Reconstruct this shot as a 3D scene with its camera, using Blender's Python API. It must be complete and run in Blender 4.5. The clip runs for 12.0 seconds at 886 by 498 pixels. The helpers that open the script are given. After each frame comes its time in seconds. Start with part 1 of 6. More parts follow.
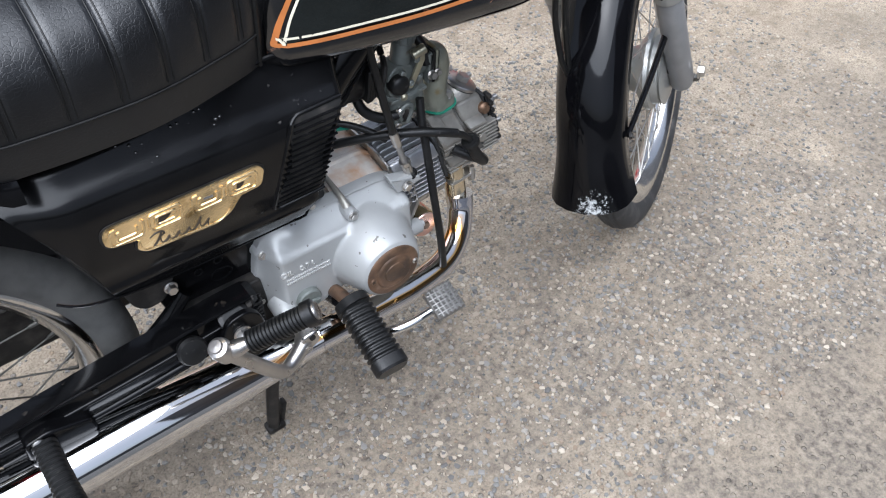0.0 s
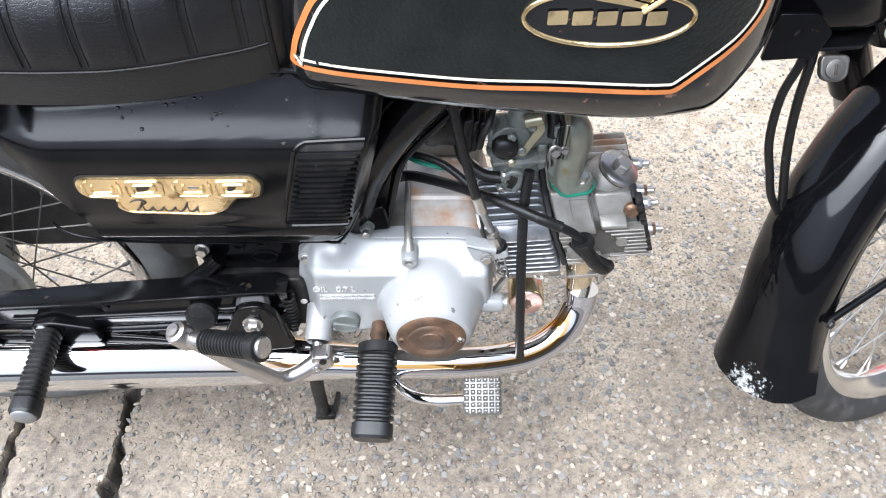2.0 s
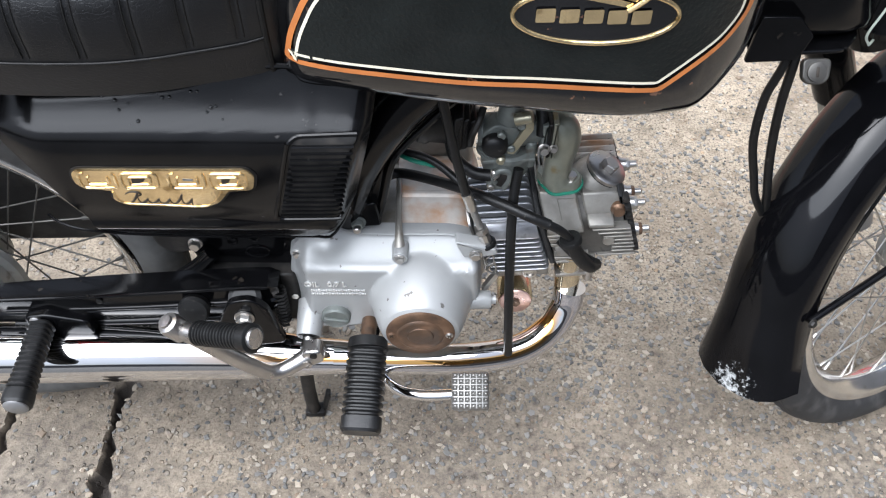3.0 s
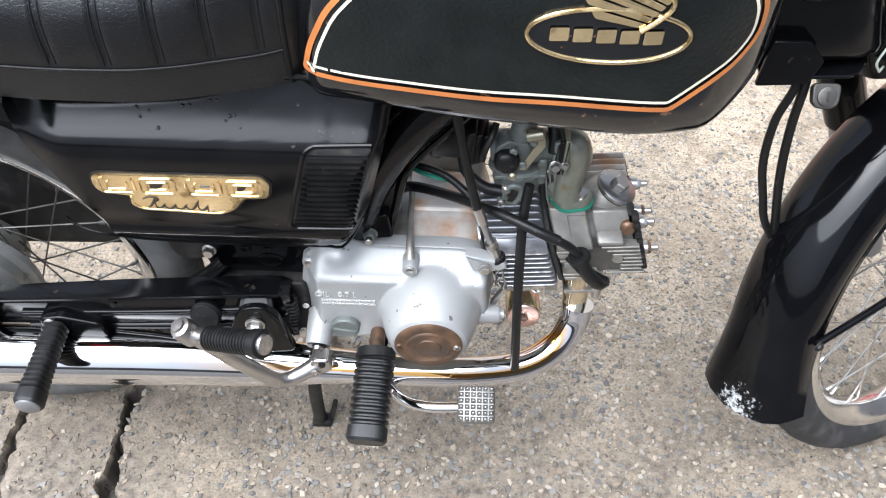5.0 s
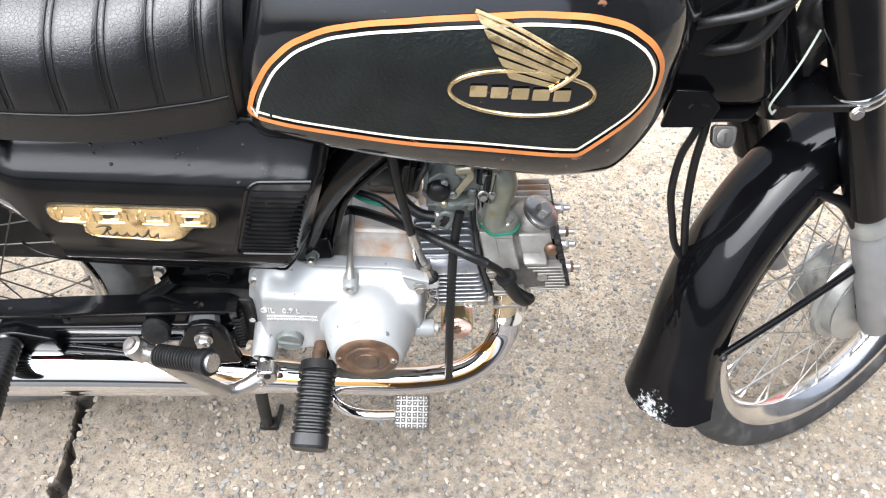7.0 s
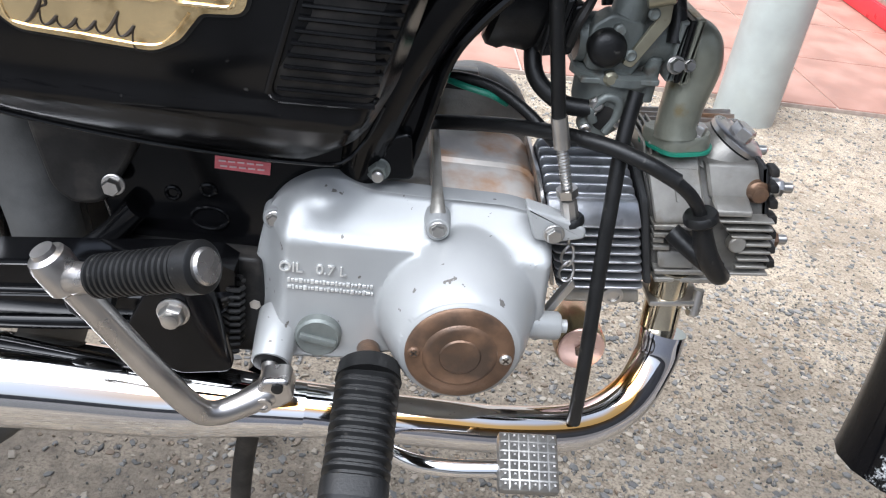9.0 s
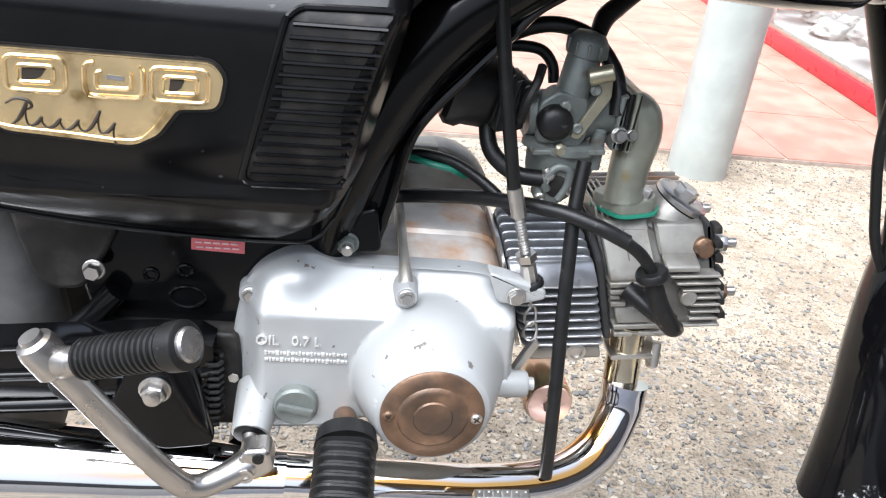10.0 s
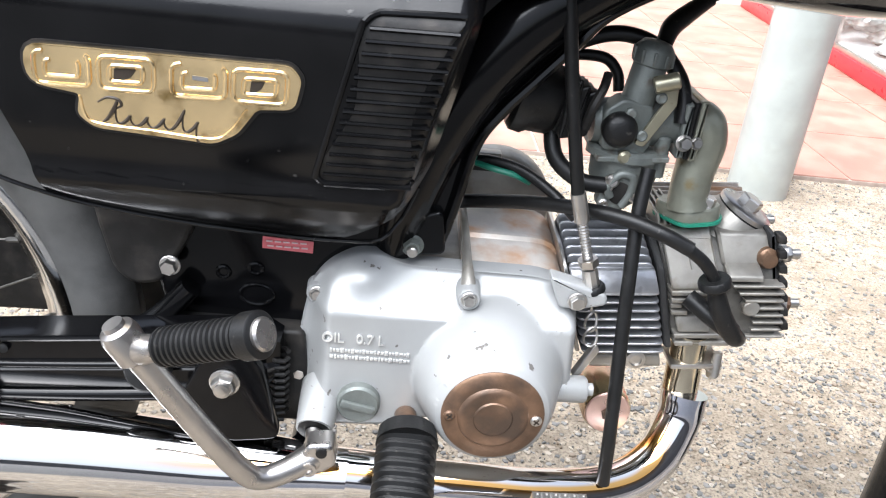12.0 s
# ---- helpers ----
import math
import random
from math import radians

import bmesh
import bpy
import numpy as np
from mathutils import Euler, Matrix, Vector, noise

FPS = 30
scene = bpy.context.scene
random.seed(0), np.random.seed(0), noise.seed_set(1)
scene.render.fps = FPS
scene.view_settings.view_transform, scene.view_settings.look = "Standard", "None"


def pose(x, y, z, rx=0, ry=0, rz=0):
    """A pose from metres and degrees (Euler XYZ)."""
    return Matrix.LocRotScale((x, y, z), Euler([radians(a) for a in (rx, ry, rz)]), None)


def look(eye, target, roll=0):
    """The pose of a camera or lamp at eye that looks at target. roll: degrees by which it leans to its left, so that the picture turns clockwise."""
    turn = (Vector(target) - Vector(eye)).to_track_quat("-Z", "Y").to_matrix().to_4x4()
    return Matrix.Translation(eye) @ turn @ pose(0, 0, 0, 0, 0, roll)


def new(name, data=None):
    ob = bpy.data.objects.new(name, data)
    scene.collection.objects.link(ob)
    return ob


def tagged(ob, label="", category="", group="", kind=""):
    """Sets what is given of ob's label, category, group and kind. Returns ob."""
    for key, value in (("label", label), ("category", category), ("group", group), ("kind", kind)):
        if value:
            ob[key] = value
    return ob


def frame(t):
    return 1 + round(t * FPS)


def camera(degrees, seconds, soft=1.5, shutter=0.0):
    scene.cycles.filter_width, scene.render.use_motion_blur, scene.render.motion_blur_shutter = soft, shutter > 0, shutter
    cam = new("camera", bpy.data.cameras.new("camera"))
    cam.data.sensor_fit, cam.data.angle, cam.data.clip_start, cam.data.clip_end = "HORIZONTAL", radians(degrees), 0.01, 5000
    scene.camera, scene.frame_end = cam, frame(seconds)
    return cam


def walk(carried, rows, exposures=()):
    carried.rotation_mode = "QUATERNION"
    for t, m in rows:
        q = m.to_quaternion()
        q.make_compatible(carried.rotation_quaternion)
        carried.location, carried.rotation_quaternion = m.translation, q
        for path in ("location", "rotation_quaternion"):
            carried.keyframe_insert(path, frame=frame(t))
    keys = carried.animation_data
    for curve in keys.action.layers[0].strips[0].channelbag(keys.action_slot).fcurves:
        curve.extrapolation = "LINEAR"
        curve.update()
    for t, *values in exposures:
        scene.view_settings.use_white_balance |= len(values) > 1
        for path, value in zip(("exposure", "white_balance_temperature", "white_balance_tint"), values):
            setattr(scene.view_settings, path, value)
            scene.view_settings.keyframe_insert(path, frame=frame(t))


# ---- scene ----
cam = camera(55.8, 12.0, soft=1.15)
PATH = [
    (0, (-0.381, -0.697, 1.063), (0.491, 0.387, -0.373), 2.2),
    (0.5, (-0.185, -0.653, 1.02), (0.407, 0.646, -0.38), 4.9),
    (1, (-0.104, -0.593, 0.982), (0.075, 0.804, -0.438), 1.7),
    (1.5, (-0.047, -0.589, 1.003), (-0.186, 0.76, -0.466), -0.5),
    (2, (0.015, -0.622, 1.046), (0.010, 0.670, -0.480), -0.5),
    (2.5, (0.017, -0.633, 1.043), (0.053, 0.651, -0.489), 0.1),
    (3, (0.018, -0.641, 1.048), (0.030, 0.668, -0.464), 0.7),
    (3.5, (0.018, -0.655, 1.054), (-0.001, 0.676, -0.439), 0.7),
    (5.5, (0.020, -0.651, 1.052), (0.019, 0.690, -0.431), 2.0),
    (6, (0.034, -0.671, 1.132), (0.122, 0.660, -0.359), 5.4),
    (6.5, (0.037, -0.674, 1.155), (0.182, 0.654, -0.334), 7.3),
    (7, (0.036, -0.669, 1.128), (0.133, 0.651, -0.372), 5.1),
    (7.2, (0.030, -0.658, 1.099), (0.087, 0.650, -0.412), 3.7),
    (8.8, (-0.072, -0.558, 0.653), (0.081, 1.087, -0.473), 9.5),
    (9, (-0.073, -0.560, 0.665), (0.128, 1.135, -0.378), 9.2),
    (9.5, (-0.075, -0.574, 0.689), (0.178, 1.178, -0.242), 7.3),
    (10, (-0.075, -0.586, 0.685), (0.186, 1.177, -0.222), 7.3),
    (10.5, (-0.073, -0.589, 0.682), (0.179, 1.180, -0.215), 7.1),
    (11, (-0.071, -0.591, 0.68), (0.165, 1.185, -0.208), 6.8),
    (11.5, (-0.075, -0.5925, 0.68), (0.145, 1.185, -0.209), 6.9),
    (12, (-0.084, -0.601, 0.679), (0.052, 1.190, -0.201), 6.7),
]
walk(cam, [(t, look(eye, target, roll)) for t, eye, target, roll in PATH], [(0, 0.42, 5700, 10), (0.5, 1.15, 5750, 10), (1.0, 1.7, 5750, 10), (1.6, 2.28, 5700, 10), (2.0, 1.2, 5750, 10), (2.5, 0.58, 5850, 10), (3.0, 0.63, 5850, 10), (3.5, 0.9, 5850, 10), (5.5, 0.97, 5850, 10), (6.5, 1.25, 6050, 10), (7.2, 1.25, 6050, 10), (9.0, 0.82, 5800, 10), (10, 1.25, 5930, 10), (12, 1.29, 5980, 10)])

# ---------------------------------------------------------------- world and light
SUN_EL, SUN_ROT = radians(65), radians(-126)
world = bpy.data.worlds.new("sky")
scene.world = world
world.use_nodes = True
wn = world.node_tree.nodes
sky = wn.new("ShaderNodeTexSky")
sky.sky_type = "NISHITA"
sky.sun_disc = False
sky.sun_elevation, sky.sun_rotation = SUN_EL, SUN_ROT
sky.air_density, sky.dust_density, sky.ozone_density = 1.0, 6.0, 1.0
soften = wn.new("ShaderNodeHueSaturation")
soften.inputs["Saturation"].default_value = 0.45
world.node_tree.links.new(sky.outputs[0], soften.inputs["Color"])
world.node_tree.links.new(soften.outputs[0], wn["Background"].inputs[0])
wn["Background"].inputs[1].default_value = 0.15

sun = new("sun", bpy.data.lights.new("sun", "SUN"))
sun.data.energy, sun.data.angle, sun.data.color = 4.4, radians(74), (1.0, 0.995, 0.985)
sun.matrix_world = pose(0, 0, 5, 0, 0, 0) @ look((0, 0, 0), (-math.sin(SUN_ROT) * math.cos(SUN_EL), -math.cos(SUN_ROT) * math.cos(SUN_EL), -math.sin(SUN_EL)))


# ---------------------------------------------------------------- materials
def ramp_node(nt, stops):
    n = nt.nodes.new("ShaderNodeValToRGB")
    els = n.color_ramp.elements
    while len(els) < len(stops):
        els.new(0.5)
    for e, (p, c) in zip(els, stops):
        e.position = p
        e.color = (*c, 1) if len(c) == 3 else c
    return n


def mat(name, colour, rough=0.5, metal=0.0, vary=0.15, scale=30.0, bump=0.0, bump_scale=400.0, rough_vary=0.1, spots=None, spot_scale=40.0, spot_at=(0.6, 0.7), coat=0.0, spec=0.5, crease=0.0):
    """A surface with slow colour change, grain in the relief and gloss, and spots of dirt or rust (colour) where asked."""
    m = bpy.data.materials.new(name)
    m.use_nodes = True
    nt = m.node_tree
    b = nt.nodes["Principled BSDF"]
    L = nt.links.new
    tc = nt.nodes.new("ShaderNodeTexCoord")
    n1 = nt.nodes.new("ShaderNodeTexNoise")
    n1.inputs["Scale"].default_value, n1.inputs["Detail"].default_value = scale, 5.0
    L(tc.outputs["Object"], n1.inputs["Vector"])
    lo, hi = [max(0.0, c * (1 - vary)) for c in colour], [min(1.0, c * (1 + vary)) for c in colour]
    r = ramp_node(nt, [(0.3, lo), (0.7, hi)])
    L(n1.outputs["Fac"], r.inputs["Fac"])
    out = r.outputs["Color"]
    n2 = nt.nodes.new("ShaderNodeTexNoise")
    n2.inputs["Scale"].default_value, n2.inputs["Detail"].default_value = bump_scale, 4.0
    L(tc.outputs["Object"], n2.inputs["Vector"])
    if spots:
        n3 = nt.nodes.new("ShaderNodeTexNoise")
        n3.inputs["Scale"].default_value, n3.inputs["Detail"].default_value = spot_scale, 8.0
        L(tc.outputs["Object"], n3.inputs["Vector"])
        r3 = ramp_node(nt, [(spot_at[0], (0, 0, 0)), (spot_at[1], (1, 1, 1))])
        L(n3.outputs["Fac"], r3.inputs["Fac"])
        mix = nt.nodes.new("ShaderNodeMixRGB")
        L(r3.outputs["Color"], mix.inputs["Fac"])
        L(out, mix.inputs["Color1"])
        mix.inputs["Color2"].default_value = (*spots, 1)
        out = mix.outputs["Color"]
    L(out, b.inputs["Base Color"])
    b.inputs["Metallic"].default_value = metal
    b.inputs["Specular IOR Level"].default_value = spec
    rr = nt.nodes.new("ShaderNodeMapRange")
    rr.inputs["To Min"].default_value, rr.inputs["To Max"].default_value = max(0.02, rough - rough_vary), min(1.0, rough + rough_vary)
    L(n1.outputs["Fac"], rr.inputs["Value"])
    L(rr.outputs[0], b.inputs["Roughness"])
    if coat:
        b.inputs["Coat Weight"].default_value = coat
        b.inputs["Coat Roughness"].default_value = 0.05
    last = None
    if crease:
        warp = nt.nodes.new("ShaderNodeMixRGB")
        warp.inputs["Fac"].default_value = 0.012
        L(tc.outputs["Object"], warp.inputs["Color1"])
        L(n1.outputs["Color"], warp.inputs["Color2"])
        vo = nt.nodes.new("ShaderNodeTexVoronoi")
        vo.feature = "DISTANCE_TO_EDGE"
        vo.inputs["Scale"].default_value = crease
        L(warp.outputs["Color"], vo.inputs["Vector"])
        vr = ramp_node(nt, [(0.0, (0, 0, 0)), (0.07, (1, 1, 1))])
        L(vo.outputs["Distance"], vr.inputs["Fac"])
        last = nt.nodes.new("ShaderNodeBump")
        last.inputs["Strength"].default_value, last.inputs["Distance"].default_value = 0.28, 0.0004
        L(vr.outputs["Color"], last.inputs["Height"])
        L(last.outputs[0], b.inputs["Normal"])
    if bump:
        bp = nt.nodes.new("ShaderNodeBump")
        bp.inputs["Strength"].default_value, bp.inputs["Distance"].default_value = bump, 0.001
        L(n2.outputs["Fac"], bp.inputs["Height"])
        if last:
            L(last.outputs[0], bp.inputs["Normal"])
        L(bp.outputs[0], b.inputs["Normal"])
    return m


PAINT = mat("gloss_black_paint", (0.005, 0.005, 0.0055), 0.10, 0, 0.3, 20, rough_vary=0.05, coat=0.7, spots=(0.16, 0.08, 0.05), spot_scale=55, spot_at=(0.665, 0.70), spec=0.45)
FENDERP = mat("fender_black_paint", (0.0025, 0.0025, 0.003), 0.08, 0, 0.3, 20, bump=0.05, bump_scale=60, rough_vary=0.04, spec=0.24)


def scuffed(m, where, reach):
    """White scrapes of bared primer round a place on the surface."""
    nt = m.node_tree
    b = nt.nodes["Principled BSDF"]
    was = b.inputs["Base Color"].links[0].from_socket
    tc = nt.nodes.new("ShaderNodeTexCoord")
    d = nt.nodes.new("ShaderNodeVectorMath")
    d.operation = "DISTANCE"
    d.inputs[1].default_value = where
    nt.links.new(tc.outputs["Object"], d.inputs[0])
    near = nt.nodes.new("ShaderNodeMapRange")
    near.inputs["From Min"].default_value, near.inputs["From Max"].default_value = 0.0, reach
    near.inputs["To Min"].default_value, near.inputs["To Max"].default_value = 0.22, -0.2
    nt.links.new(d.outputs["Value"], near.inputs["Value"])
    n = nt.nodes.new("ShaderNodeTexNoise")
    n.inputs["Scale"].default_value, n.inputs["Detail"].default_value, n.inputs["Roughness"].default_value = 150.0, 8.0, 0.75
    nt.links.new(tc.outputs["Object"], n.inputs["Vector"])
    add = nt.nodes.new("ShaderNodeMath")
    nt.links.new(near.outputs[0], add.inputs[0])
    nt.links.new(n.outputs["Fac"], add.inputs[1])
    r = ramp_node(nt, [(0.60, (0, 0, 0)), (0.72, (1, 1, 1))])
    nt.links.new(add.outputs[0], r.inputs["Fac"])
    mix = nt.nodes.new("ShaderNodeMixRGB")
    nt.links.new(r.outputs["Color"], mix.inputs["Fac"])
    nt.links.new(was, mix.inputs["Color1"])
    mix.inputs["Color2"].default_value = (0.42, 0.43, 0.43, 1)
    nt.links.new(mix.outputs["Color"], b.inputs["Base Color"])


PLASTIC = mat("side_cover_black", (0.004, 0.004, 0.0043), 0.15, 0, 0.3, 25, bump=0.05, bump_scale=900, rough_vary=0.1, spots=(0.05, 0.048, 0.045), spot_scale=95, spot_at=(0.70, 0.76), spec=0.22)
FRAMEB = mat("frame_black", (0.003, 0.003, 0.0034), 0.14, 0, 0.3, 40, rough_vary=0.07, spots=(0.04, 0.033, 0.026), spot_scale=60, spot_at=(0.70, 0.8), spec=0.22)
DIRTYB = mat("dusty_black", (0.012, 0.0115, 0.011), 0.5, 0, 0.4, 60, bump=0.2, spec=0.3, spots=(0.045, 0.04, 0.035), spot_scale=50, spot_at=(0.5, 0.8))
RUBBER = mat("rubber", (0.006, 0.006, 0.006), 0.42, 0, 0.3, 80, bump=0.15, bump_scale=600, spots=(0.06, 0.056, 0.05), spot_scale=150, spot_at=(0.66, 0.78), spec=0.35)
DUSTYT = mat("dusty_tyre", (0.075, 0.075, 0.073), 0.75, 0, 0.35, 40, bump=0.2, bump_scale=500, spots=(0.12, 0.118, 0.112), spot_scale=18, spot_at=(0.4, 0.8), spec=0.3)
TYRE = mat("tyre_rubber", (0.02, 0.02, 0.0205), 0.7, 0, 0.3, 60, bump=0.2, bump_scale=500, spots=(0.09, 0.085, 0.08), spot_scale=30, spot_at=(0.5, 0.85))
CHROME = mat("chrome", (0.66, 0.655, 0.65), 0.06, 1.0, 0.05, 15, rough_vary=0.04)


def reflection_banded(m, x0, x1):
    """Straw and violet reflection bands, painted by surface normal along the upper side of a chromed pipe, fading out
    from x1 back to x0.
    """
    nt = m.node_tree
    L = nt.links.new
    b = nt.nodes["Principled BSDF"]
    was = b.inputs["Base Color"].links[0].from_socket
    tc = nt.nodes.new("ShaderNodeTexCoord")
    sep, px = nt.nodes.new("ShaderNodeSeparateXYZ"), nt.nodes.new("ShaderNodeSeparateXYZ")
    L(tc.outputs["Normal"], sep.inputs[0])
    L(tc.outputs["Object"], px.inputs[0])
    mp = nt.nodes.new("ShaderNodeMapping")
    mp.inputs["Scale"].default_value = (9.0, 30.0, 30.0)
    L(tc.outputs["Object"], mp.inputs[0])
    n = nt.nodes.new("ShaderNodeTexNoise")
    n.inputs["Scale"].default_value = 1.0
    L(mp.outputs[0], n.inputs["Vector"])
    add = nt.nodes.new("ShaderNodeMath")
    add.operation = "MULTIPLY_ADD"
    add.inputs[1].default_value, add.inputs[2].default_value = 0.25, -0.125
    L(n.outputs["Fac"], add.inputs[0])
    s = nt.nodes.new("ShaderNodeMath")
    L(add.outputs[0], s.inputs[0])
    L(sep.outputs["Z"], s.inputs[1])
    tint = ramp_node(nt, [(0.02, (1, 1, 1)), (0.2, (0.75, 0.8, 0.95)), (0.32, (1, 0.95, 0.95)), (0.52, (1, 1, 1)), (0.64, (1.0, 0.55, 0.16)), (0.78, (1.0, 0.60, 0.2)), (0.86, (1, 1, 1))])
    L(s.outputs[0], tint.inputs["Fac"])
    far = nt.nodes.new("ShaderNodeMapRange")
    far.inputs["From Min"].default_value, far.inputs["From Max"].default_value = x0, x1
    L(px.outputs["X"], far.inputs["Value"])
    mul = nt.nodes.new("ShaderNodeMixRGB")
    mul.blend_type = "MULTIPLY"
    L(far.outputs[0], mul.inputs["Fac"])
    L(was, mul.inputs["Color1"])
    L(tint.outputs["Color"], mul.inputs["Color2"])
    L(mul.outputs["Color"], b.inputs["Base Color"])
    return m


PIPEC = reflection_banded(mat("chrome_painted_reflection", (0.66, 0.655, 0.65), 0.05, 1.0, 0.05, 15, rough_vary=0.03), -0.30, -0.13)
PADC = mat("scuffed_pedal_chrome", (0.20, 0.195, 0.185), 0.42, 0.8, 0.2, 60, bump=0.1)
KICKM = mat("worn_polished_steel", (0.44, 0.42, 0.40), 0.3, 0.95, 0.1, 30, bump=0.03, bump_scale=300)
STEEL = mat("dull_steel", (0.55, 0.53, 0.50), 0.34, 1.0, 0.12, 60, bump=0.06, spots=(0.25, 0.19, 0.14), spot_scale=90, spot_at=(0.66, 0.8))
SILVER = mat("silver_engine_paint", (0.345, 0.35, 0.345), 0.42, 0.30, 0.07, 18, bump=0.05, bump_scale=700, spots=(0.13, 0.12, 0.11), spot_scale=105, spot_at=(0.685, 0.70))
ALLOY = mat("raw_alloy", (0.30, 0.285, 0.255), 0.42, 0.6, 0.25, 40, bump=0.2, bump_scale=500, spots=(0.2, 0.17, 0.13), spot_scale=45, spot_at=(0.55, 0.75))
FINS = mat("cylinder_fins", (0.44, 0.445, 0.46), 0.36, 0.75, 0.2, 60, bump=0.15, spots=(0.12, 0.12, 0.12), spot_scale=60, spot_at=(0.6, 0.75))
DULLS = mat("dull_dark_steel", (0.12, 0.115, 0.105), 0.45, 0.8, 0.25, 60, bump=0.1)
HEADCORE = mat("dark_head_casting", (0.12, 0.115, 0.105), 0.55, 0.4, 0.3, 50, bump=0.2, spots=(0.05, 0.045, 0.04), spot_scale=60)
# Near-black: shade in fin gaps put into the colour; also gasket and front cover.
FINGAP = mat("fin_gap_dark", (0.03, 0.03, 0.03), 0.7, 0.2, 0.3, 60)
RUST = mat("rusty_brown_cover", (0.175, 0.105, 0.065), 0.4, 0.6, 0.35, 45, bump=0.2, spots=(0.08, 0.055, 0.04), spot_scale=35, spot_at=(0.45, 0.65))
RUSTC = mat("rust_stained_alloy", (0.60, 0.555, 0.50), 0.42, 0.2, 0.16, 40, bump=0.15, spots=(0.50, 0.29, 0.16), spot_scale=36, spot_at=(0.44, 0.68))
GOLD = mat("worn_gold_plate", (0.86, 0.66, 0.36), 0.2, 0.9, 0.15, 40, bump=0.15, spots=(0.35, 0.24, 0.1), spot_scale=60, spot_at=(0.55, 0.7))
PINKZ = mat("pinkish_zinc", (0.62, 0.43, 0.37), 0.3, 0.8, 0.2, 50)
CARB = mat("carburettor_alloy", (0.165, 0.18, 0.168), 0.5, 0.4, 0.2, 60, bump=0.25, spots=(0.12, 0.11, 0.09), spot_scale=60)
OLIVE = mat("intake_alloy", (0.25, 0.255, 0.205), 0.34, 0.5, 0.2, 40, bump=0.2, spots=(0.22, 0.18, 0.1), spot_scale=50)
ZINC = mat("yellow_zinc", (0.50, 0.44, 0.29), 0.22, 0.95, 0.2, 40, spots=(0.55, 0.25, 0.2), spot_scale=25, spot_at=(0.5, 0.7))
ZINCD = mat("dull_olive_zinc", (0.36, 0.34, 0.25), 0.35, 0.8, 0.2, 50, bump=0.1, spots=(0.2, 0.16, 0.1), spot_scale=70)
BLUED = mat("heat_tinted_chrome", (0.6, 0.53, 0.40), 0.1, 1.0, 0.2, 30, rough_vary=0.05)
LEATHER = mat("black_vinyl", (0.006, 0.006, 0.0064), 0.3, 0, 0.3, 25, bump=0.06, bump_scale=900, rough_vary=0.05, spec=0.5, crease=300.0)
VINYLP = mat("plain_black_vinyl", (0.008, 0.0078, 0.0075), 0.45, 0, 0.25, 40, bump=0.15, bump_scale=800, spec=0.22)
TEX = mat("textured_panel", (0.007, 0.0088, 0.0084), 0.36, 0, 0.25, 30, bump=1.0, bump_scale=300, spots=(0.014, 0.0145, 0.0135), spot_scale=25, spot_at=(0.6, 0.85), spec=0.3)
ORANGE = mat("orange_stripe", (0.50, 0.17, 0.045), 0.45, 0, 0.12, 40)
CREAM = mat("cream_stripe", (0.75, 0.7, 0.55), 0.35, 0, 0.1, 60)
REDP = mat("red_paint", (0.6, 0.02, 0.03), 0.3, 0, 0.12, 20)
PINK = mat("pink_sticker", (0.72, 0.17, 0.19), 0.45, 0, 0.15, 60)
PALE = mat("sticker_pale", (0.8, 0.6, 0.6), 0.5, 0, 0.1, 60)
FORKG = mat("fork_silver_grey", (0.24, 0.24, 0.24), 0.42, 0.5, 0.1, 30, bump=0.1)
HUBG = mat("hub_alloy", (0.36, 0.36, 0.34), 0.4, 0.7, 0.12, 30, bump=0.15, spots=(0.22, 0.2, 0.17), spot_scale=30)
RIMC = mat("rim_chrome", (0.66, 0.65, 0.63), 0.16, 1.0, 0.08, 30, spots=(0.35, 0.3, 0.25), spot_scale=50, spot_at=(0.6, 0.8))
GREENW = mat("green_wire", (0.02, 0.2, 0.13), 0.4, 0, 0.1, 60)
WHITEW = mat("pale_wire", (0.5, 0.55, 0.48), 0.5, 0, 0.1, 60)
POLE = mat("grey_painted_pole", (0.31, 0.33, 0.31), 0.45, 0.1, 0.12, 12, bump=0.1, spots=(0.30, 0.315, 0.285), spot_scale=30, spot_at=(0.5, 0.85))
WHITEP = mat("white_panel", (0.42, 0.43, 0.42), 0.4, 0, 0.12, 8)
BAG = mat("clear_crumpled_plastic", (0.34, 0.36, 0.34), 0.12, 0, 0.35, 30, rough_vary=0.08, spec=0.9)
TILE = mat("terracotta_tile", (0.27, 0.142, 0.105), 0.4, 0, 0.2, 9, bump=0.08, spots=(0.34, 0.2, 0.155), spot_scale=10, spot_at=(0.45, 0.75))
GROUT = mat("tile_grout", (0.3, 0.25, 0.21), 0.8, 0, 0.2, 60)
LETTER = mat("dark_lettering", (0.03, 0.022, 0.015), 0.5, 0, 0.3, 60)
EMBOSS = mat("raised_silver_letters", (0.75, 0.75, 0.73), 0.3, 0.6, 0.06, 40)


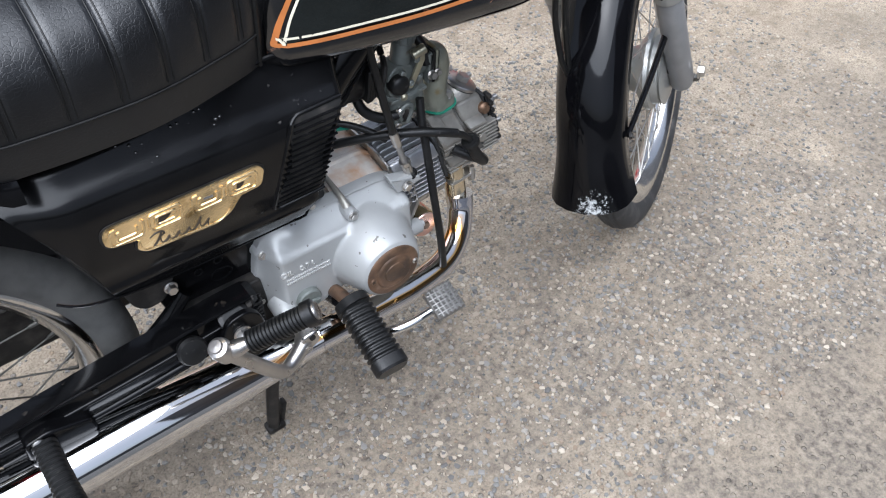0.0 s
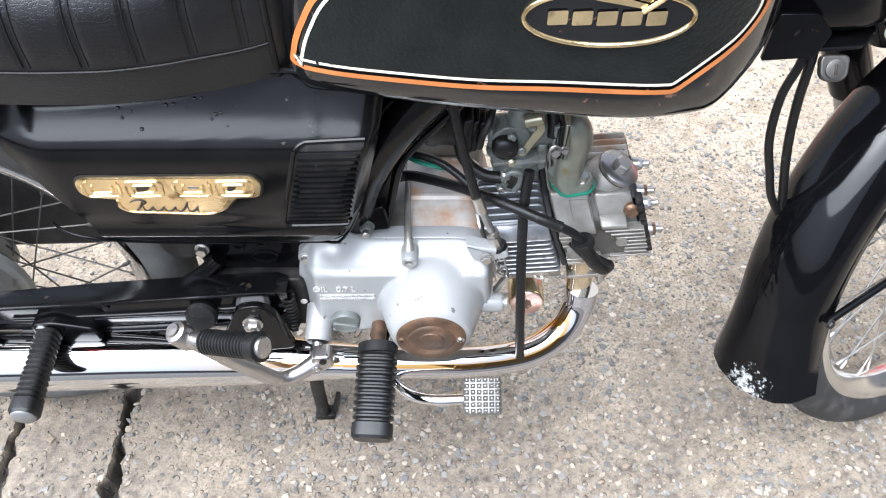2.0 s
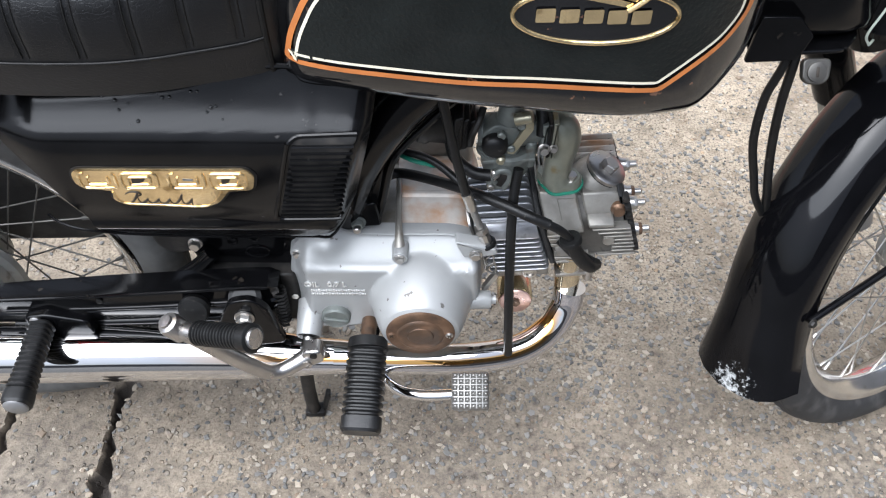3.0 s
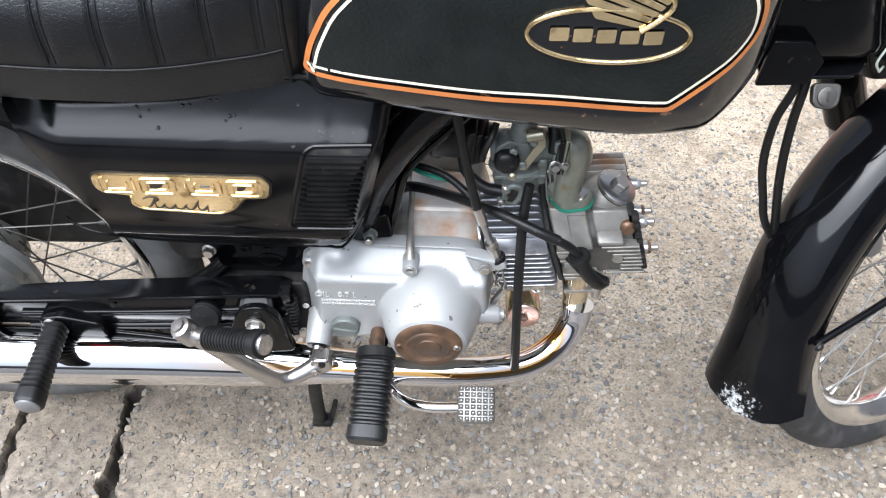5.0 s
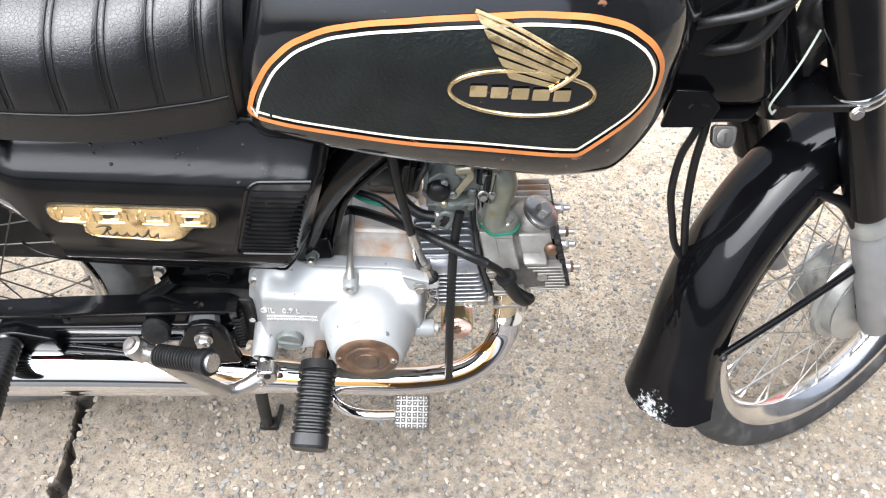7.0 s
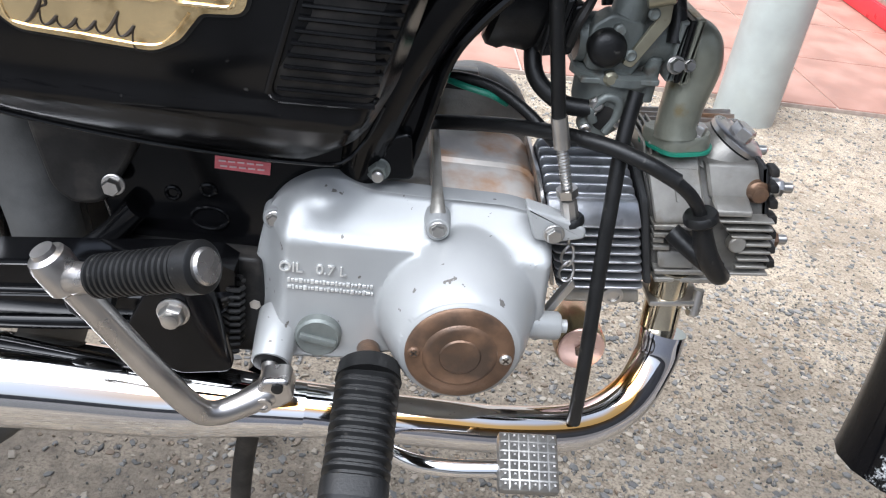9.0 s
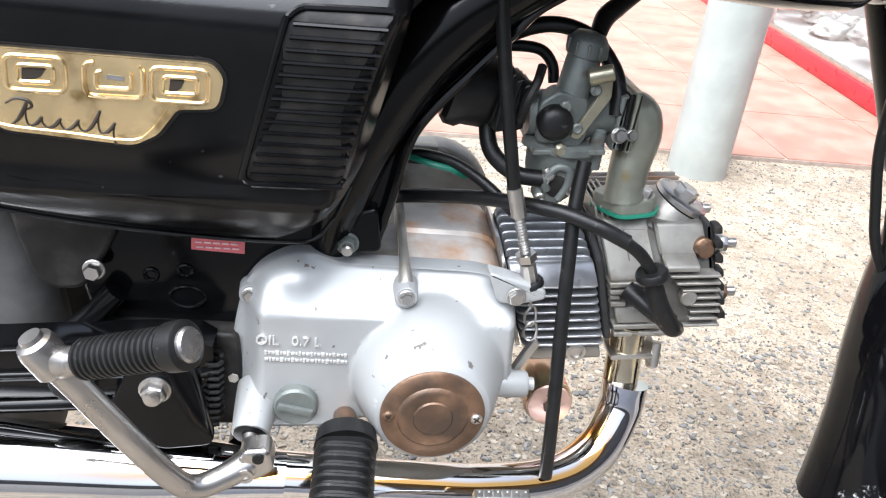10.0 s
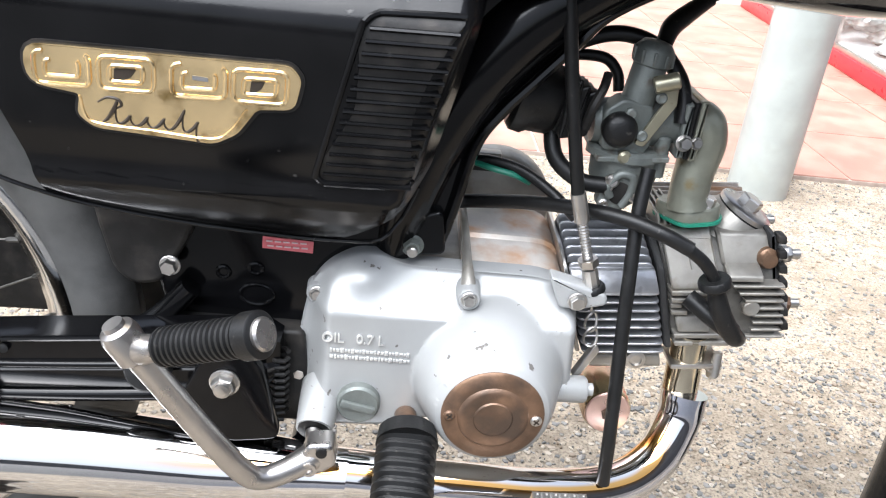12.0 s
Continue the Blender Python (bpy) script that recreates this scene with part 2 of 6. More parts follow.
def concrete():
    """Worn exposed-aggregate concrete: sandy binder, blotches, small chips, and a dirtier, browner strip at the rear."""
    m = bpy.data.materials.new("worn_aggregate_concrete")
    m.use_nodes = True
    nt = m.node_tree
    L = nt.links.new
    b = nt.nodes["Principled BSDF"]
    tc = nt.nodes.new("ShaderNodeTexCoord")

    def noise_tex(scale, detail=6.0, rough=0.6):
        n = nt.nodes.new("ShaderNodeTexNoise")
        n.inputs["Scale"].default_value, n.inputs["Detail"].default_value, n.inputs["Roughness"].default_value = scale, detail, rough
        L(tc.outputs["Object"], n.inputs["Vector"])
        return n.outputs["Fac"]

    def mixed(fac, a, c, kind="MIX"):
        x = nt.nodes.new("ShaderNodeMixRGB")
        x.blend_type = kind
        for key, v in (("Fac", fac), ("Color1", a), ("Color2", c)):
            if isinstance(v, (int, float)):
                x.inputs[key].default_value = v
            elif isinstance(v, tuple):
                x.inputs[key].default_value = (*v, 1)
            else:
                L(v, x.inputs[key])
        return x.outputs["Color"]

    def ramped(v, stops):
        r = ramp_node(nt, stops)
        L(v, r.inputs["Fac"])
        return r.outputs["Color"]

    base = ramped(noise_tex(6), [(0.32, (0.172, 0.146, 0.112)), (0.66, (0.355, 0.302, 0.234))])
    base = mixed(0.45, base, ramped(noise_tex(90, 8, 0.7), [(0.3, (0.086, 0.075, 0.062)), (0.7, (0.47, 0.413, 0.335))]))
    v = nt.nodes.new("ShaderNodeTexVoronoi")
    v.inputs["Scale"].default_value = 85.0
    v.inputs["Randomness"].default_value = 1.0
    L(tc.outputs["Object"], v.inputs["Vector"])
    chip = ramped(v.outputs["Distance"], [(0.30, (1, 1, 1)), (0.38, (0, 0, 0))])
    pick = nt.nodes.new("ShaderNodeSeparateColor")
    L(v.outputs["Color"], pick.inputs[0])
    some = ramped(pick.outputs[0], [(0.62, (0, 0, 0)), (0.66, (1, 1, 1))])
    tone = ramped(pick.outputs[1], [(0.0, (0.14, 0.14, 0.145)), (0.5, (0.23, 0.23, 0.225)), (0.8, (0.42, 0.39, 0.34)), (1.0, (0.34, 0.24, 0.15))])
    fac = mixed(1.0, chip, some, "MULTIPLY")
    col = mixed(fac, base, tone)
    grit = ramped(noise_tex(260, 3, 0.6), [(0.38, (0.30, 0.29, 0.28)), (0.52, (1, 1, 1))])
    col = mixed(0.8, col, grit, "MULTIPLY")
    blot = ramped(noise_tex(22, 6, 0.65), [(0.36, (0.5, 0.46, 0.42)), (0.52, (1, 1, 1))])
    col = mixed(0.75, col, blot, "MULTIPLY")
    stain = ramped(noise_tex(2.3, 4), [(0.42, (0, 0, 0)), (0.66, (0.6, 0.6, 0.6))])
    col = mixed(stain, col, (0.13, 0.105, 0.078))
    col = mixed(1.0, col, (1.22, 1.175, 1.09), "MULTIPLY")
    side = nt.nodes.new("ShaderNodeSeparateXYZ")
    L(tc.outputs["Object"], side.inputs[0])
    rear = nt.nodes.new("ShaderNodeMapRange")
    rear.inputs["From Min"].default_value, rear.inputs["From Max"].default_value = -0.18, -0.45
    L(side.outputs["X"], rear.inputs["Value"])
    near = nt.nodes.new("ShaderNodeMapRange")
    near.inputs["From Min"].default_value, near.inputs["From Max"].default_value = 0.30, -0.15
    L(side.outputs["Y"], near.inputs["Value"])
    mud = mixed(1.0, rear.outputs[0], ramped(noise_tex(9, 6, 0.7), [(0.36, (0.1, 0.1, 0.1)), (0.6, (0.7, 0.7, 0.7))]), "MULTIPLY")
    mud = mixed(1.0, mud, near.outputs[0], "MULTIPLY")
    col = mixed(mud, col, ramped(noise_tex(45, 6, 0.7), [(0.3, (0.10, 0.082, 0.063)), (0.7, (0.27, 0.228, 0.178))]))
    # Near side: dirt patches, plus painted shade as an overall darkening.
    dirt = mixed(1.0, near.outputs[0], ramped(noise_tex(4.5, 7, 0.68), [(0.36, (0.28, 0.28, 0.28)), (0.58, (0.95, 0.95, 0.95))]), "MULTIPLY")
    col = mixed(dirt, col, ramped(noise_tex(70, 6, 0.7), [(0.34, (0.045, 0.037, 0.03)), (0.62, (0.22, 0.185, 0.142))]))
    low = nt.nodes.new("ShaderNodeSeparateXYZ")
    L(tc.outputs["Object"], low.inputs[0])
    # Cracks darken with depth: soil, plus their shade put into the colour.
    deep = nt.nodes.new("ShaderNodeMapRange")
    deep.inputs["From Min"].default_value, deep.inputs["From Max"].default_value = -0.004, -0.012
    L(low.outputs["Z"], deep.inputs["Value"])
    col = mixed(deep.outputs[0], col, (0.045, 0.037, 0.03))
    # Out-of-view ground, darkened so that the black parts reflect less of it.
    unseen_front = nt.nodes.new("ShaderNodeMapRange")
    unseen_front.inputs["From Min"].default_value, unseen_front.inputs["From Max"].default_value = -0.62, -0.72
    L(side.outputs["Y"], unseen_front.inputs["Value"])
    col = mixed(unseen_front.outputs[0], col, ramped(noise_tex(140, 6, 0.7), [(0.3, (0.03, 0.03, 0.03)), (0.7, (0.075, 0.072, 0.068))]))
    L(col, b.inputs["Base Color"])
    b.inputs["Roughness"].default_value = 0.75
    bp = nt.nodes.new("ShaderNodeBump")
    bp.inputs["Strength"].default_value, bp.inputs["Distance"].default_value = 1.0, 0.005
    L(mixed(0.5, ramped(noise_tex(120, 8, 0.7), [(0, (0, 0, 0)), (1, (1, 1, 1))]), fac), bp.inputs["Height"])
    L(bp.outputs[0], b.inputs["Normal"])
    return m


CONCRETE = concrete()


# ---------------------------------------------------------------- mesh helpers
def part(name, bm, material, parent=None, label="", smooth=True, angle=40):
    """Links a bmesh as one mesh object under a thing or a part."""
    me = bpy.data.meshes.new(name)
    bmesh.ops.recalc_face_normals(bm, faces=bm.faces)
    for f in bm.faces:
        f.smooth = smooth and len(f.verts) < 7
    if smooth:
        lim = math.cos(radians(angle))
        for e in bm.edges:
            if len(e.link_faces) == 2 and e.link_faces[0].normal.dot(e.link_faces[1].normal) < lim:
                e.smooth = False
    bm.to_mesh(me)
    bm.free()
    me.materials.append(material)
    ob = new(name, me)
    if parent:
        ob.parent = parent
    if label:
        ob["label"] = label
    return ob


def loft(rings, closed=True, caps=True, bm=None):
    """A skin over rings of equally many points."""
    bm = bm or bmesh.new()
    vs = [[bm.verts.new(p) for p in ring] for ring in rings]
    n = len(vs[0])
    for a, b in zip(vs, vs[1:]):
        for i in range(n if closed else n - 1):
            j = (i + 1) % n
            bm.faces.new((a[i], a[j], b[j], b[i]))
    if caps and closed:
        bm.faces.new(vs[0][::-1])
        bm.faces.new(vs[-1])
    return bm


def frame_of(axis):
    w = Vector(axis).normalized()
    u = w.orthogonal().normalized()
    return u, w.cross(u), w


def lathe(profile, origin, axis, seg=32, bm=None, lobes=0, depth=0.0, caps=True):
    """Turns (radius, height) pairs round an axis through origin."""
    u, v, w = frame_of(axis)
    o = Vector(origin)
    rings = []
    for r, h in profile:
        ring = []
        for i in range(seg):
            a = 2 * math.pi * i / seg
            k = max(r, 1e-5) * (1 + (depth * math.cos(lobes * a) if lobes else 0))
            ring.append(o + w * h + (u * math.cos(a) + v * math.sin(a)) * k)
        rings.append(ring)
    return loft(rings, bm=bm, caps=caps)


def spline(pts, n=8):
    """A smooth line through the points (Catmull-Rom)."""
    p = [Vector(q) for q in pts]
    p = [2 * p[0] - p[1]] + p + [2 * p[-1] - p[-2]]
    out = []
    for a, b, c, d in zip(p, p[1:], p[2:], p[3:]):
        for i in range(n):
            t = i / n
            out.append(0.5 * (2 * b + (c - a) * t + (2 * a - 5 * b + 4 * c - d) * t * t + (3 * b - a - 3 * c + d) * t ** 3))
    return out + [p[-2]]


def sweep(pts, radius, seg=12, n=8, bm=None, flat=1.0, caps=True):
    """A tube along a smooth line; radius: a number, or one for each given point."""
    line = spline(pts, n) if n > 1 else [Vector(q) for q in pts]
    m = len(line)
    if isinstance(radius, (int, float)):
        rad = [radius] * m
    else:
        rad = list(np.interp(np.linspace(0, len(radius) - 1, m), range(len(radius)), radius))
    u = (line[1] - line[0]).normalized().orthogonal().normalized()
    rings = []
    for i, q in enumerate(line):
        t = (line[min(i + 1, m - 1)] - line[max(i - 1, 0)]).normalized()
        u = (u - t * u.dot(t)).normalized()
        v = t.cross(u)
        rings.append([q + (u * math.cos(2 * math.pi * k / seg) * flat + v * math.sin(2 * math.pi * k / seg)) * rad[i] for k in range(seg)])
    return loft(rings, bm=bm, caps=caps)


def rounded(poly, r=0.01, n=4):
    """A polygon (x, z) with its corners rounded; r: one radius, or one for each corner."""
    out, m = [], len(poly)
    for i in range(m):
        p, q, s = (Vector(poly[(i + k) % m]) for k in (-1, 0, 1))
        rr = r[i] if isinstance(r, (list, tuple)) else r
        a, b = p - q, s - q
        k = min(rr, a.length * 0.45, b.length * 0.45)
        a, b = q + a.normalized() * k, q + b.normalized() * k
        for j in range(n + 1):
            t = j / n
            out.append((1 - t) ** 2 * a + 2 * t * (1 - t) * q + t * t * b)
    return out


def dense(poly, step=0.006):
    """The polygon with points added along its long edges."""
    out = []
    for i in range(len(poly)):
        a, b = Vector(poly[i]), Vector(poly[(i + 1) % len(poly)])
        n = max(1, int((b - a).length / step))
        out += [a.lerp(b, k / n) for k in range(n)]
    return out


def inset(poly, d):
    """The polygon moved inwards by d."""
    m = len(poly)
    area = sum(poly[i][0] * poly[(i + 1) % m][1] - poly[(i + 1) % m][0] * poly[i][1] for i in range(m))
    s = 1 if area > 0 else -1
    out = []
    for i in range(m):
        t = (Vector(poly[(i + 1) % m]) - Vector(poly[i - 1]))
        t = t.normalized() if t.length > 1e-9 else Vector((1, 0))
        out.append(Vector(poly[i]) + Vector((-t.y, t.x)) * d * s)
    return out


def plate(poly, y0, y1, bevel=0.002, steps=3, bm=None):
    """A slab with outline poly in the x-z plane, from its outer face y0 to its back y1, with a rounded outer edge."""
    rings = []
    sgn = 1 if y1 > y0 else -1
    for k in range(steps + 1):
        a = math.pi / 2 * k / steps
        q = inset(poly, bevel * (1 - math.sin(a)))
        rings.append([(p[0], y0 + sgn * bevel * (1 - math.cos(a)), p[1]) for p in q])
    rings.append([(p[0], y1, p[1]) for p in poly])
    return loft(rings, bm=bm)


def box(cx, cy, cz, sx, sy, sz, bevel=0.002, m=None, bm=None):
    """A box with rounded edges, about its middle; m turns it."""
    own = bmesh.new()
    bmesh.ops.create_cube(own, size=1.0, matrix=Matrix.Diagonal((sx, sy, sz, 1)))
    if bevel:
        bmesh.ops.bevel(own, geom=own.edges[:], offset=bevel, segments=2, affect="EDGES", profile=0.5)
    own.transform(Matrix.Translation((cx, cy, cz)) @ (m or Matrix()))
    if bm is None:
        return own
    me = bpy.data.meshes.new("tmp")
    own.to_mesh(me)
    own.free()
    bm.from_mesh(me)
    bpy.data.meshes.remove(me)
    return bm


def hexbolt(p, axis, r=0.006, h=0.005, washer=True):
    """A hexagon head on a washer."""
    bm = bmesh.new()
    if washer:
        lathe([(r * 1.25, 0), (r * 1.25, 0.0012), (r * 1.15, 0.0016)], p, axis, 20, bm)
    lathe([(r, 0.001), (r, h * 0.8), (r * 0.85, h)], p, axis, 6, bm)
    return bm


def smooth_step(a, b, x):
    t = min(1, max(0, (x - a) / (b - a)))
    return t * t * (3 - 2 * t)


def lerp_table(table, x):
    """A smooth curve through (x, value) pairs."""
    xs, vs = [a for a, _ in table], [b for _, b in table]
    if x <= xs[0] or x >= xs[-1]:
        return vs[0] if x <= xs[0] else vs[-1]
    i = max(k for k in range(len(xs) - 1) if xs[k] <= x)
    slope = [(vs[k + 1] - vs[k]) / (xs[k + 1] - xs[k]) for k in range(len(xs) - 1)]

    def tangent(k):
        if k in (0, len(xs) - 1):
            return slope[min(k, len(slope) - 1)]
        a, b = slope[k - 1], slope[k]
        return 0.0 if a * b <= 0 else 2 * a * b / (a + b)

    h = xs[i + 1] - xs[i]
    t = (x - xs[i]) / h
    return (2 * t ** 3 - 3 * t * t + 1) * vs[i] + (t ** 3 - 2 * t * t + t) * h * tangent(i) + (3 * t * t - 2 * t ** 3) * vs[i + 1] + (t ** 3 - t * t) * h * tangent(i + 1)


# ---------------------------------------------------------------- setting
def ground_height(x, y):
    """Gentle unevenness of the worn slab, with two broken cracks under the rear of the machine."""
    z = 0.0012 * noise.noise((x * 6, y * 6, 0)) + 0.0008 * noise.noise((x * 30, y * 30, 2))
    return z


def crack_depth(x, y):
    d = 0.0
    for x0, w, amp, dep, ylo, yhi in ((-0.432, 0.018, 0.03, 0.03, -0.36, 0.03), (-0.580, 0.018, 0.025, 0.018, -0.4, 0.06)):
        if ylo < y < yhi:
            xm = x0 + 0.6 * amp * noise.noise((y * 5, x0 * 7, 1)) + 0.006 * noise.noise((y * 45, x0, 5))
            wid = w * (0.15 + 1.2 * max(0.0, noise.noise((y * 10, 3, x0)) + 0.1) + 0.4 * abs(noise.noise((y * 80, 8, x0))))
            fade = smooth_step(ylo, ylo + 0.05, y) * smooth_step(yhi, yhi - 0.04, y)
            t = abs(x - xm) / wid
            if t < 1:
                d = max(d, dep * fade * (1 - t * t) * (1 + 0.5 * noise.noise((x * 120, y * 120, 4))))
    return d


def build_ground():
    bm = bmesh.new()
    xs = sorted(set([-400, -60, -12, -4, -2, -1.2] + [round(v, 4) for v in np.arange(-0.66, -0.36, 0.0025)] + [round(v, 3) for v in np.arange(-0.3, 1.6, 0.05)] + [2, 3, 6, 15, 60, 400]))
    ys = sorted(set([-400, -60, -12, -4, -2, -1] + [round(v, 4) for v in np.arange(-0.42, 0.08, 0.004)] + [round(v, 3) for v in np.arange(0.15, 1.4, 0.05)] + [2, 3, 6, 15, 60, 400]))
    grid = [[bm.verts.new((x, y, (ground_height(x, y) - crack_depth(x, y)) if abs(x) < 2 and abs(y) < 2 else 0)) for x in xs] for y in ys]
    for a, b in zip(grid, grid[1:]):
        for i in range(len(xs) - 1):
            bm.faces.new((a[i], a[i + 1], b[i + 1], b[i]))
    return part("ground", bm, CONCRETE)


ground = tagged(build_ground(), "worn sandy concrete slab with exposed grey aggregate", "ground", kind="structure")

# ---------------------------------------------------------------- motorcycle
bike = tagged(new("motorcycle"), "black small vintage motorcycle with gold badges on its centre stand", "motorcycle")


# --- fuel tank
TANK_TOP = [(-0.105, 0.735), (-0.08, 0.79), (-0.04, 0.822), (0.05, 0.842), (0.16, 0.845), (0.22, 0.832), (0.26, 0.80), (0.278, 0.76)]
TANK_BOT = [(-0.105, 0.622), (-0.05, 0.619), (0.05, 0.615), (0.17, 0.608), (0.215, 0.609), (0.248, 0.638), (0.268, 0.685), (0.278, 0.73)]
TANK_W = [(-0.105, 0.092), (-0.09, 0.105), (-0.03, 0.121), (0.06, 0.134), (0.16, 0.137), (0.21, 0.130), (0.25, 0.108), (0.278, 0.064)]
NP_UP, NP_DOWN = 2.2, 9.0


def tank_side(x, z, out=0.0):
    """The y of the right flank of the tank."""
    zt, zb, w = lerp_table(TANK_TOP, x), lerp_table(TANK_BOT, x), lerp_table(TANK_W, x)
    zc, h = (zt + zb) / 2, (zt - zb) / 2
    n = NP_UP if z > zc else NP_DOWN
    k = min(0.999, abs((z - zc) / h)) ** n
    return -(w * (1 - k) ** (1 / n)) - out


def build_tank():
    rings = []
    xs = [TANK_TOP[0][0] + (TANK_TOP[-1][0] - TANK_TOP[0][0]) * (0.5 - 0.5 * math.cos(math.pi * i / 60)) for i in range(61)]
    for x in xs:
        zt, zb, w = lerp_table(TANK_TOP, x), lerp_table(TANK_BOT, x), lerp_table(TANK_W, x)
        zc, h = (zt + zb) / 2, (zt - zb) / 2
        half = []
        for i in range(41):
            z = zc - h * math.cos(math.pi * i / 40)
            half.append(Vector((x, tank_side(x, z) if 0 < i < 40 else 0.0, z)))
        ring = half + [Vector((x, -p.y, p.z)) for p in reversed(half[1:-1])]
        rings.append(ring)
    bm = loft(rings)
    return part("fuel_tank", bm, PAINT, bike, "glossy black fuel tank with orange and cream striping", angle=60)


def flank(poly_a, poly_b, fn, out):
    """A band between two outlines of equally many (x, z) points, laid on a flank."""
    bm = bmesh.new()
    n = len(poly_a)
    a = [bm.verts.new((p[0], fn(p[0], p[1], out), p[1])) for p in poly_a]
    b = [bm.verts.new((p[0], fn(p[0], p[1], out), p[1])) for p in poly_b]
    for i in range(n):
        j = (i + 1) % n
        bm.faces.new((a[i], a[j], b[j], b[i]))
    return bm


def flank_fill(poly, fn, out, rows=14):
    """A filled outline laid on a flank: rings shrinking to its middle."""
    cx, cz = sum(p[0] for p in poly) / len(poly), sum(p[1] for p in poly) / len(poly)
    bm = bmesh.new()
    prev = None
    for k in range(rows + 1):
        f = 1 - k / rows * 0.98
        ring = [bm.verts.new((cx + (p[0] - cx) * f, fn(cx + (p[0] - cx) * f, cz + (p[1] - cz) * f, out), cz + (p[1] - cz) * f)) for p in poly]
        if prev:
            for i in range(len(ring)):
                j = (i + 1) % len(ring)
                bm.faces.new((prev[i], prev[j], ring[j], ring[i]))
        prev = ring
    bm.faces.new(prev)
    return bm


tank = build_tank()
PANEL = dense(rounded([(-0.104, 0.6487), (-0.0965, 0.678), (-0.081, 0.7115), (-0.060, 0.737), (-0.031, 0.7545), (0.005, 0.7655), (0.05, 0.774), (0.128, 0.7825), (0.172, 0.7825), (0.203, 0.7745), (0.228, 0.757), (0.242, 0.735), (0.244, 0.7085), (0.2315, 0.688), (0.1845, 0.6478), (0.096, 0.6515), (-0.004, 0.6505)], [0.005] + [0.012] * 13 + [0.006, 0.02, 0.02], 5), 0.008)
SURF = tank_side
o0, o1, o2, o3, o4 = PANEL, inset(PANEL, 0.0044), inset(PANEL, 0.0078), inset(PANEL, 0.0102), inset(PANEL, 0.0102)
part("orange_stripe", flank(o0, o1, SURF, 0.0016), ORANGE, tank, "orange pinstripe", smooth=True)
part("cream_stripe", flank(o2, o3, SURF, 0.0016), CREAM, tank, "cream pinstripe")
part("textured_panel", flank_fill(inset(PANEL, 0.0108), SURF, 0.0016), TEX, tank, "grained dark green-black panel")

# --- seat
SEAT_TOP = [(-0.62, 0.70), (-0.58, 0.75), (-0.50, 0.772), (-0.38, 0.768), (-0.25, 0.762), (-0.15, 0.772), (-0.115, 0.778), (-0.098, 0.76)]
SEAT_BOT = [(-0.62, 0.66), (-0.42, 0.70), (-0.40, 0.69), (-0.345, 0.635), (-0.21, 0.632), (-0.125, 0.633), (-0.098, 0.638)]
SEAT_W = [(-0.62, 0.07), (-0.5, 0.118), (-0.3, 0.131), (-0.24, 0.129), (-0.2, 0.123), (-0.17, 0.115), (-0.135, 0.105), (-0.112, 0.096), (-0.098, 0.084)]
SEAMS = [-0.508, -0.463, -0.419, -0.375, -0.3315, -0.2865, -0.245, -0.2055, -0.169, -0.1325]


def seat_point(x, a, out=0.0):
    """Seat surface: a runs from 0 at the lower right edge to 1 on top in the middle."""
    zt, zb = lerp_table(SEAT_TOP, x), lerp_table(SEAT_BOT, x)
    w = lerp_table(SEAT_W, x)
    if a < 0.18:
        t = a / 0.18
        y, z = -w + 0.004 * (1 - t), zb + 0.031 * t
    else:
        t = (a - 0.18) / 0.82 * math.pi / 2
        z0 = zb + 0.031
        y, z = -w * max(0.0, math.cos(t)) ** 0.62 - 0.007 * math.sin(min(math.pi, t * 3)), z0 + (zt - z0) * max(0.0, math.sin(t)) ** 0.8
    g = min(abs(x - s) for s in SEAMS)
    dip = 0.0028 * math.exp(-(g / 0.0035) ** 2) * smooth_step(0.18, 0.24, a)
    v = Vector((0, y, z - (zb + zt) / 2)).normalized()
    return Vector((x, y, z)) + v * (out - dip)


def build_seat():
    xs = sorted(set([round(v, 4) for v in np.arange(-0.62, -0.0979, 0.008)] + [round(s + d, 4) for s in SEAMS for d in (-0.006, -0.003, 0, 0.003, 0.006)]))
    rows = [i / 26 for i in range(27)]
    rings = []
    for x in xs:
        half = [seat_point(x, a) for a in rows]
        ring = half + [Vector((p.x, -p.y, p.z)) for p in reversed(half[:-1])]
        rings.append(ring)
    return part("seat", loft(rings), LEATHER, bike, "black pleated vinyl seat with stitched seams", angle=70)


seat = build_seat()
for s in SEAMS:
    for d in (-0.0027, 0.0027):
        bm = sweep([seat_point(s + d, a, 0.0002) for a in np.linspace(0.2, 0.95, 22)], 0.0007, 6, 1)
        part("stitched_seam", bm, VINYLP, seat)
part("piping", sweep([seat_point(x, 0.185, 0.0005) for x in np.arange(-0.4, -0.112, 0.015)], 0.0013, 8, 2), VINYLP, seat)
part("front_piping", sweep([seat_point(-0.1145, a, 0.0005) for a in np.linspace(0.0, 0.9, 16)], 0.0025, 8, 2), VINYLP, seat)
bm = loft([[seat_point(x, 0.0) + Vector((0, -0.0015 + dy, dz)) for dy, dz in ((0, 0.0), (-0.004, -0.006), (-0.003, -0.022), (0.012, -0.026), (0.012, 0.0))] for x in np.arange(-0.62, -0.335, 0.01)])
part("seat_base_edge", bm, FRAMEB, seat, "black seat base edge")

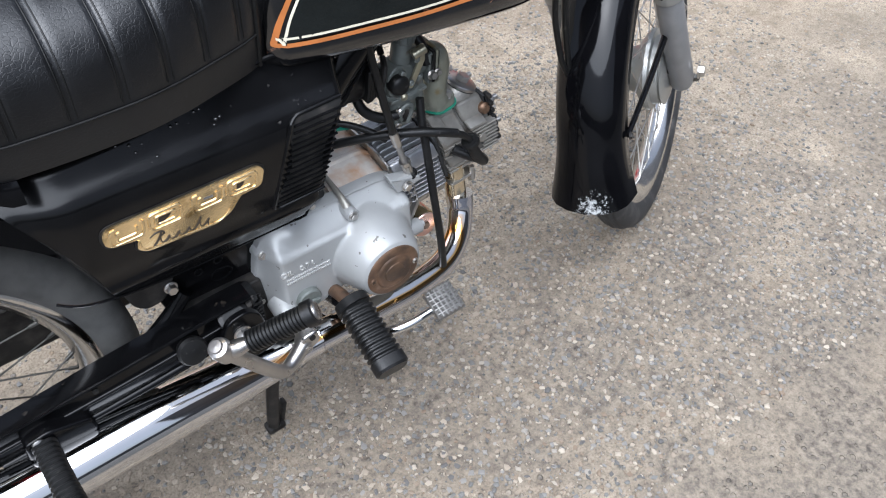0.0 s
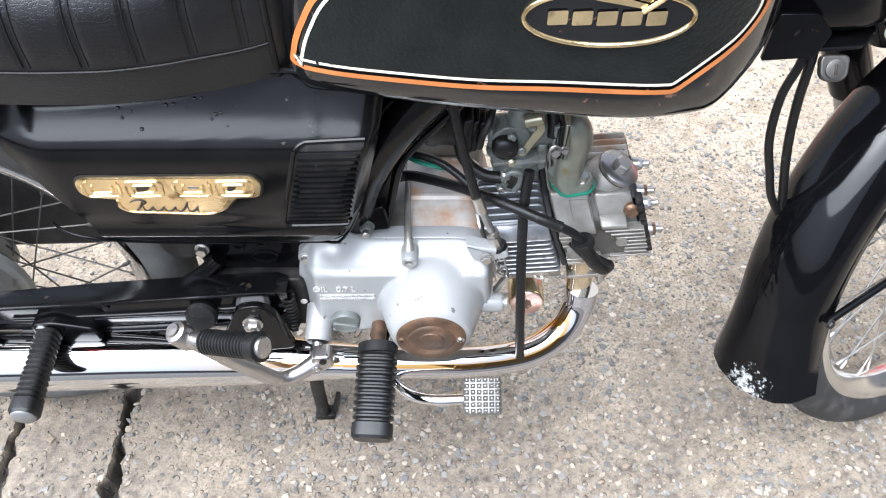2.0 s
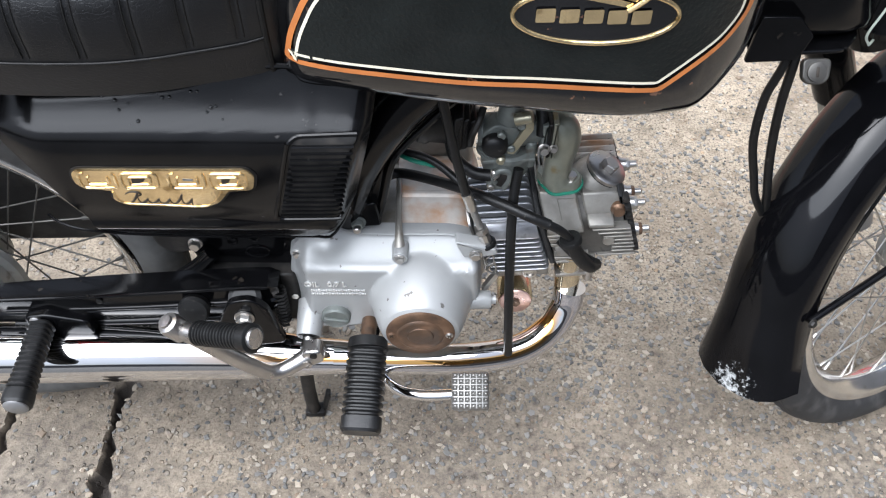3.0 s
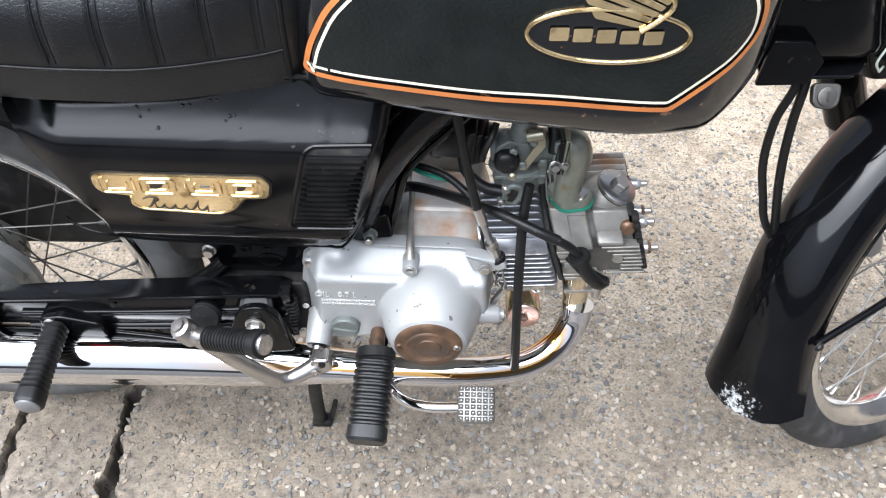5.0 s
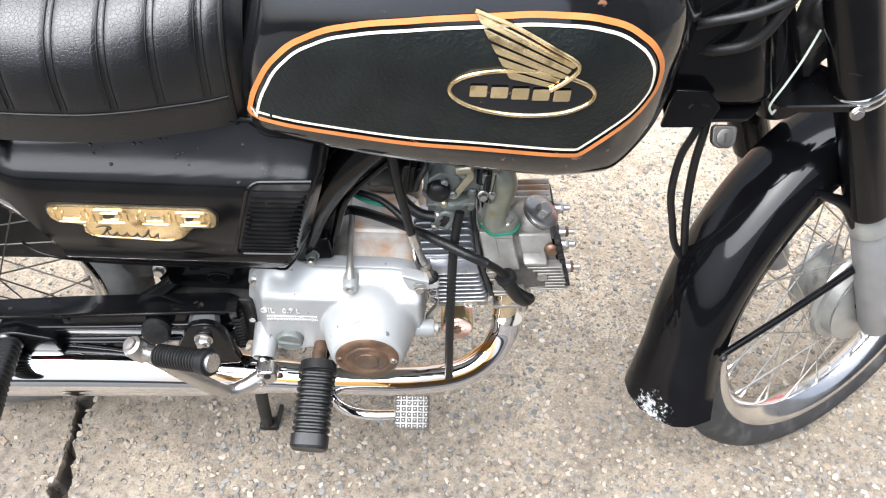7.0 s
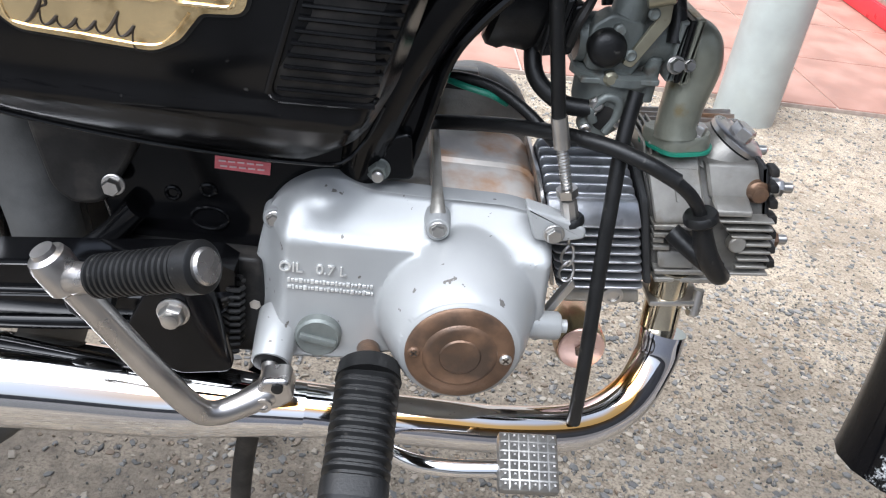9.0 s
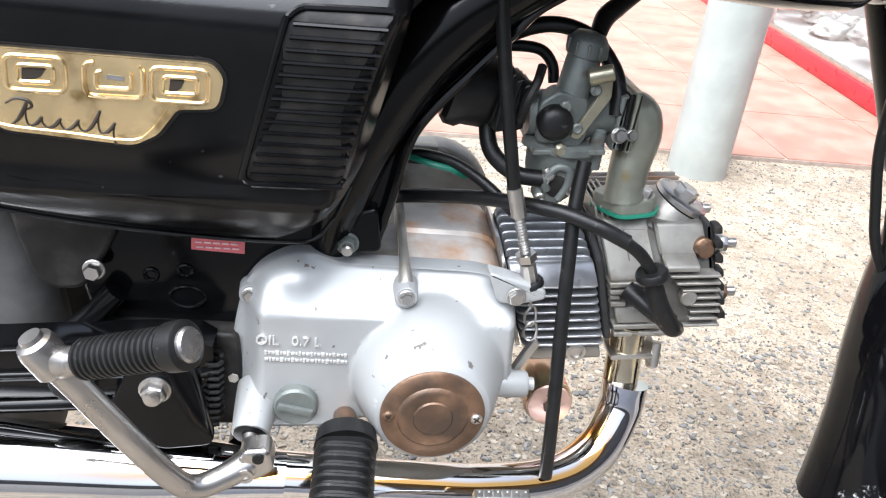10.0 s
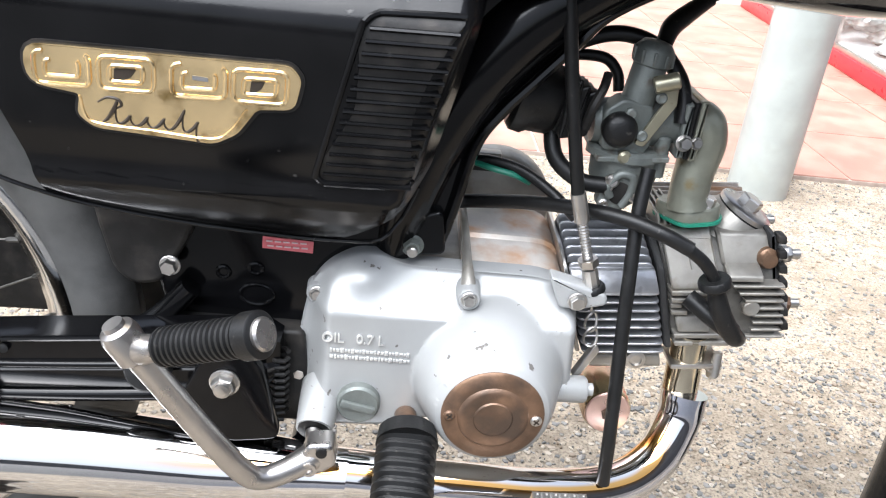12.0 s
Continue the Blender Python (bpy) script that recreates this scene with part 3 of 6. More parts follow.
# --- side cover
SC_TOP = [(-0.40, 0.618), (-0.345, 0.613), (-0.21, 0.62), (-0.12, 0.637), (-0.092, 0.638), (-0.082, 0.628), (-0.03, 0.62)]
SC_BOT = [(-0.40, 0.482), (-0.33, 0.461), (-0.28, 0.444), (-0.2, 0.430), (-0.13, 0.424), (-0.09, 0.427), (-0.05, 0.44)]
SC_Y = [(0.41, 0.074), (0.42, 0.080), (0.432, 0.092), (0.445, 0.101), (0.458, 0.108), (0.466, 0.1125), (0.471, 0.110), (0.478, 0.1105), (0.50, 0.1155), (0.54, 0.121), (0.573, 0.1235), (0.583, 0.1215), (0.589, 0.1175), (0.595, 0.111), (0.603, 0.1045), (0.615, 0.096), (0.645, 0.08)]


def cover_y(x, z, out=0.0):
    y = lerp_table(SC_Y, z)
    y -= 0.03 * smooth_step(-0.31, -0.40, x) + 0.03 * smooth_step(-0.049 - (0.59 - z) * 0.25, -0.031 - (0.59 - z) * 0.25, x)
    return -y - out


def build_side_cover():
    rings = []
    nv, nu = 40, 60
    for i in range(nu + 1):
        u = i / nu
        ring = []
        for j in range(nv + 1):
            v = j / nv
            rear = -0.30 - 0.082 * v + 0.012 * math.sin(math.pi * v)
            front = -0.069 + 0.038 * v - 0.055 * max(0.0, 1 - v / 0.28) ** 2
            x = rear + (front - rear) * u
            zb, zt = lerp_table(SC_BOT, x), lerp_table(SC_TOP, x)
            z = zb + (zt - zb) * v
            ring.append(Vector((x, cover_y(x, z), z)))
        back = [Vector((p.x, p.y + 0.022, p.z)) for p in (ring[-1], ring[0])]
        rings.append(ring + back)
    bm = loft(rings)
    bmesh.ops.smooth_vert(bm, verts=bm.verts[:], factor=0.5, use_axis_x=False, use_axis_y=True, use_axis_z=False)
    return part("side_cover", bm, PLASTIC, bike, "black pressed side cover with louvred panel", angle=50)


side = build_side_cover()
low = [(x, lerp_table(SC_BOT, x) + 0.0018) for x in np.linspace(-0.35, -0.10, 30)] + [(-0.088, 0.4325), (-0.079, 0.440), (-0.072, 0.452), (-0.066, 0.470)]
part("lower_lip", sweep([Vector((x, cover_y(x, z, 0.0006), z)) for x, z in low], 0.0015, 8, 2), PLASTIC, side, "thin rolled lower edge of the cover")
part("front_tab", sweep([Vector(p) for p in ((-0.142, -0.094, 0.637), (-0.112, -0.094, 0.6385), (-0.097, -0.095, 0.637), (-0.090, -0.099, 0.629), (-0.06, -0.100, 0.6255), (-0.042, -0.096, 0.622), (-0.035, -0.090, 0.612))], 0.0026, 8, 5), PLASTIC, side, "thin raised lip at the top front corner")
VENT = [(-0.106, 0.587), (-0.049, 0.589), (-0.072, 0.479), (-0.133, 0.477)]
vo = rounded(VENT, [0.012, 0.004, 0.004, 0.012], 5)
part("vent_panel", flank_fill(vo, cover_y, 0.0006), DIRTYB, side, "recessed louvre panel")
bm = bmesh.new()
sweep([Vector((p[0], cover_y(p[0], p[1], 0.0012), p[1])) for p in vo[-2:] + vo[:8]] + [Vector((VENT[1][0], cover_y(VENT[1][0], VENT[1][1], 0.0012), VENT[1][1]))], 0.0022, 8, 2, bm)
sweep([Vector((p[0], cover_y(p[0], p[1], 0.0012), p[1])) for p in vo[12:]], 0.0022, 8, 2, bm)
part("vent_rim", bm, PLASTIC, side)
for k in range(14):
    t = (k + 1) / 15
    z0 = 0.587 - t * 0.109
    xl, xr = -0.1015 - t * 0.027, -0.0505 - t * 0.0225
    bm = bmesh.new()
    loft([[(x, cover_y(x, z0 + dz - (1 - u) * 0.001, o), z0 + dz - (1 - u) * 0.001) for dz, o in ((0.0012, 0.0004), (0.0008, 0.0024), (-0.0004, 0.0028), (-0.0020, 0.0004))] for u in np.linspace(0, 1, 8) for x in [xl + (xr - xl) * u]], bm=bm)
    part("louvre", bm, PLASTIC, side)

# --- engine
engine = part("crankcase", plate(rounded([(-0.13, 0.29), (-0.12, 0.38), (-0.03, 0.388), (0.045, 0.388), (0.06, 0.38), (0.072, 0.33), (0.06, 0.30), (0.03, 0.275), (-0.09, 0.268)], 0.012), -0.05, 0.09, 0.004), ALLOY, bike, "dull alloy crankcase")
COVER = rounded([(-0.148, 0.272), (-0.1475, 0.30), (-0.1425, 0.345), (-0.137, 0.374), (-0.125, 0.391), (-0.106, 0.403), (-0.088, 0.404), (-0.068, 0.397), (-0.03, 0.396), (0.03, 0.396), (0.05, 0.391), (0.063, 0.377), (0.068, 0.31), (0.045, 0.286), (0.0, 0.272), (-0.04, 0.275), (-0.075, 0.264), (-0.11, 0.262)], [0.014, 0.01, 0.01, 0.01, 0.01, 0.01, 0.01, 0.01, 0.01, 0.012, 0.01, 0.01, 0.012, 0.012, 0.012, 0.012, 0.01, 0.012], 4)


BULGE = [(0.0, 0.1295), (0.039, 0.128), (0.0425, 0.1235), (0.0465, 0.1145), (0.050, 0.104), (0.053, 0.094), (0.0555, 0.0845), (0.058, 0.074), (0.062, 0.058), (0.08, 0.03)]


def cover_relief(x, z, d):
    """How far the clutch cover stands out at (x, z), d metres inside its outline."""
    top = 0.0845 - 0.027 * smooth_step(0.366, 0.400, z) - 0.0035 * smooth_step(0.3665, 0.3725, z)
    top += 0.0115 * math.exp(-((x + 0.098) / 0.018) ** 2 - ((z - 0.391) / 0.011) ** 2)
    top -= 0.028 * smooth_step(-0.119, -0.139, x)
    top += 0.004 * smooth_step(-0.100, -0.125, x) * smooth_step(0.325, 0.29, z)
    top -= 0.003 * smooth_step(-0.017, -0.013, x) * smooth_step(0.366, 0.372, z)
    r = math.hypot(x, z - 0.321)
    g, k = lerp_table(BULGE, r), 0.007
    m = max(k - abs(top - g), 0.0) / k
    h = max(top, g) + m * m * k * 0.25
    t = min(1.0, d / 0.0095)
    lip = 0.0025 * (1 - smooth_step(0.001, 0.0045, d))
    return 0.0555 + (h - 0.0555) * math.sqrt(max(0.0, 1 - (1 - t) ** 2)) * smooth_step(-0.001, 0.004, d) + lip * 0.3


def build_cover():
    rim = dense(COVER, 0.0026)
    edge = np.array([(p[0], p[1]) for p in rim])
    nxt = np.roll(edge, -1, axis=0)
    seg = nxt - edge
    ll = (seg ** 2).sum(1)

    def depth(x, z):
        q = np.array((x, z)) - edge
        t = np.clip((q * seg).sum(1) / ll, 0, 1)[:, None]
        return float(np.sqrt(((q - seg * t) ** 2).sum(1).min()))

    rings = [[(p[0], -0.040, p[1]) for p in rim], [(p[0], -0.0545, p[1]) for p in rim]]
    ctr = Vector((-0.03, 0.335))
    for f in [0.985, 0.97, 0.955, 0.94, 0.925, 0.91] + [0.895 - 0.0175 * i for i in range(44)] + [0.09, 0.04]:
        ring = []
        for p in rim:
            q = ctr.lerp(p, f)
            ring.append((q.x, -cover_relief(q.x, q.y, depth(q.x, q.y)), q.y))
        rings.append(ring)
    bm = loft(rings)
    lathe([(0.057, 0.079), (0.0555, 0.0848), (0.053, 0.0942), (0.050, 0.1042), (0.0465, 0.1147), (0.0425, 0.1237), (0.039, 0.128), (0.0345, 0.1298), (0.033, 0.128)], Vector((0.0, 0, 0.321)), (0, -1, 0), 72, bm)
    return part("clutch_cover", bm, SILVER, engine, "silver painted clutch cover with raised lettering", angle=50)


cover = build_cover()
plate_disc = part("clutch_cap", lathe([(0.0365, 0.1275), (0.0365, 0.1300), (0.0345, 0.1318), (0.0250, 0.1322), (0.0235, 0.1338), (0.0215, 0.1345), (0.014, 0.1335), (0.013, 0.1345), (0.0, 0.135)], (0, 0, 0.321), (0, -1, 0), 48), RUST, cover, "rusty brown round cap with two screws")
for sx in (-1, 1):
    part("screw", lathe([(0.0042, 0.131), (0.0042, 0.1328), (0.003, 0.1338), (0.0, 0.1338)], (0.0305 * sx, 0, 0.321), (0, -1, 0), 16), STEEL if sx > 0 else RUST, plate_disc, "cross-head screw")
    for a in (35, 125):
        part("screw_slot", box(0.0305 * sx, -0.1339, 0.321, 0.0052, 0.0006, 0.0011, 0.0, Matrix.Rotation(radians(a), 4, "Y")), LETTER, plate_disc)

# --- exhaust
pipe = part("exhaust_pipe", sweep([(0.165, -0.034, 0.345), (0.166, -0.037, 0.31), (0.166, -0.043, 0.28)], 0.0145, 20), BLUED, bike, "heat-tinted steel exhaust stub")
part("chrome_pipe", sweep([(0.170, -0.043, 0.293), (0.167, -0.05, 0.268), (0.148, -0.068, 0.240), (0.11, -0.088, 0.228), (0.05, -0.101, 0.230), (-0.02, -0.106, 0.236), (-0.10, -0.108, 0.241)], [0.0185, 0.018, 0.018, 0.018, 0.018, 0.018, 0.018], 36), PIPEC, bike, "chrome exhaust pipe with a painted straw reflection band")
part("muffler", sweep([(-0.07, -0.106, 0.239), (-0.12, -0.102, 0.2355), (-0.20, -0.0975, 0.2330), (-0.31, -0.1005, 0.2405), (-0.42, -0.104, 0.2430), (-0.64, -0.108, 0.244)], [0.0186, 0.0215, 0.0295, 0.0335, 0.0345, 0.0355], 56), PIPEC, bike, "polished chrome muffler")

# --- swing arm, frame
ARM_SIDE = [(0.0, 0.07), (-0.06, 0.2), (-0.07, 0.40), (0.02, 0.47), (0.04, 0.9), (-0.05, 0.92), (-0.05, 0.985), (0.06, 1.0), (0.9, 1.0), (1, 0.93), (1, 0.07), (0.9, 0), (0.2, 0)]
arm = part("swing_arm", loft([[(x, y0 + (y1 - y0) * fy, z0 + (z1 - z0) * fz) for fy, fz in ARM_SIDE] for x, z0, z1, y0, y1 in ((-0.155, 0.303, 0.337, -0.080, -0.056), (-0.165, 0.297, 0.344, -0.084, -0.056), (-0.20, 0.293, 0.343, -0.086, -0.056), (-0.345, 0.281, 0.329, -0.086, -0.056), (-0.45, 0.272, 0.317, -0.084, -0.057), (-0.56, 0.264, 0.304, -0.080, -0.060))]), FRAMEB, bike, "glossy black pressed swing arm with a ridge along it", angle=25)
frame_body = part("frame", plate(rounded([(-0.29, 0.64), (-0.28, 0.50), (-0.256, 0.37), (-0.235, 0.28), (-0.14, 0.27), (-0.12, 0.35), (-0.075, 0.405), (-0.045, 0.405), (-0.035, 0.44), (-0.027, 0.488), (-0.012, 0.514), (0.008, 0.538), (0.032, 0.566), (0.055, 0.59), (0.12, 0.625), (0.25, 0.665), (0.262, 0.73), (0.25, 0.76), (0.0, 0.74)], 0.012), -0.045, 0.045, 0.008), FRAMEB, bike, "black pressed steel frame")

# --- front end, built straight ahead and then turned on its raked axis
RAKE, TURN_LEFT = radians(26.5), radians(32)
AXLE = Vector((0.632, 0.024, 0.272))
UPF, FWD = Vector((-math.sin(RAKE), 0, math.cos(RAKE))), Vector((math.cos(RAKE), 0, math.sin(RAKE)))
PIV = AXLE - FWD * 0.042
STEER = Matrix.Translation(PIV) @ Matrix.Rotation(TURN_LEFT, 4, UPF) @ Matrix.Translation(-PIV)


def fork_at(s, side=-1, ahead=0.0):
    """A point s metres up the right (-1) or left (1) leg from the axle."""
    return AXLE + UPF * s + FWD * ahead + Vector((0, -0.070 if side < 0 else 0.1, 0)) - FWD * 0.006


def turned(bm):
    bm.transform(STEER)
    return bm


def wheel_parts(c, m, name, drum_side, ribbed, spin=0.0, rubber=None, drum=1.0):
    """A spoked wheel about c, turned by m, as a part with its tyre, rim, hub and spokes."""
    ax = (0, 1, 0)
    tyre_prof = []
    grooves = (0.009, -0.009, 0.0) if ribbed else (0.013, 0.0, -0.013)
    for i in range(37):
        a = math.pi * (1.18 - 2.36 * i / 36) 
        yy, rr = 0.029 * math.sin(a * 0.86), 0.2435 + 0.0295 * math.cos(a * 0.86)
        tyre_prof.append((rr - (0.0022 if any(abs(yy - g) < 0.0016 for g in grooves) and rr > 0.25 else 0), yy))
    bm = lathe(tyre_prof + [tyre_prof[0]], c, ax, 72, caps=False)
    bm.transform(m)
    wheel = part(name, bm, rubber or TYRE, bike, "ribbed black rubber tyre on a chrome spoked rim", angle=30)
    prof = [(0.223, -0.021), (0.2255, -0.023), (0.2225, -0.0245), (0.214, -0.0225), (0.209, -0.017), (0.2005, -0.010), (0.1985, 0.0), (0.2005, 0.010), (0.209, 0.017), (0.214, 0.0225), (0.2225, 0.0245), (0.2255, 0.023), (0.223, 0.021), (0.212, 0.0), (0.223, -0.021)]
    bm = lathe(prof, c, ax, 90, caps=False)
    bm.transform(m)
    part("rim", bm, RIMC, wheel, "chrome steel rim")
    s = drum_side
    bm = lathe([(0.01, -0.05 * s), (0.048 * drum, -0.048 * s), (0.056 * drum, -0.042 * s), (0.058 * drum, -0.03 * s), (0.066 * drum, -0.028 * s), (0.068 * drum, -0.022 * s), (0.064 * drum, -0.016 * s), (0.04, 0.0), (0.034, 0.02 * s), (0.05, 0.026 * s), (0.05, 0.032 * s), (0.02, 0.036 * s), (0.01, 0.045 * s)], c, ax, 48)
    bm.transform(m)
    part("hub", bm, HUBG, wheel, "grey alloy drum hub")
    for k in range(36):
        a = 2 * math.pi * (k + spin) / 36
        side = 1 if k % 2 else -1
        lead = radians(62) * (1 if (k // 2) % 2 else -1)
        rh = 0.062 * drum if side == -s else 0.046
        p = Vector(c) + Vector((rh * math.cos(a + lead), side * 0.024, rh * math.sin(a + lead)))
        q = Vector(c) + Vector((0.199 * math.cos(a), side * 0.004, 0.199 * math.sin(a)))
        bm = sweep([p, q], 0.0011, 6, 1)
        n = (p - q).normalized()
        lathe([(0.0024, -0.002), (0.0024, 0.009), (0.0016, 0.011)], q, n, 8, bm)
        bm.transform(m)
        part("spoke", bm, STEEL if ribbed else DULLS, wheel)
    return wheel


front_wheel = wheel_parts(tuple(AXLE), STEER, "front_wheel", 1, True)
rear_wheel = wheel_parts((-0.55, 0.0, 0.282), Matrix(), "rear_wheel", 1, False, 0.4, DUSTYT, 1.28)

FEND_R = 0.300


def fender_ring(a, flare=0.0):
    """Cross-section of the front mudguard at the angle a round the axle (0: ahead, 180: behind)."""
    o = AXLE + Vector((math.cos(a), 0, math.sin(a))) * 0
    ring = []
    w = 0.050 + 0.012 * flare
    outer = [(-w - 0.004 * flare, -0.040 + 0.004 * flare), (-w, -0.02), (-w * 0.93, -0.008), (-w * 0.75, 0.004), (-w * 0.45, 0.012), (0, 0.0155), (w * 0.45, 0.012), (w * 0.75, 0.004), (w * 0.93, -0.008), (w, -0.02), (w + 0.004 * flare, -0.040 + 0.004 * flare)]
    inner = [(y * 0.965, h - 0.002) for y, h in reversed(outer)]
    for y, h in outer + inner:
        r = FEND_R + h + 0.022 * flare - 0.05 * flare * abs(y)
        ring.append(o + Vector((r * math.cos(a), y, r * math.sin(a))))
    return ring


fr = []
for i in range(73):
    a = radians(192 - i * 2.1)
    fr.append(fender_ring(a, max(0, 1 - i / 9) ** 1.8))
scuffed(FENDERP, STEER @ (AXLE + Vector((-0.325, -0.012, -0.06))), 0.06)
fender = part("front_mudguard", turned(loft(fr)), FENDERP, bike, "glossy black front mudguard, scuffed at its tip", angle=55)

for sd in (-1, 1):
    leg = part("fork_leg", turned(lathe([(0.009, -0.028), (0.018, -0.024), (0.0205, -0.01), (0.0205, 0.188), (0.0195, 0.19), (0.0195, 0.225), (0.017, 0.228)], fork_at(0, sd), UPF, 32)), FORKG, bike, "satin grey lower fork leg")
    part("leg_collar", turned(lathe([(0.0205, 0.186), (0.0222, 0.1875), (0.0222, 0.2), (0.0215, 0.201), (0.0215, 0.2195), (0.0205, 0.221)], fork_at(0, sd), UPF, 32)), HUBG, leg, "pale worn collar at the top of the leg")
    part("fork_cover", turned(lathe([(0.0225, 0.219), (0.0245, 0.222), (0.0245, 0.225), (0.0255, 0.398)], fork_at(0, sd), UPF, 36)), FRAMEB, leg, "black lower fork cover")
    part("chrome_ring", turned(lathe([(0.0262, 0.395), (0.0278, 0.397), (0.0278, 0.401), (0.0266, 0.403), (0.0278, 0.405), (0.0278, 0.409), (0.0262, 0.411)], fork_at(0, sd), UPF, 36)), CHROME, leg, "polished double ring")
    part("upper_cover", turned(lathe([(0.0262, 0.410), (0.0262, 0.52), (0.0262, 0.66)], fork_at(0, sd), UPF, 36)), FRAMEB, leg, "black upper fork cover")

# --- cylinder and head: built along their own axis, which rises a little ahead, with slanted joints
TILT_UP = radians(8)
HEAD_M = Matrix(((0.996, 0, -0.292, 0.058), (0, 1, 0, 0), (0.087, 0, 0.956, 0.388), (0, 0, 0, 1)))


def headed(bm):
    bm.transform(HEAD_M)
    return bm


def on_head(u, y, v):
    return HEAD_M @ Vector((u, y, v))


def case_ring(x, drop=0.0):
    """Cross-section of the crankcase top across the machine, with a low ridge along its middle."""
    prof = [(-0.052, 0.350), (-0.052, 0.383), (-0.048, 0.3895), (-0.038, 0.3925), (-0.02, 0.396), (-0.0045, 0.3985), (-0.002, 0.4015), (0.0015, 0.402), (0.0045, 0.4), (0.02, 0.402), (0.045, 0.404), (0.06, 0.400), (0.072, 0.385), (0.075, 0.35)]
    return [(x, y, z - drop * (1.0 if z > 0.37 else 0.0)) for y, z in prof]


part("crankcase_top", loft([case_ring(x, d) for x, d in ((-0.026, 0), (0.0, 0), (0.03, 0.0), (0.040, 0.0012), (0.047, 0.004), (0.053, 0.010), (0.056, 0.02))]), RUSTC, engine, "alloy case top with rust-brown stain", angle=30)
part("generator_dome", lathe([(0.052, 0.0), (0.052, 0.018), (0.046, 0.026), (0.03, 0.03), (0.0, 0.031)], (0.006, 0.092, 0.392), (0, -1, 0.05), 44), ALLOY, engine, "pale alloy generator housing")
part("dome_bracket", box(-0.012, 0.055, 0.447, 0.034, 0.012, 0.008, 0.002), ALLOY, engine)
part("dome_slot", box(-0.012, 0.0525, 0.440, 0.040, 0.012, 0.010, 0.002), RUBBER, engine)


def prism(section, u0, u1, chamfer=0.0012):
    """A bar whose cross-section (y, v) runs from u0 to u1 along the cylinder."""
    return loft([[(u, p[0], p[1]) for p in inset(section, q)] for u, q in ((u0, chamfer), (u0 + chamfer, 0), (u1 - chamfer, 0), (u1, chamfer))])


# The core's dark colour paints in the shade between the fins.
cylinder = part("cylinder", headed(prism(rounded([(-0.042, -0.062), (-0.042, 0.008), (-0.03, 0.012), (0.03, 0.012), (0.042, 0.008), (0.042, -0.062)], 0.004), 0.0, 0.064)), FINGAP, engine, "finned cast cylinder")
for k in range(8):
    v = -0.0615 + k * 0.0076
    out = rounded([(0.0, -0.052), (0.0655, -0.052), (0.0655, 0.052), (0.0, 0.052)], 0.006, 4)
    bm = loft([[(p[0], p[1], v + d) for p in (inset(out, q))] for d, q in ((-0.0010, 0.0006), (-0.0005, 0), (0.0005, 0), (0.0010, 0.0006))])
    part("cylinder_fin", headed(bm), FINS, cylinder)
for sd in (1, -1):
    part("cylinder_shoulder", headed(prism([(-0.0515 * sd, -0.0085), (-0.052 * sd, -0.0055), (-0.0455 * sd, 0.0085), (-0.043 * sd, 0.0100), (-0.038 * sd, 0.0100), (-0.038 * sd, -0.0085)], 0.0, 0.0655)), FINS, cylinder)
for k in range(13):
    y = -0.0396 + 0.0066 * k
    vt = 0.0135 + 0.60 * (0.0396 - abs(y))
    out = rounded([(0.0, -0.006), (0.0, vt), (0.0655, vt), (0.0655, -0.004)], 0.006, 4)
    bm = loft([[(p[0], y + d, p[1]) for p in (inset(out, q))] for d, q in ((-0.0013, 0.0007), (-0.0007, 0), (0.0007, 0), (0.0013, 0.0007))])
    part("cylinder_top_fin", headed(bm), FINS, cylinder)
part("base_gasket", headed(prism(rounded([(-0.047, -0.066), (-0.049, 0.014), (-0.03, 0.026), (0.03, 0.026), (0.049, 0.014), (0.047, -0.066)], 0.006), -0.0045, -0.0015, 0.0005)), STEEL, cylinder)
part("cylinder_foot", headed(prism(rounded([(-0.046, -0.080), (-0.048, -0.066), (0.048, -0.066), (0.046, -0.080)], 0.004), 0.004, 0.062)), ALLOY, cylinder)
part("foot_plug", lathe([(0.008, 0), (0.008, 0.002), (0.005, 0.0026), (0.005, 0.001), (0, 0.001)], on_head(0.042, -0.047, -0.071), (0, -1, 0), 20), STEEL, cylinder)
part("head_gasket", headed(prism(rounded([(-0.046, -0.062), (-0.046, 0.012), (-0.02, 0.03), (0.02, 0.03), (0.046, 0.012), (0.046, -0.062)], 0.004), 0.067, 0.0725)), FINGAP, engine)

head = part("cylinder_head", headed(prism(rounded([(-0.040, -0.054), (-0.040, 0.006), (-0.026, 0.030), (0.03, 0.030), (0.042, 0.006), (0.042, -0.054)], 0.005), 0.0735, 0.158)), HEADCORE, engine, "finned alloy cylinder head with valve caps")
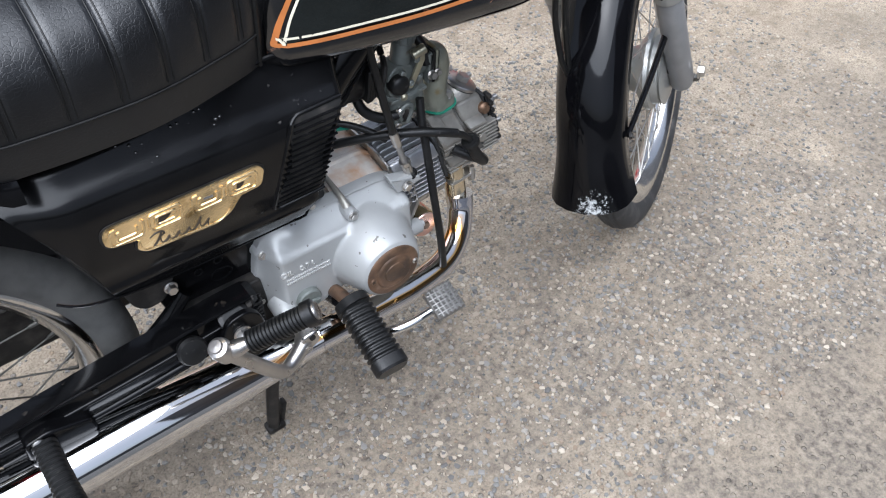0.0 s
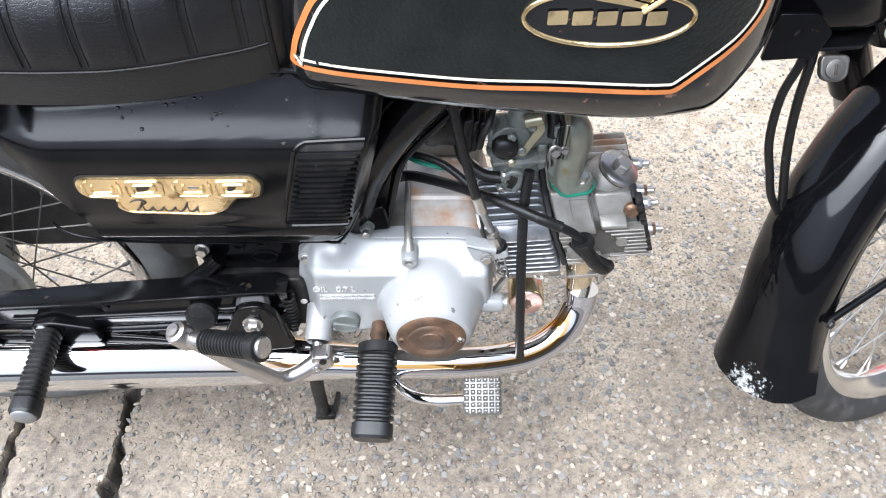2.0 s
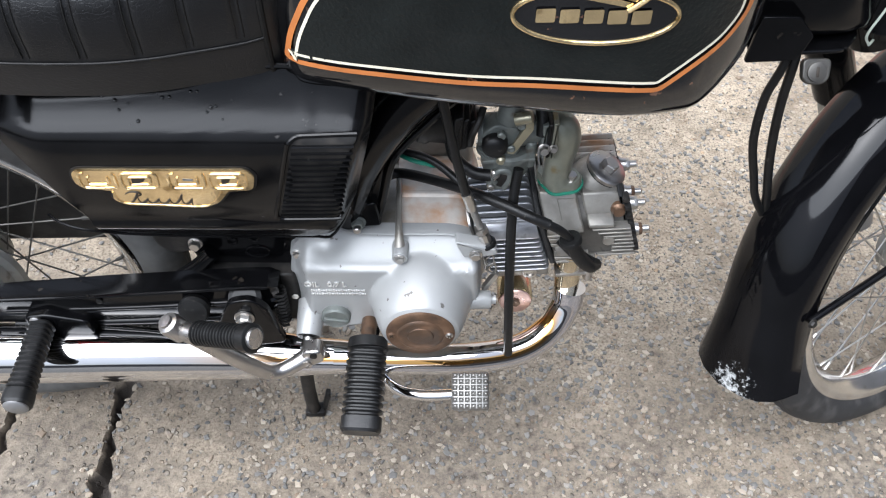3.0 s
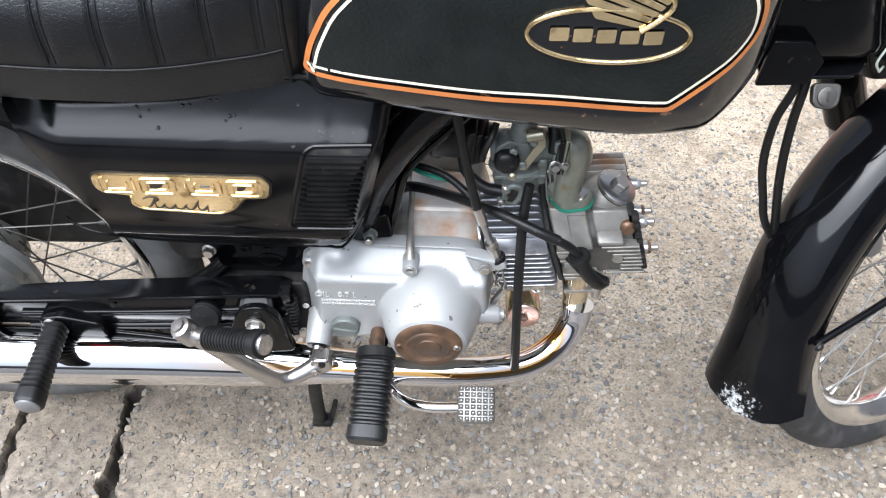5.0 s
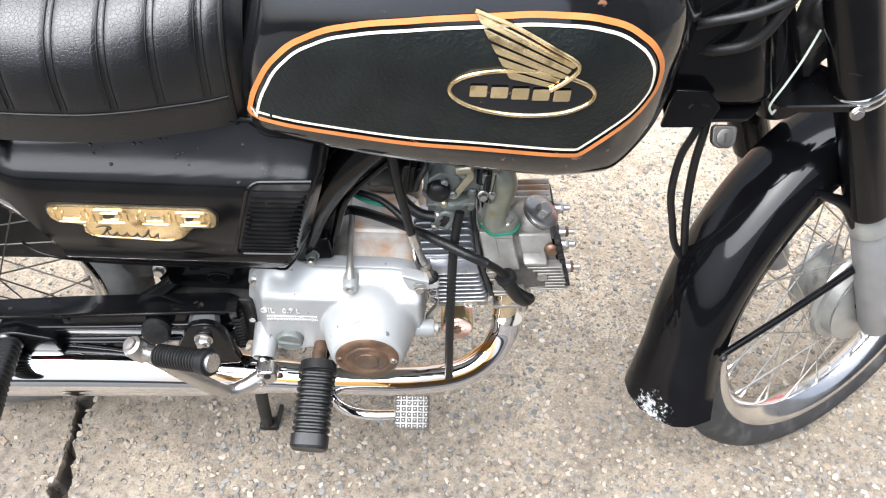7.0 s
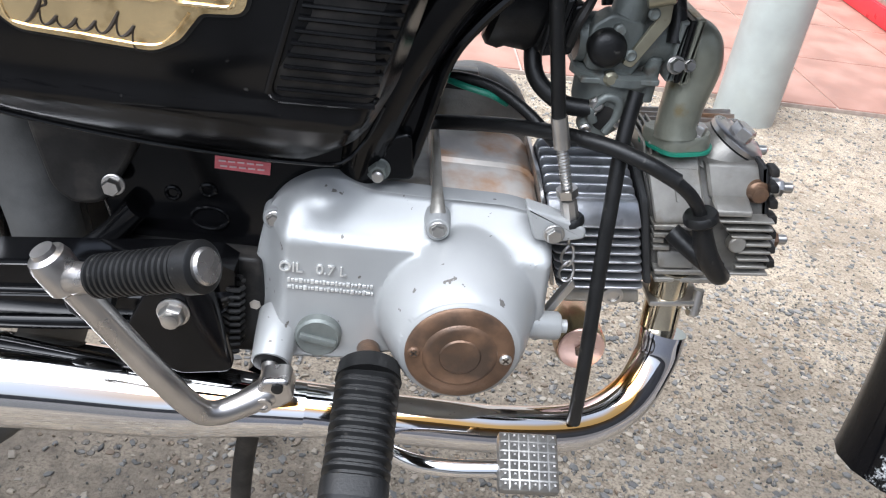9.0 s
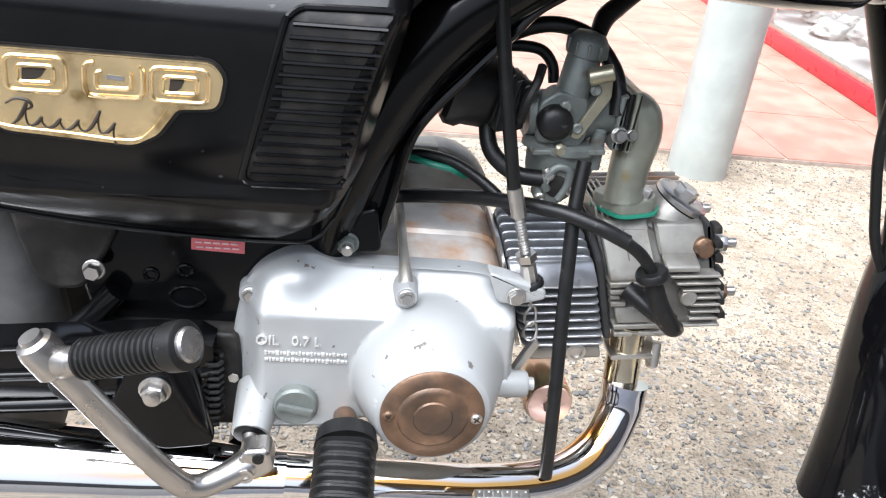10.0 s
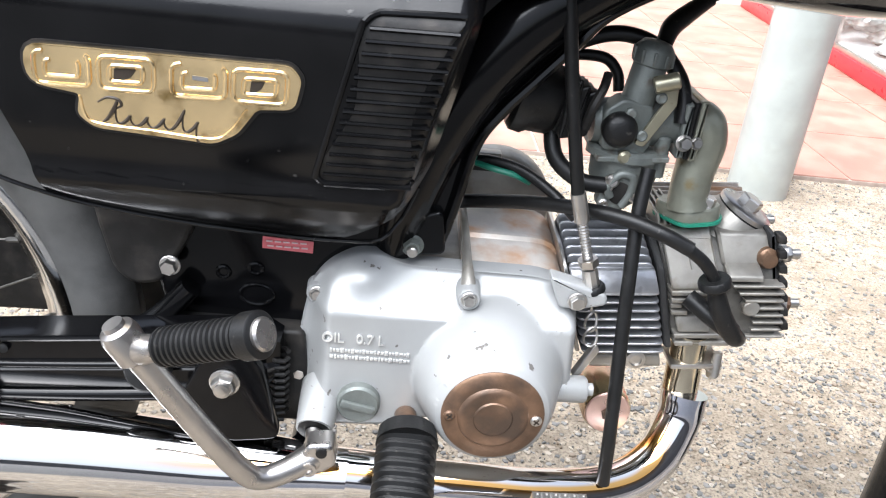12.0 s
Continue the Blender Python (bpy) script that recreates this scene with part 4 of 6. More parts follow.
# rear valve block, its face leaning back, with a raised panel and ledges below
part("valve_block", headed(prism(rounded([(-0.0285, 0.0385), (-0.0505, -0.0005), (-0.0515, -0.004), (-0.03, -0.006), (0.02, 0.03), (0.01, 0.041)], 0.002, 3), 0.0755, 0.1135)), ALLOY, head)
part("block_panel", headed(prism([(-0.0335, 0.0315), (-0.0452, 0.0105), (-0.042, 0.009), (-0.030, 0.031)], 0.0925, 0.1125, 0.001)), ALLOY, head)
for v, y0, u1 in ((-0.0065, -0.0535, 0.107), (-0.0140, -0.0515, 0.101), (-0.0210, -0.0475, 0.083), (-0.0275, -0.0475, 0.087), (-0.0475, -0.0500, 0.112), (-0.0555, -0.0485, 0.118)):
    part("head_ledge", headed(plate(rounded([(0.0742, v - 0.0022), (u1, v - 0.0022), (u1, v + 0.0022), (0.0742, v + 0.0022)], 0.001, 2), y0, 0.045, 0.0012)), ALLOY, head)
part("head_step", headed(prism(rounded([(-0.046, -0.031), (-0.050, -0.0435), (-0.03, -0.0435), (-0.03, -0.031)], 0.0015, 2), 0.0775, 0.1035)), ALLOY, head)
# front rocker block, its ledge and the fins under it
part("rocker_block", headed(prism(rounded([(-0.031, 0.0355), (-0.0415, 0.0125), (-0.035, 0.008), (0.01, 0.02), (-0.005, 0.038)], 0.0025, 3), 0.1185, 0.1615, 0.002)), ALLOY, head)
part("rocker_ledge", headed(prism(rounded([(-0.0405, 0.0145), (-0.0520, 0.0075), (-0.0525, 0.0035), (-0.035, 0.0025)], 0.0012, 2), 0.1195, 0.1465, 0.0014)), ALLOY, head)
for k, u0 in enumerate((0.1225, 0.1275, 0.132, 0.142, 0.138, 0.138, 0.137, 0.121)):
    v = -0.0015 - k * 0.0072
    part("head_fin", headed(plate(rounded([(u0, v - 0.0012), (0.1625, v - 0.0012), (0.1625, v + 0.0012), (u0, v + 0.0012)], 0.0008, 2), -0.0515 + 0.0011 * k, 0.05, 0.0008)), ALLOY, head)
part("head_plug", lathe([(0.0066, -0.006), (0.0066, 0.001), (0.0055, 0.0022), (0, 0.0022)], on_head(0.1365, -0.0475, -0.0225), (0, -1, 0.1), 22), ALLOY, head)
for k in range(4):
    part("top_fin", headed(box(0.120, 0.020 + 0.0095 * k, 0.034, 0.084, 0.0026, 0.022, 0.0008)), RUSTC, head)
for k in range(4):
    part("rear_fin", headed(prism(rounded([(-0.026, 0.030), (-0.024, 0.048), (0.03, 0.048), (0.03, 0.030)], 0.004, 3), 0.0748 + 0.0046 * k, 0.0768 + 0.0046 * k, 0.0006)), ALLOY, head)
CAPA = Vector((0.42, -0.12, 0.9)).normalized()
CAPB = Vector((0.1975, -0.006, 0.4515)) - CAPA * 0.011
part("valve_tower", lathe([(0.031, -0.034), (0.0285, -0.02), (0.026, -0.009), (0.0228, -0.003), (0.022, -0.001)], CAPB, CAPA, 36), ALLOY, head)
cap = part("valve_cap", lathe([(0.0205, -0.0022), (0.0205, -0.0008), (0.0225, 0.0), (0.0225, 0.0034), (0.0212, 0.0046), (0.011, 0.0052), (0.0, 0.0052)], CAPB, CAPA, 36), KICKM, head, "round valve cap with hexagon")
part("hexagon", lathe([(0.0092, 0.004), (0.0092, 0.0118), (0.008, 0.0128), (0.0, 0.0128)], CAPB, CAPA, 6), STEEL, cap)
part("cap_seal", lathe([(0.0222, -0.0032), (0.0222, -0.0002)], CAPB, CAPA, 36), RUBBER, cap)
part("rusty_plug", lathe([(0.0085, -0.006), (0.0085, 0.002), (0.0066, 0.004), (0.0058, 0.0075), (0.003, 0.0085), (0, 0.0085)], on_head(0.1535, -0.038, 0.0175), (0, -1, 0), 20), RUST, head, "rust-brown plug screw")
AH = HEAD_M.to_3x3() @ Vector((1, 0, 0))
for y, v in ((-0.031, 0.0174), (-0.0265, -0.030), (0.022, 0.0225), (0.0265, -0.026)):
    b = on_head(0.162, y, v)
    st = part("stud", lathe([(0.0095, 0), (0.0095, 0.002), (0.0075, 0.0022), (0.0075, 0.008), (0.004, 0.0085), (0.004, 0.019), (0.002, 0.0205)], b, AH, 18), STEEL, head)
    part("stud_nut", lathe([(0.0068, 0.003), (0.0068, 0.011), (0.0058, 0.0122)], b, AH, 6), RUST if v < 0 else STEEL, st)
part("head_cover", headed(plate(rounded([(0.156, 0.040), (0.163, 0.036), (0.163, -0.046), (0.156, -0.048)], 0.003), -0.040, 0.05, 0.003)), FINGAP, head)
for k in range(7):
    part("cover_lobe", headed(box(0.1635, -0.040, 0.036 - 0.0128 * k, 0.007, 0.012, 0.0075, 0.002)), DIRTYB, head)

# --- carburettor and intake
CY = -0.018
carb = part("carburettor", lathe([(0.0155, 0), (0.0165, 0.004), (0.0165, 0.02), (0.0185, 0.022), (0.0185, 0.045), (0.016, 0.05), (0.016, 0.062)], (0.056, CY, 0.507), (1, 0, 0.08), 32), CARB, bike, "grey alloy carburettor")
SLD = Vector((0.14, 0.0, 1)).normalized()
part("slide_barrel", lathe([(0.0122, 0), (0.0120, 0.05), (0.0112, 0.052)], (0.0815, CY - 0.008, 0.503), SLD, 32), CARB, carb)
top_cap = part("slide_cap", lathe([(0.0130, 0.050), (0.0140, 0.051), (0.0140, 0.061), (0.0125, 0.063), (0.010, 0.066), (0.006, 0.067), (0.0, 0.067)], (0.0815, CY - 0.008, 0.503), SLD, 32), CARB, carb, "knurled grey screw cap")
for k in range(10):
    a = 2 * math.pi * k / 10
    u, v, w = frame_of(SLD)
    q = Vector((0.0815, CY - 0.008, 0.503)) + w * 0.056 + (u * math.cos(a) + v * math.sin(a)) * 0.0140
    part("knurl", box(q.x, q.y, q.z, 0.0022, 0.0022, 0.009, 0.0006), CARB, top_cap)
part("float_bowl", loft([[(0.086 + r * sx * (1 + 0.25 * (abs(c) ** 3)) * c, CY - 0.004 + r * s, z) for c, s, sx in [(math.cos(2 * math.pi * i / 28), math.sin(2 * math.pi * i / 28), 1.0) for i in range(28)]] for r, z in ((0.021, 0.492), (0.0245, 0.490), (0.0245, 0.485), (0.021, 0.484), (0.0205, 0.470), (0.018, 0.458), (0.012, 0.452))]), CARB, carb, "float bowl")
brk = part("choke_bracket", plate(rounded([(0.0835, 0.500), (0.0905, 0.498), (0.1075, 0.530), (0.1055, 0.549), (0.0935, 0.546), (0.094, 0.534), (0.0985, 0.531)], 0.002, 2), -0.0445, -0.0415, 0.0006), ZINCD, carb, "yellow zinc-plated bracket")
part("bracket_lug", lathe([(0.0055, 0), (0.006, 0.001), (0.006, 0.016), (0.005, 0.017)], (0.0885, -0.046, 0.543), (1, -0.1, 0.35), 18), ZINCD, brk)
for x, z in ((0.0955, 0.5345), (0.0875, 0.5065)):
    part("screw", lathe([(0.0040, 0), (0.0040, 0.0015), (0.0028, 0.0026), (0.0012, 0.0018), (0, 0.0018)], (x, -0.0445, z), (0, -1, 0), 16), CARB, brk)
part("choke_knob", lathe([(0.010, 0.0), (0.0125, 0.002), (0.0125, 0.012), (0.010, 0.0155), (0.005, 0.017), (0, 0.017)], (0.0725, -0.034, 0.508), (-0.1, -1, 0.1), 28), RUBBER, carb, "round black rubber knob")
part("body_flat", plate(rounded([(0.062, 0.492), (0.060, 0.520), (0.072, 0.530), (0.094, 0.526), (0.098, 0.500), (0.092, 0.488)], 0.004), -0.0385, -0.02, 0.002), CARB, carb)
for x, z in ((0.0715, 0.4655), (0.0915, 0.459), (0.0705, 0.452)):
    part("bowl_screw", lathe([(0.0038, 0), (0.0038, 0.003), (0.0026, 0.0036), (0.001, 0.0028), (0, 0.0028)], (x, -0.0415, z), (0, -1, 0.15), 14), STEEL, carb)
part("bowl_plate", plate(rounded([(0.066, 0.449), (0.067, 0.469), (0.078, 0.478), (0.094, 0.474), (0.096, 0.456), (0.084, 0.446)], 0.004), -0.0415, -0.03, 0.002), CARB, carb)
part("bowl_recess", lathe([(0.0085, 0), (0.0085, 0.0006), (0, 0.0008)], (0.0815, -0.0415, 0.461), (0, -1, 0), 22), DIRTYB, carb)
part("idle_screw", lathe([(0.0042, 0), (0.0042, 0.006), (0.003, 0.007), (0, 0.007)], (0.0775, -0.0385, 0.5205), (0, -1, 0.1), 8), CARB, carb)
part("bowl_seam", plate(rounded([(0.060, 0.4835), (0.060, 0.4875), (0.112, 0.4915), (0.112, 0.4875)], 0.001, 2), -0.0425, 0.01, 0.0008), CARB, carb)
part("drain_screw", lathe([(0.005, 0), (0.005, 0.004), (0.003, 0.006), (0, 0.006)], (0.079, -0.040, 0.489), (0, -1, 0), 16), ZINCD, carb)
part("hose_stub", lathe([(0.005, 0), (0.005, 0.004), (0.0032, 0.006), (0, 0.006)], (0.074, -0.040, 0.470), (0, -1, 0.1), 16), STEEL, carb)
part("float_lever", sweep([(0.0745, -0.042, 0.458), (0.0715, -0.043, 0.466), (0.079, -0.043, 0.476), (0.0885, -0.043, 0.474), (0.089, -0.042, 0.462), (0.084, -0.042, 0.451)], 0.0032, 10), CARB, carb)
for dz in (0.492, 0.476):
    part("bowl_lug", lathe([(0.0055, 0), (0.0055, 0.013), (0.004, 0.0145), (0, 0.0145)], (0.1085, -0.030, dz - 0.003), (0, 0, 1), 16), CARB, carb)
flange = part("carb_flange", plate(rounded([(0.1165, 0.490), (0.1165, 0.530), (0.122, 0.531), (0.122, 0.491)], 0.001, 2), -0.04, 0.006, 0.002), CARB, carb, smooth=False)
part("carb_spacer", plate(rounded([(0.1222, 0.490), (0.1222, 0.532), (0.1262, 0.5325), (0.1262, 0.491)], 0.001, 2), -0.041, 0.007, 0.002), RUBBER, carb, smooth=False)
part("flange_nut", hexbolt((0.1195, -0.041, 0.503), (0, -1, 0.2), 0.0048, 0.007), STEEL, carb)
part("flange_nut", hexbolt((0.1285, -0.0405, 0.5035), (0, -1, 0.2), 0.0036, 0.005), STEEL, carb)
EL = [(0.1275, CY, 0.511), (0.133, CY, 0.5125), (0.1385, CY - 0.001, 0.509), (0.1415, CY - 0.002, 0.497), (0.1395, CY - 0.004, 0.476), (0.1385, CY - 0.006, 0.458), (0.140, CY - 0.007, 0.449)]
intake = part("intake_elbow", sweep(EL, [0.0160, 0.0172, 0.0175, 0.0168, 0.0150, 0.0145, 0.016], 30), OLIVE, bike, "olive-grey alloy intake elbow")
part("elbow_flange", plate(rounded([(0.1265, 0.489), (0.1265, 0.5335), (0.1315, 0.534), (0.1315, 0.4905)], 0.001, 2), -0.041, 0.007, 0.002), OLIVE, intake, smooth=False)
FOOT = Matrix.Translation((0.1415, -0.024, 0.4455)) @ Matrix.Rotation(-TILT_UP, 4, "Y")
bm = loft([[(p[0], p[1], z) for p in inset(rounded([(-0.024, 0.012), (-0.012, 0.022), (0.016, 0.012), (0.025, -0.002), (0.018, -0.014), (-0.008, -0.016)], 0.008), q)] for z, q in ((-0.004, 0), (0.004, 0), (0.006, 0.0015))])
bm.transform(FOOT)
part("foot_flange", bm, OLIVE, intake)
bm = loft([[(p[0], p[1], z) for p in rounded([(-0.026, 0.013), (-0.013, 0.024), (0.018, 0.013), (0.027, -0.002), (0.019, -0.016), (-0.009, -0.018)], 0.008)] for z in (-0.0065, -0.0042)])
bm.transform(FOOT)
part("green_gasket", bm, GREENW, intake, "green gasket")
part("intake_bolt", hexbolt((0.152, -0.030, 0.4525), (0.2, -0.1, 1), 0.0055, 0.008), STEEL, intake)
bell = part("air_boot", lathe([(0.026, 0), (0.030, 0.004), (0.030, 0.012), (0.027, 0.016), (0.025, 0.03), (0.021, 0.034), (0.0235, 0.038), (0.0205, 0.042), (0.0225, 0.046), (0.018, 0.05), (0.018, 0.056)], (0.0, CY + 0.008, 0.523), (1, -0.1, -0.22), 30), RUBBER, bike, "black ribbed rubber air boot")
for k in range(3):
    part("boot_fold", plate(rounded([(0.030 + 0.007 * k, 0.497), (0.033 + 0.007 * k, 0.538 - 0.004 * k), (0.042 + 0.006 * k, 0.541 - 0.004 * k), (0.040 + 0.006 * k, 0.499)], 0.003), -0.041 + 0.003 * k, -0.01, 0.002), RUBBER, bell)
part("boot_clamp", sweep([(0.048, CY - 0.022, 0.507), (0.05, CY - 0.025, 0.522), (0.056, CY - 0.02, 0.535), (0.060, CY - 0.01, 0.543)], 0.0035, 8), DIRTYB, bell)

# --- cables and hoses
part("clutch_cable", sweep([(0.012, -0.055, 0.65), (0.018, -0.062, 0.60), (0.029, -0.066, 0.54), (0.040, -0.068, 0.49), (0.0455, -0.068, 0.466)], 0.0047, 12), RUBBER, bike, "black sheathed cable")
adj = part("cable_adjuster", sweep([(0.0450, -0.068, 0.469), (0.0495, -0.068, 0.455), (0.0515, -0.068, 0.448)], 0.0055, 14), STEEL, bike, "threaded steel cable adjuster")
d = Vector((0.068, -0.067, 0.398)) - Vector((0.0515, -0.068, 0.448))
part("thread", lathe([(0.0035 + 0.0005 * (i % 2), 0.0012 * i) for i in range(26)], (0.0515, -0.068, 0.448), d, 14), STEEL, adj)
part("lock_nut", lathe([(0.0075, 0), (0.0075, 0.006)], Vector((0.0515, -0.068, 0.448)) + d * 0.58, d, 6), STEEL, adj)
part("adjuster_barrel", lathe([(0.0055 + 0.0004 * (i % 2), 0.0011 * i) for i in range(14)], Vector((0.0515, -0.068, 0.448)) + d * 0.74, d, 18, lobes=9, depth=0.05), STEEL, adj)
part("rubber_washer", lathe([(0.008, 0), (0.0095, 0.002), (0.0095, 0.005), (0.007, 0.007)], Vector((0.0515, -0.068, 0.448)) + d * 1.0, d, 20), RUBBER, adj)
arm_b = part("adjuster_bracket", plate(rounded([(0.035, 0.406), (0.052, 0.402), (0.079, 0.394), (0.080, 0.386), (0.062, 0.381), (0.045, 0.381)], 0.004), -0.076, -0.062, 0.002), SILVER, engine, "cast bracket for the cable")
part("bracket_bolt", hexbolt((0.057, -0.078, 0.389), (0, -1, 0), 0.0058, 0.005), STEEL, arm_b)
link = part("chain_link", sweep([(0.0705, -0.066, 0.388), (0.0725, -0.066, 0.372)], 0.0012, 8, 1), STEEL, adj)
for k, (x, z) in enumerate(((0.0735, 0.366), (0.0755, 0.353))):
    pts = [(x + 0.0042 * math.cos(a) * (1 if k == 0 else 1.2), -0.066 + 0.0015 * math.sin(2 * a), z + 0.0085 * math.sin(a)) for a in np.linspace(0, 2 * math.pi, 17)]
    part("link", sweep(pts, 0.0011, 6, 1), STEEL, link)
part("clutch_lever", plate(rounded([(0.066, 0.318), (0.072, 0.318), (0.084, 0.343), (0.08, 0.349)], 0.002), -0.07, -0.063, 0.001), STEEL, engine)
LEAD = [(-0.04, 0.0, 0.424), (-0.02, 0.004, 0.426), (0.03, -0.03, 0.443), (0.075, -0.062, 0.4515), (0.105, -0.077, 0.448), (0.128, -0.082, 0.4395)]
spark = part("spark_lead", sweep(LEAD, 0.0056, 14), RUBBER, bike, "thick black spark plug lead")
part("lead_core", sweep([(0.124, -0.081, 0.441), (0.140, -0.081, 0.430), (0.151, -0.080, 0.417), (0.156, -0.079, 0.406)], 0.0046, 12), RUBBER, spark)
pc = part("plug_cap", sweep([(0.1545, -0.079, 0.410), (0.161, -0.079, 0.394), (0.169, -0.079, 0.381), (0.179, -0.076, 0.369), (0.187, -0.067, 0.362)], [0.0062, 0.0076, 0.0076, 0.0072, 0.0066], 18), RUBBER, spark, "black rubber plug cap")
part("cap_collar", lathe([(0.0105, 0), (0.0118, 0.002), (0.0118, 0.006), (0.010, 0.008)], (0.151, -0.0795, 0.4175), (0.35, 0, -0.93), 20), RUBBER, pc)
part("plug_boot", sweep([(0.180, -0.073, 0.370), (0.166, -0.068, 0.377), (0.148, -0.052, 0.386)], 0.0072, 16), RUBBER, pc)
part("breather_hose", sweep([(0.096, -0.05, 0.485), (0.0925, -0.06, 0.455), (0.092, -0.071, 0.42), (0.0935, -0.083, 0.365), (0.0965, -0.098, 0.29), (0.099, -0.102, 0.243)], 0.0052, 12), RUBBER, bike, "thin black breather hose")
part("fuel_hose", sweep([(0.028, -0.01, 0.53), (0.029, -0.015, 0.50), (0.034, -0.025, 0.478), (0.052, -0.035, 0.466), (0.072, -0.04, 0.4655)], 0.0062, 14), RUBBER, bike, "black rubber fuel hose")
part("drain_hose", sweep([(-0.03, 0.0, 0.46), (-0.012, -0.005, 0.464), (0.012, -0.015, 0.462), (0.035, -0.03, 0.452), (0.052, -0.045, 0.440)], 0.0042, 12), RUBBER, bike, "thin black hose")
part("throttle_cable", sweep([(0.02, 0.0, 0.54), (0.042, 0.0, 0.558), (0.069, -0.002, 0.567), (0.095, -0.008, 0.562), (0.112, -0.02, 0.545), (0.1165, -0.03, 0.53), (0.117, -0.035, 0.515)], 0.0058, 14), RUBBER, bike, "black overflow hose loop")
part("small_loop", sweep([(0.03, 0.005, 0.545), (0.045, 0.005, 0.548), (0.064, 0.005, 0.547), (0.074, 0.003, 0.538), (0.077, 0.0, 0.525)], 0.0042, 12), RUBBER, bike)
thr = part("throttle_boot", sweep([(0.0985, -0.014, 0.565), (0.1035, -0.006, 0.575), (0.112, 0.0, 0.582), (0.128, 0.01, 0.592), (0.134, 0.012, 0.595)], [0.006, 0.0072, 0.0072, 0.006, 0.005], 14), RUBBER, bike, "black throttle cable boot")
part("cable", sweep([(0.13, 0.012, 0.593), (0.17, 0.03, 0.608), (0.24, 0.04, 0.64), (0.32, 0.03, 0.70)], 0.003, 10), RUBBER, thr)
part("green_wire", sweep([(-0.03, 0.0, 0.462), (-0.01, -0.012, 0.4605), (0.008, -0.016, 0.458), (0.02, -0.012, 0.4515)], 0.0024, 8), GREENW, bike, "green wire")

# --- oil filter sized canister under the cylinder
can = part("zinc_canister", lathe([(0.0, -0.055), (0.019, -0.055), (0.0205, -0.052), (0.0205, -0.004), (0.019, -0.001), (0.007, 0.0), (0.0065, 0.001), (0, 0.001)], (0.1085, -0.047, 0.2705), (0, -1, 0.08), 36), ZINC, bike, "yellow zinc-plated round canister")
part("canister_face", lathe([(0.0188, 0.0), (0.0178, 0.0014), (0.0, 0.0018)], (0.1085, -0.0474, 0.2705), (0, -1, 0.08), 32), PINKZ, can, "pinkish plated end face")
part("canister_bolt", hexbolt((0.1085, -0.048, 0.2705), (0, -1, 0.08), 0.006, 0.004, False), RUST, can)
part("exhaust_flange", box(0.170, -0.036, 0.323, 0.042, 0.030, 0.005, 0.002, Matrix.Rotation(radians(-6), 4, "Y")), STEEL, pipe, "steel exhaust flange")
part("flange_nut", hexbolt((0.186, -0.046, 0.319), (0, -0.2, -1), 0.005, 0.007), STEEL, pipe)
part("flange_stud", lathe([(0.004, 0), (0.004, 0.02)], (0.186, -0.046, 0.335), (0, -0.2, -1), 12), STEEL, pipe)

# --- clutch cover fittings
for x, z, y in ((-0.1315, 0.3680, -0.0595), (-0.0215, 0.3845, -0.080), (-0.1430, 0.2955, -0.0575)):
    part("cover_bolt", hexbolt((x, y, z), (0, -1, 0.05), 0.0048, 0.005), STEEL, cover, "zinc hexagon bolt")
    part("bolt_boss", lathe([(0.0095, -0.02), (0.0082, 0.0), (0.0075, 0.0008)], (x, y, z), (0, -1, 0.05), 20), SILVER, cover)
part("bolt_rib", sweep([(-0.0215, -0.070, 0.3845), (-0.0222, -0.066, 0.391), (-0.023, -0.054, 0.399), (-0.0235, -0.036, 0.404), (-0.024, -0.01, 0.4085), (-0.0245, 0.02, 0.411)], [0.0075, 0.0055, 0.0038, 0.0033, 0.0033, 0.0033], 16), ALLOY, cover)
oilcap = part("oil_filler_cap", lathe([(0.019, -0.004), (0.019, 0.004), (0.0165, 0.005), (0.0162, 0.012), (0.0145, 0.0138), (0.0, 0.0138)], (-0.095, -0.0785, 0.293), (0, -1, 0), 36), CARB, cover, "grey round oil filler cap")
part("cap_bar", box(-0.095, -0.0935, 0.293, 0.026, 0.004, 0.0055, 0.0012, Matrix.Rotation(radians(12), 4, "Y")), CARB, oilcap)
part("cap_ears", plate(rounded([(-0.118, 0.302), (-0.106, 0.309), (-0.084, 0.308), (-0.073, 0.303), (-0.085, 0.280), (-0.105, 0.280)], 0.005), -0.0835, -0.07, 0.002), SILVER, cover)
boss = part("kick_shaft_boss", sweep([(-0.1232, -0.066, 0.2905), (-0.1245, -0.085, 0.285), (-0.1257, -0.1035, 0.2775)], [0.0165, 0.0152, 0.0136], 28), SILVER, cover)
part("shaft_seal", lathe([(0.0122, 0), (0.0122, 0.0012), (0.0105, 0.002), (0.0065, 0.002), (0.0065, 0.003)], (-0.1257, -0.1030, 0.2778), (0, -0.95, -0.3), 24), RUBBER, cover)
part("kick_shaft", lathe([(0.0062, 0), (0.0062, 0.013)], (-0.1257, -0.1030, 0.2778), (0.1, -0.95, -0.3), 20), STEEL, cover, "steel kick-start shaft")
part("edge_lug", lathe([(0.0105, 0), (0.0105, 0.03), (0.009, 0.032), (0.005, 0.032), (0.005, 0.037), (0.0, 0.037)], (0.045, -0.078, 0.312), (1, 0, 0.03), 22), SILVER, cover)


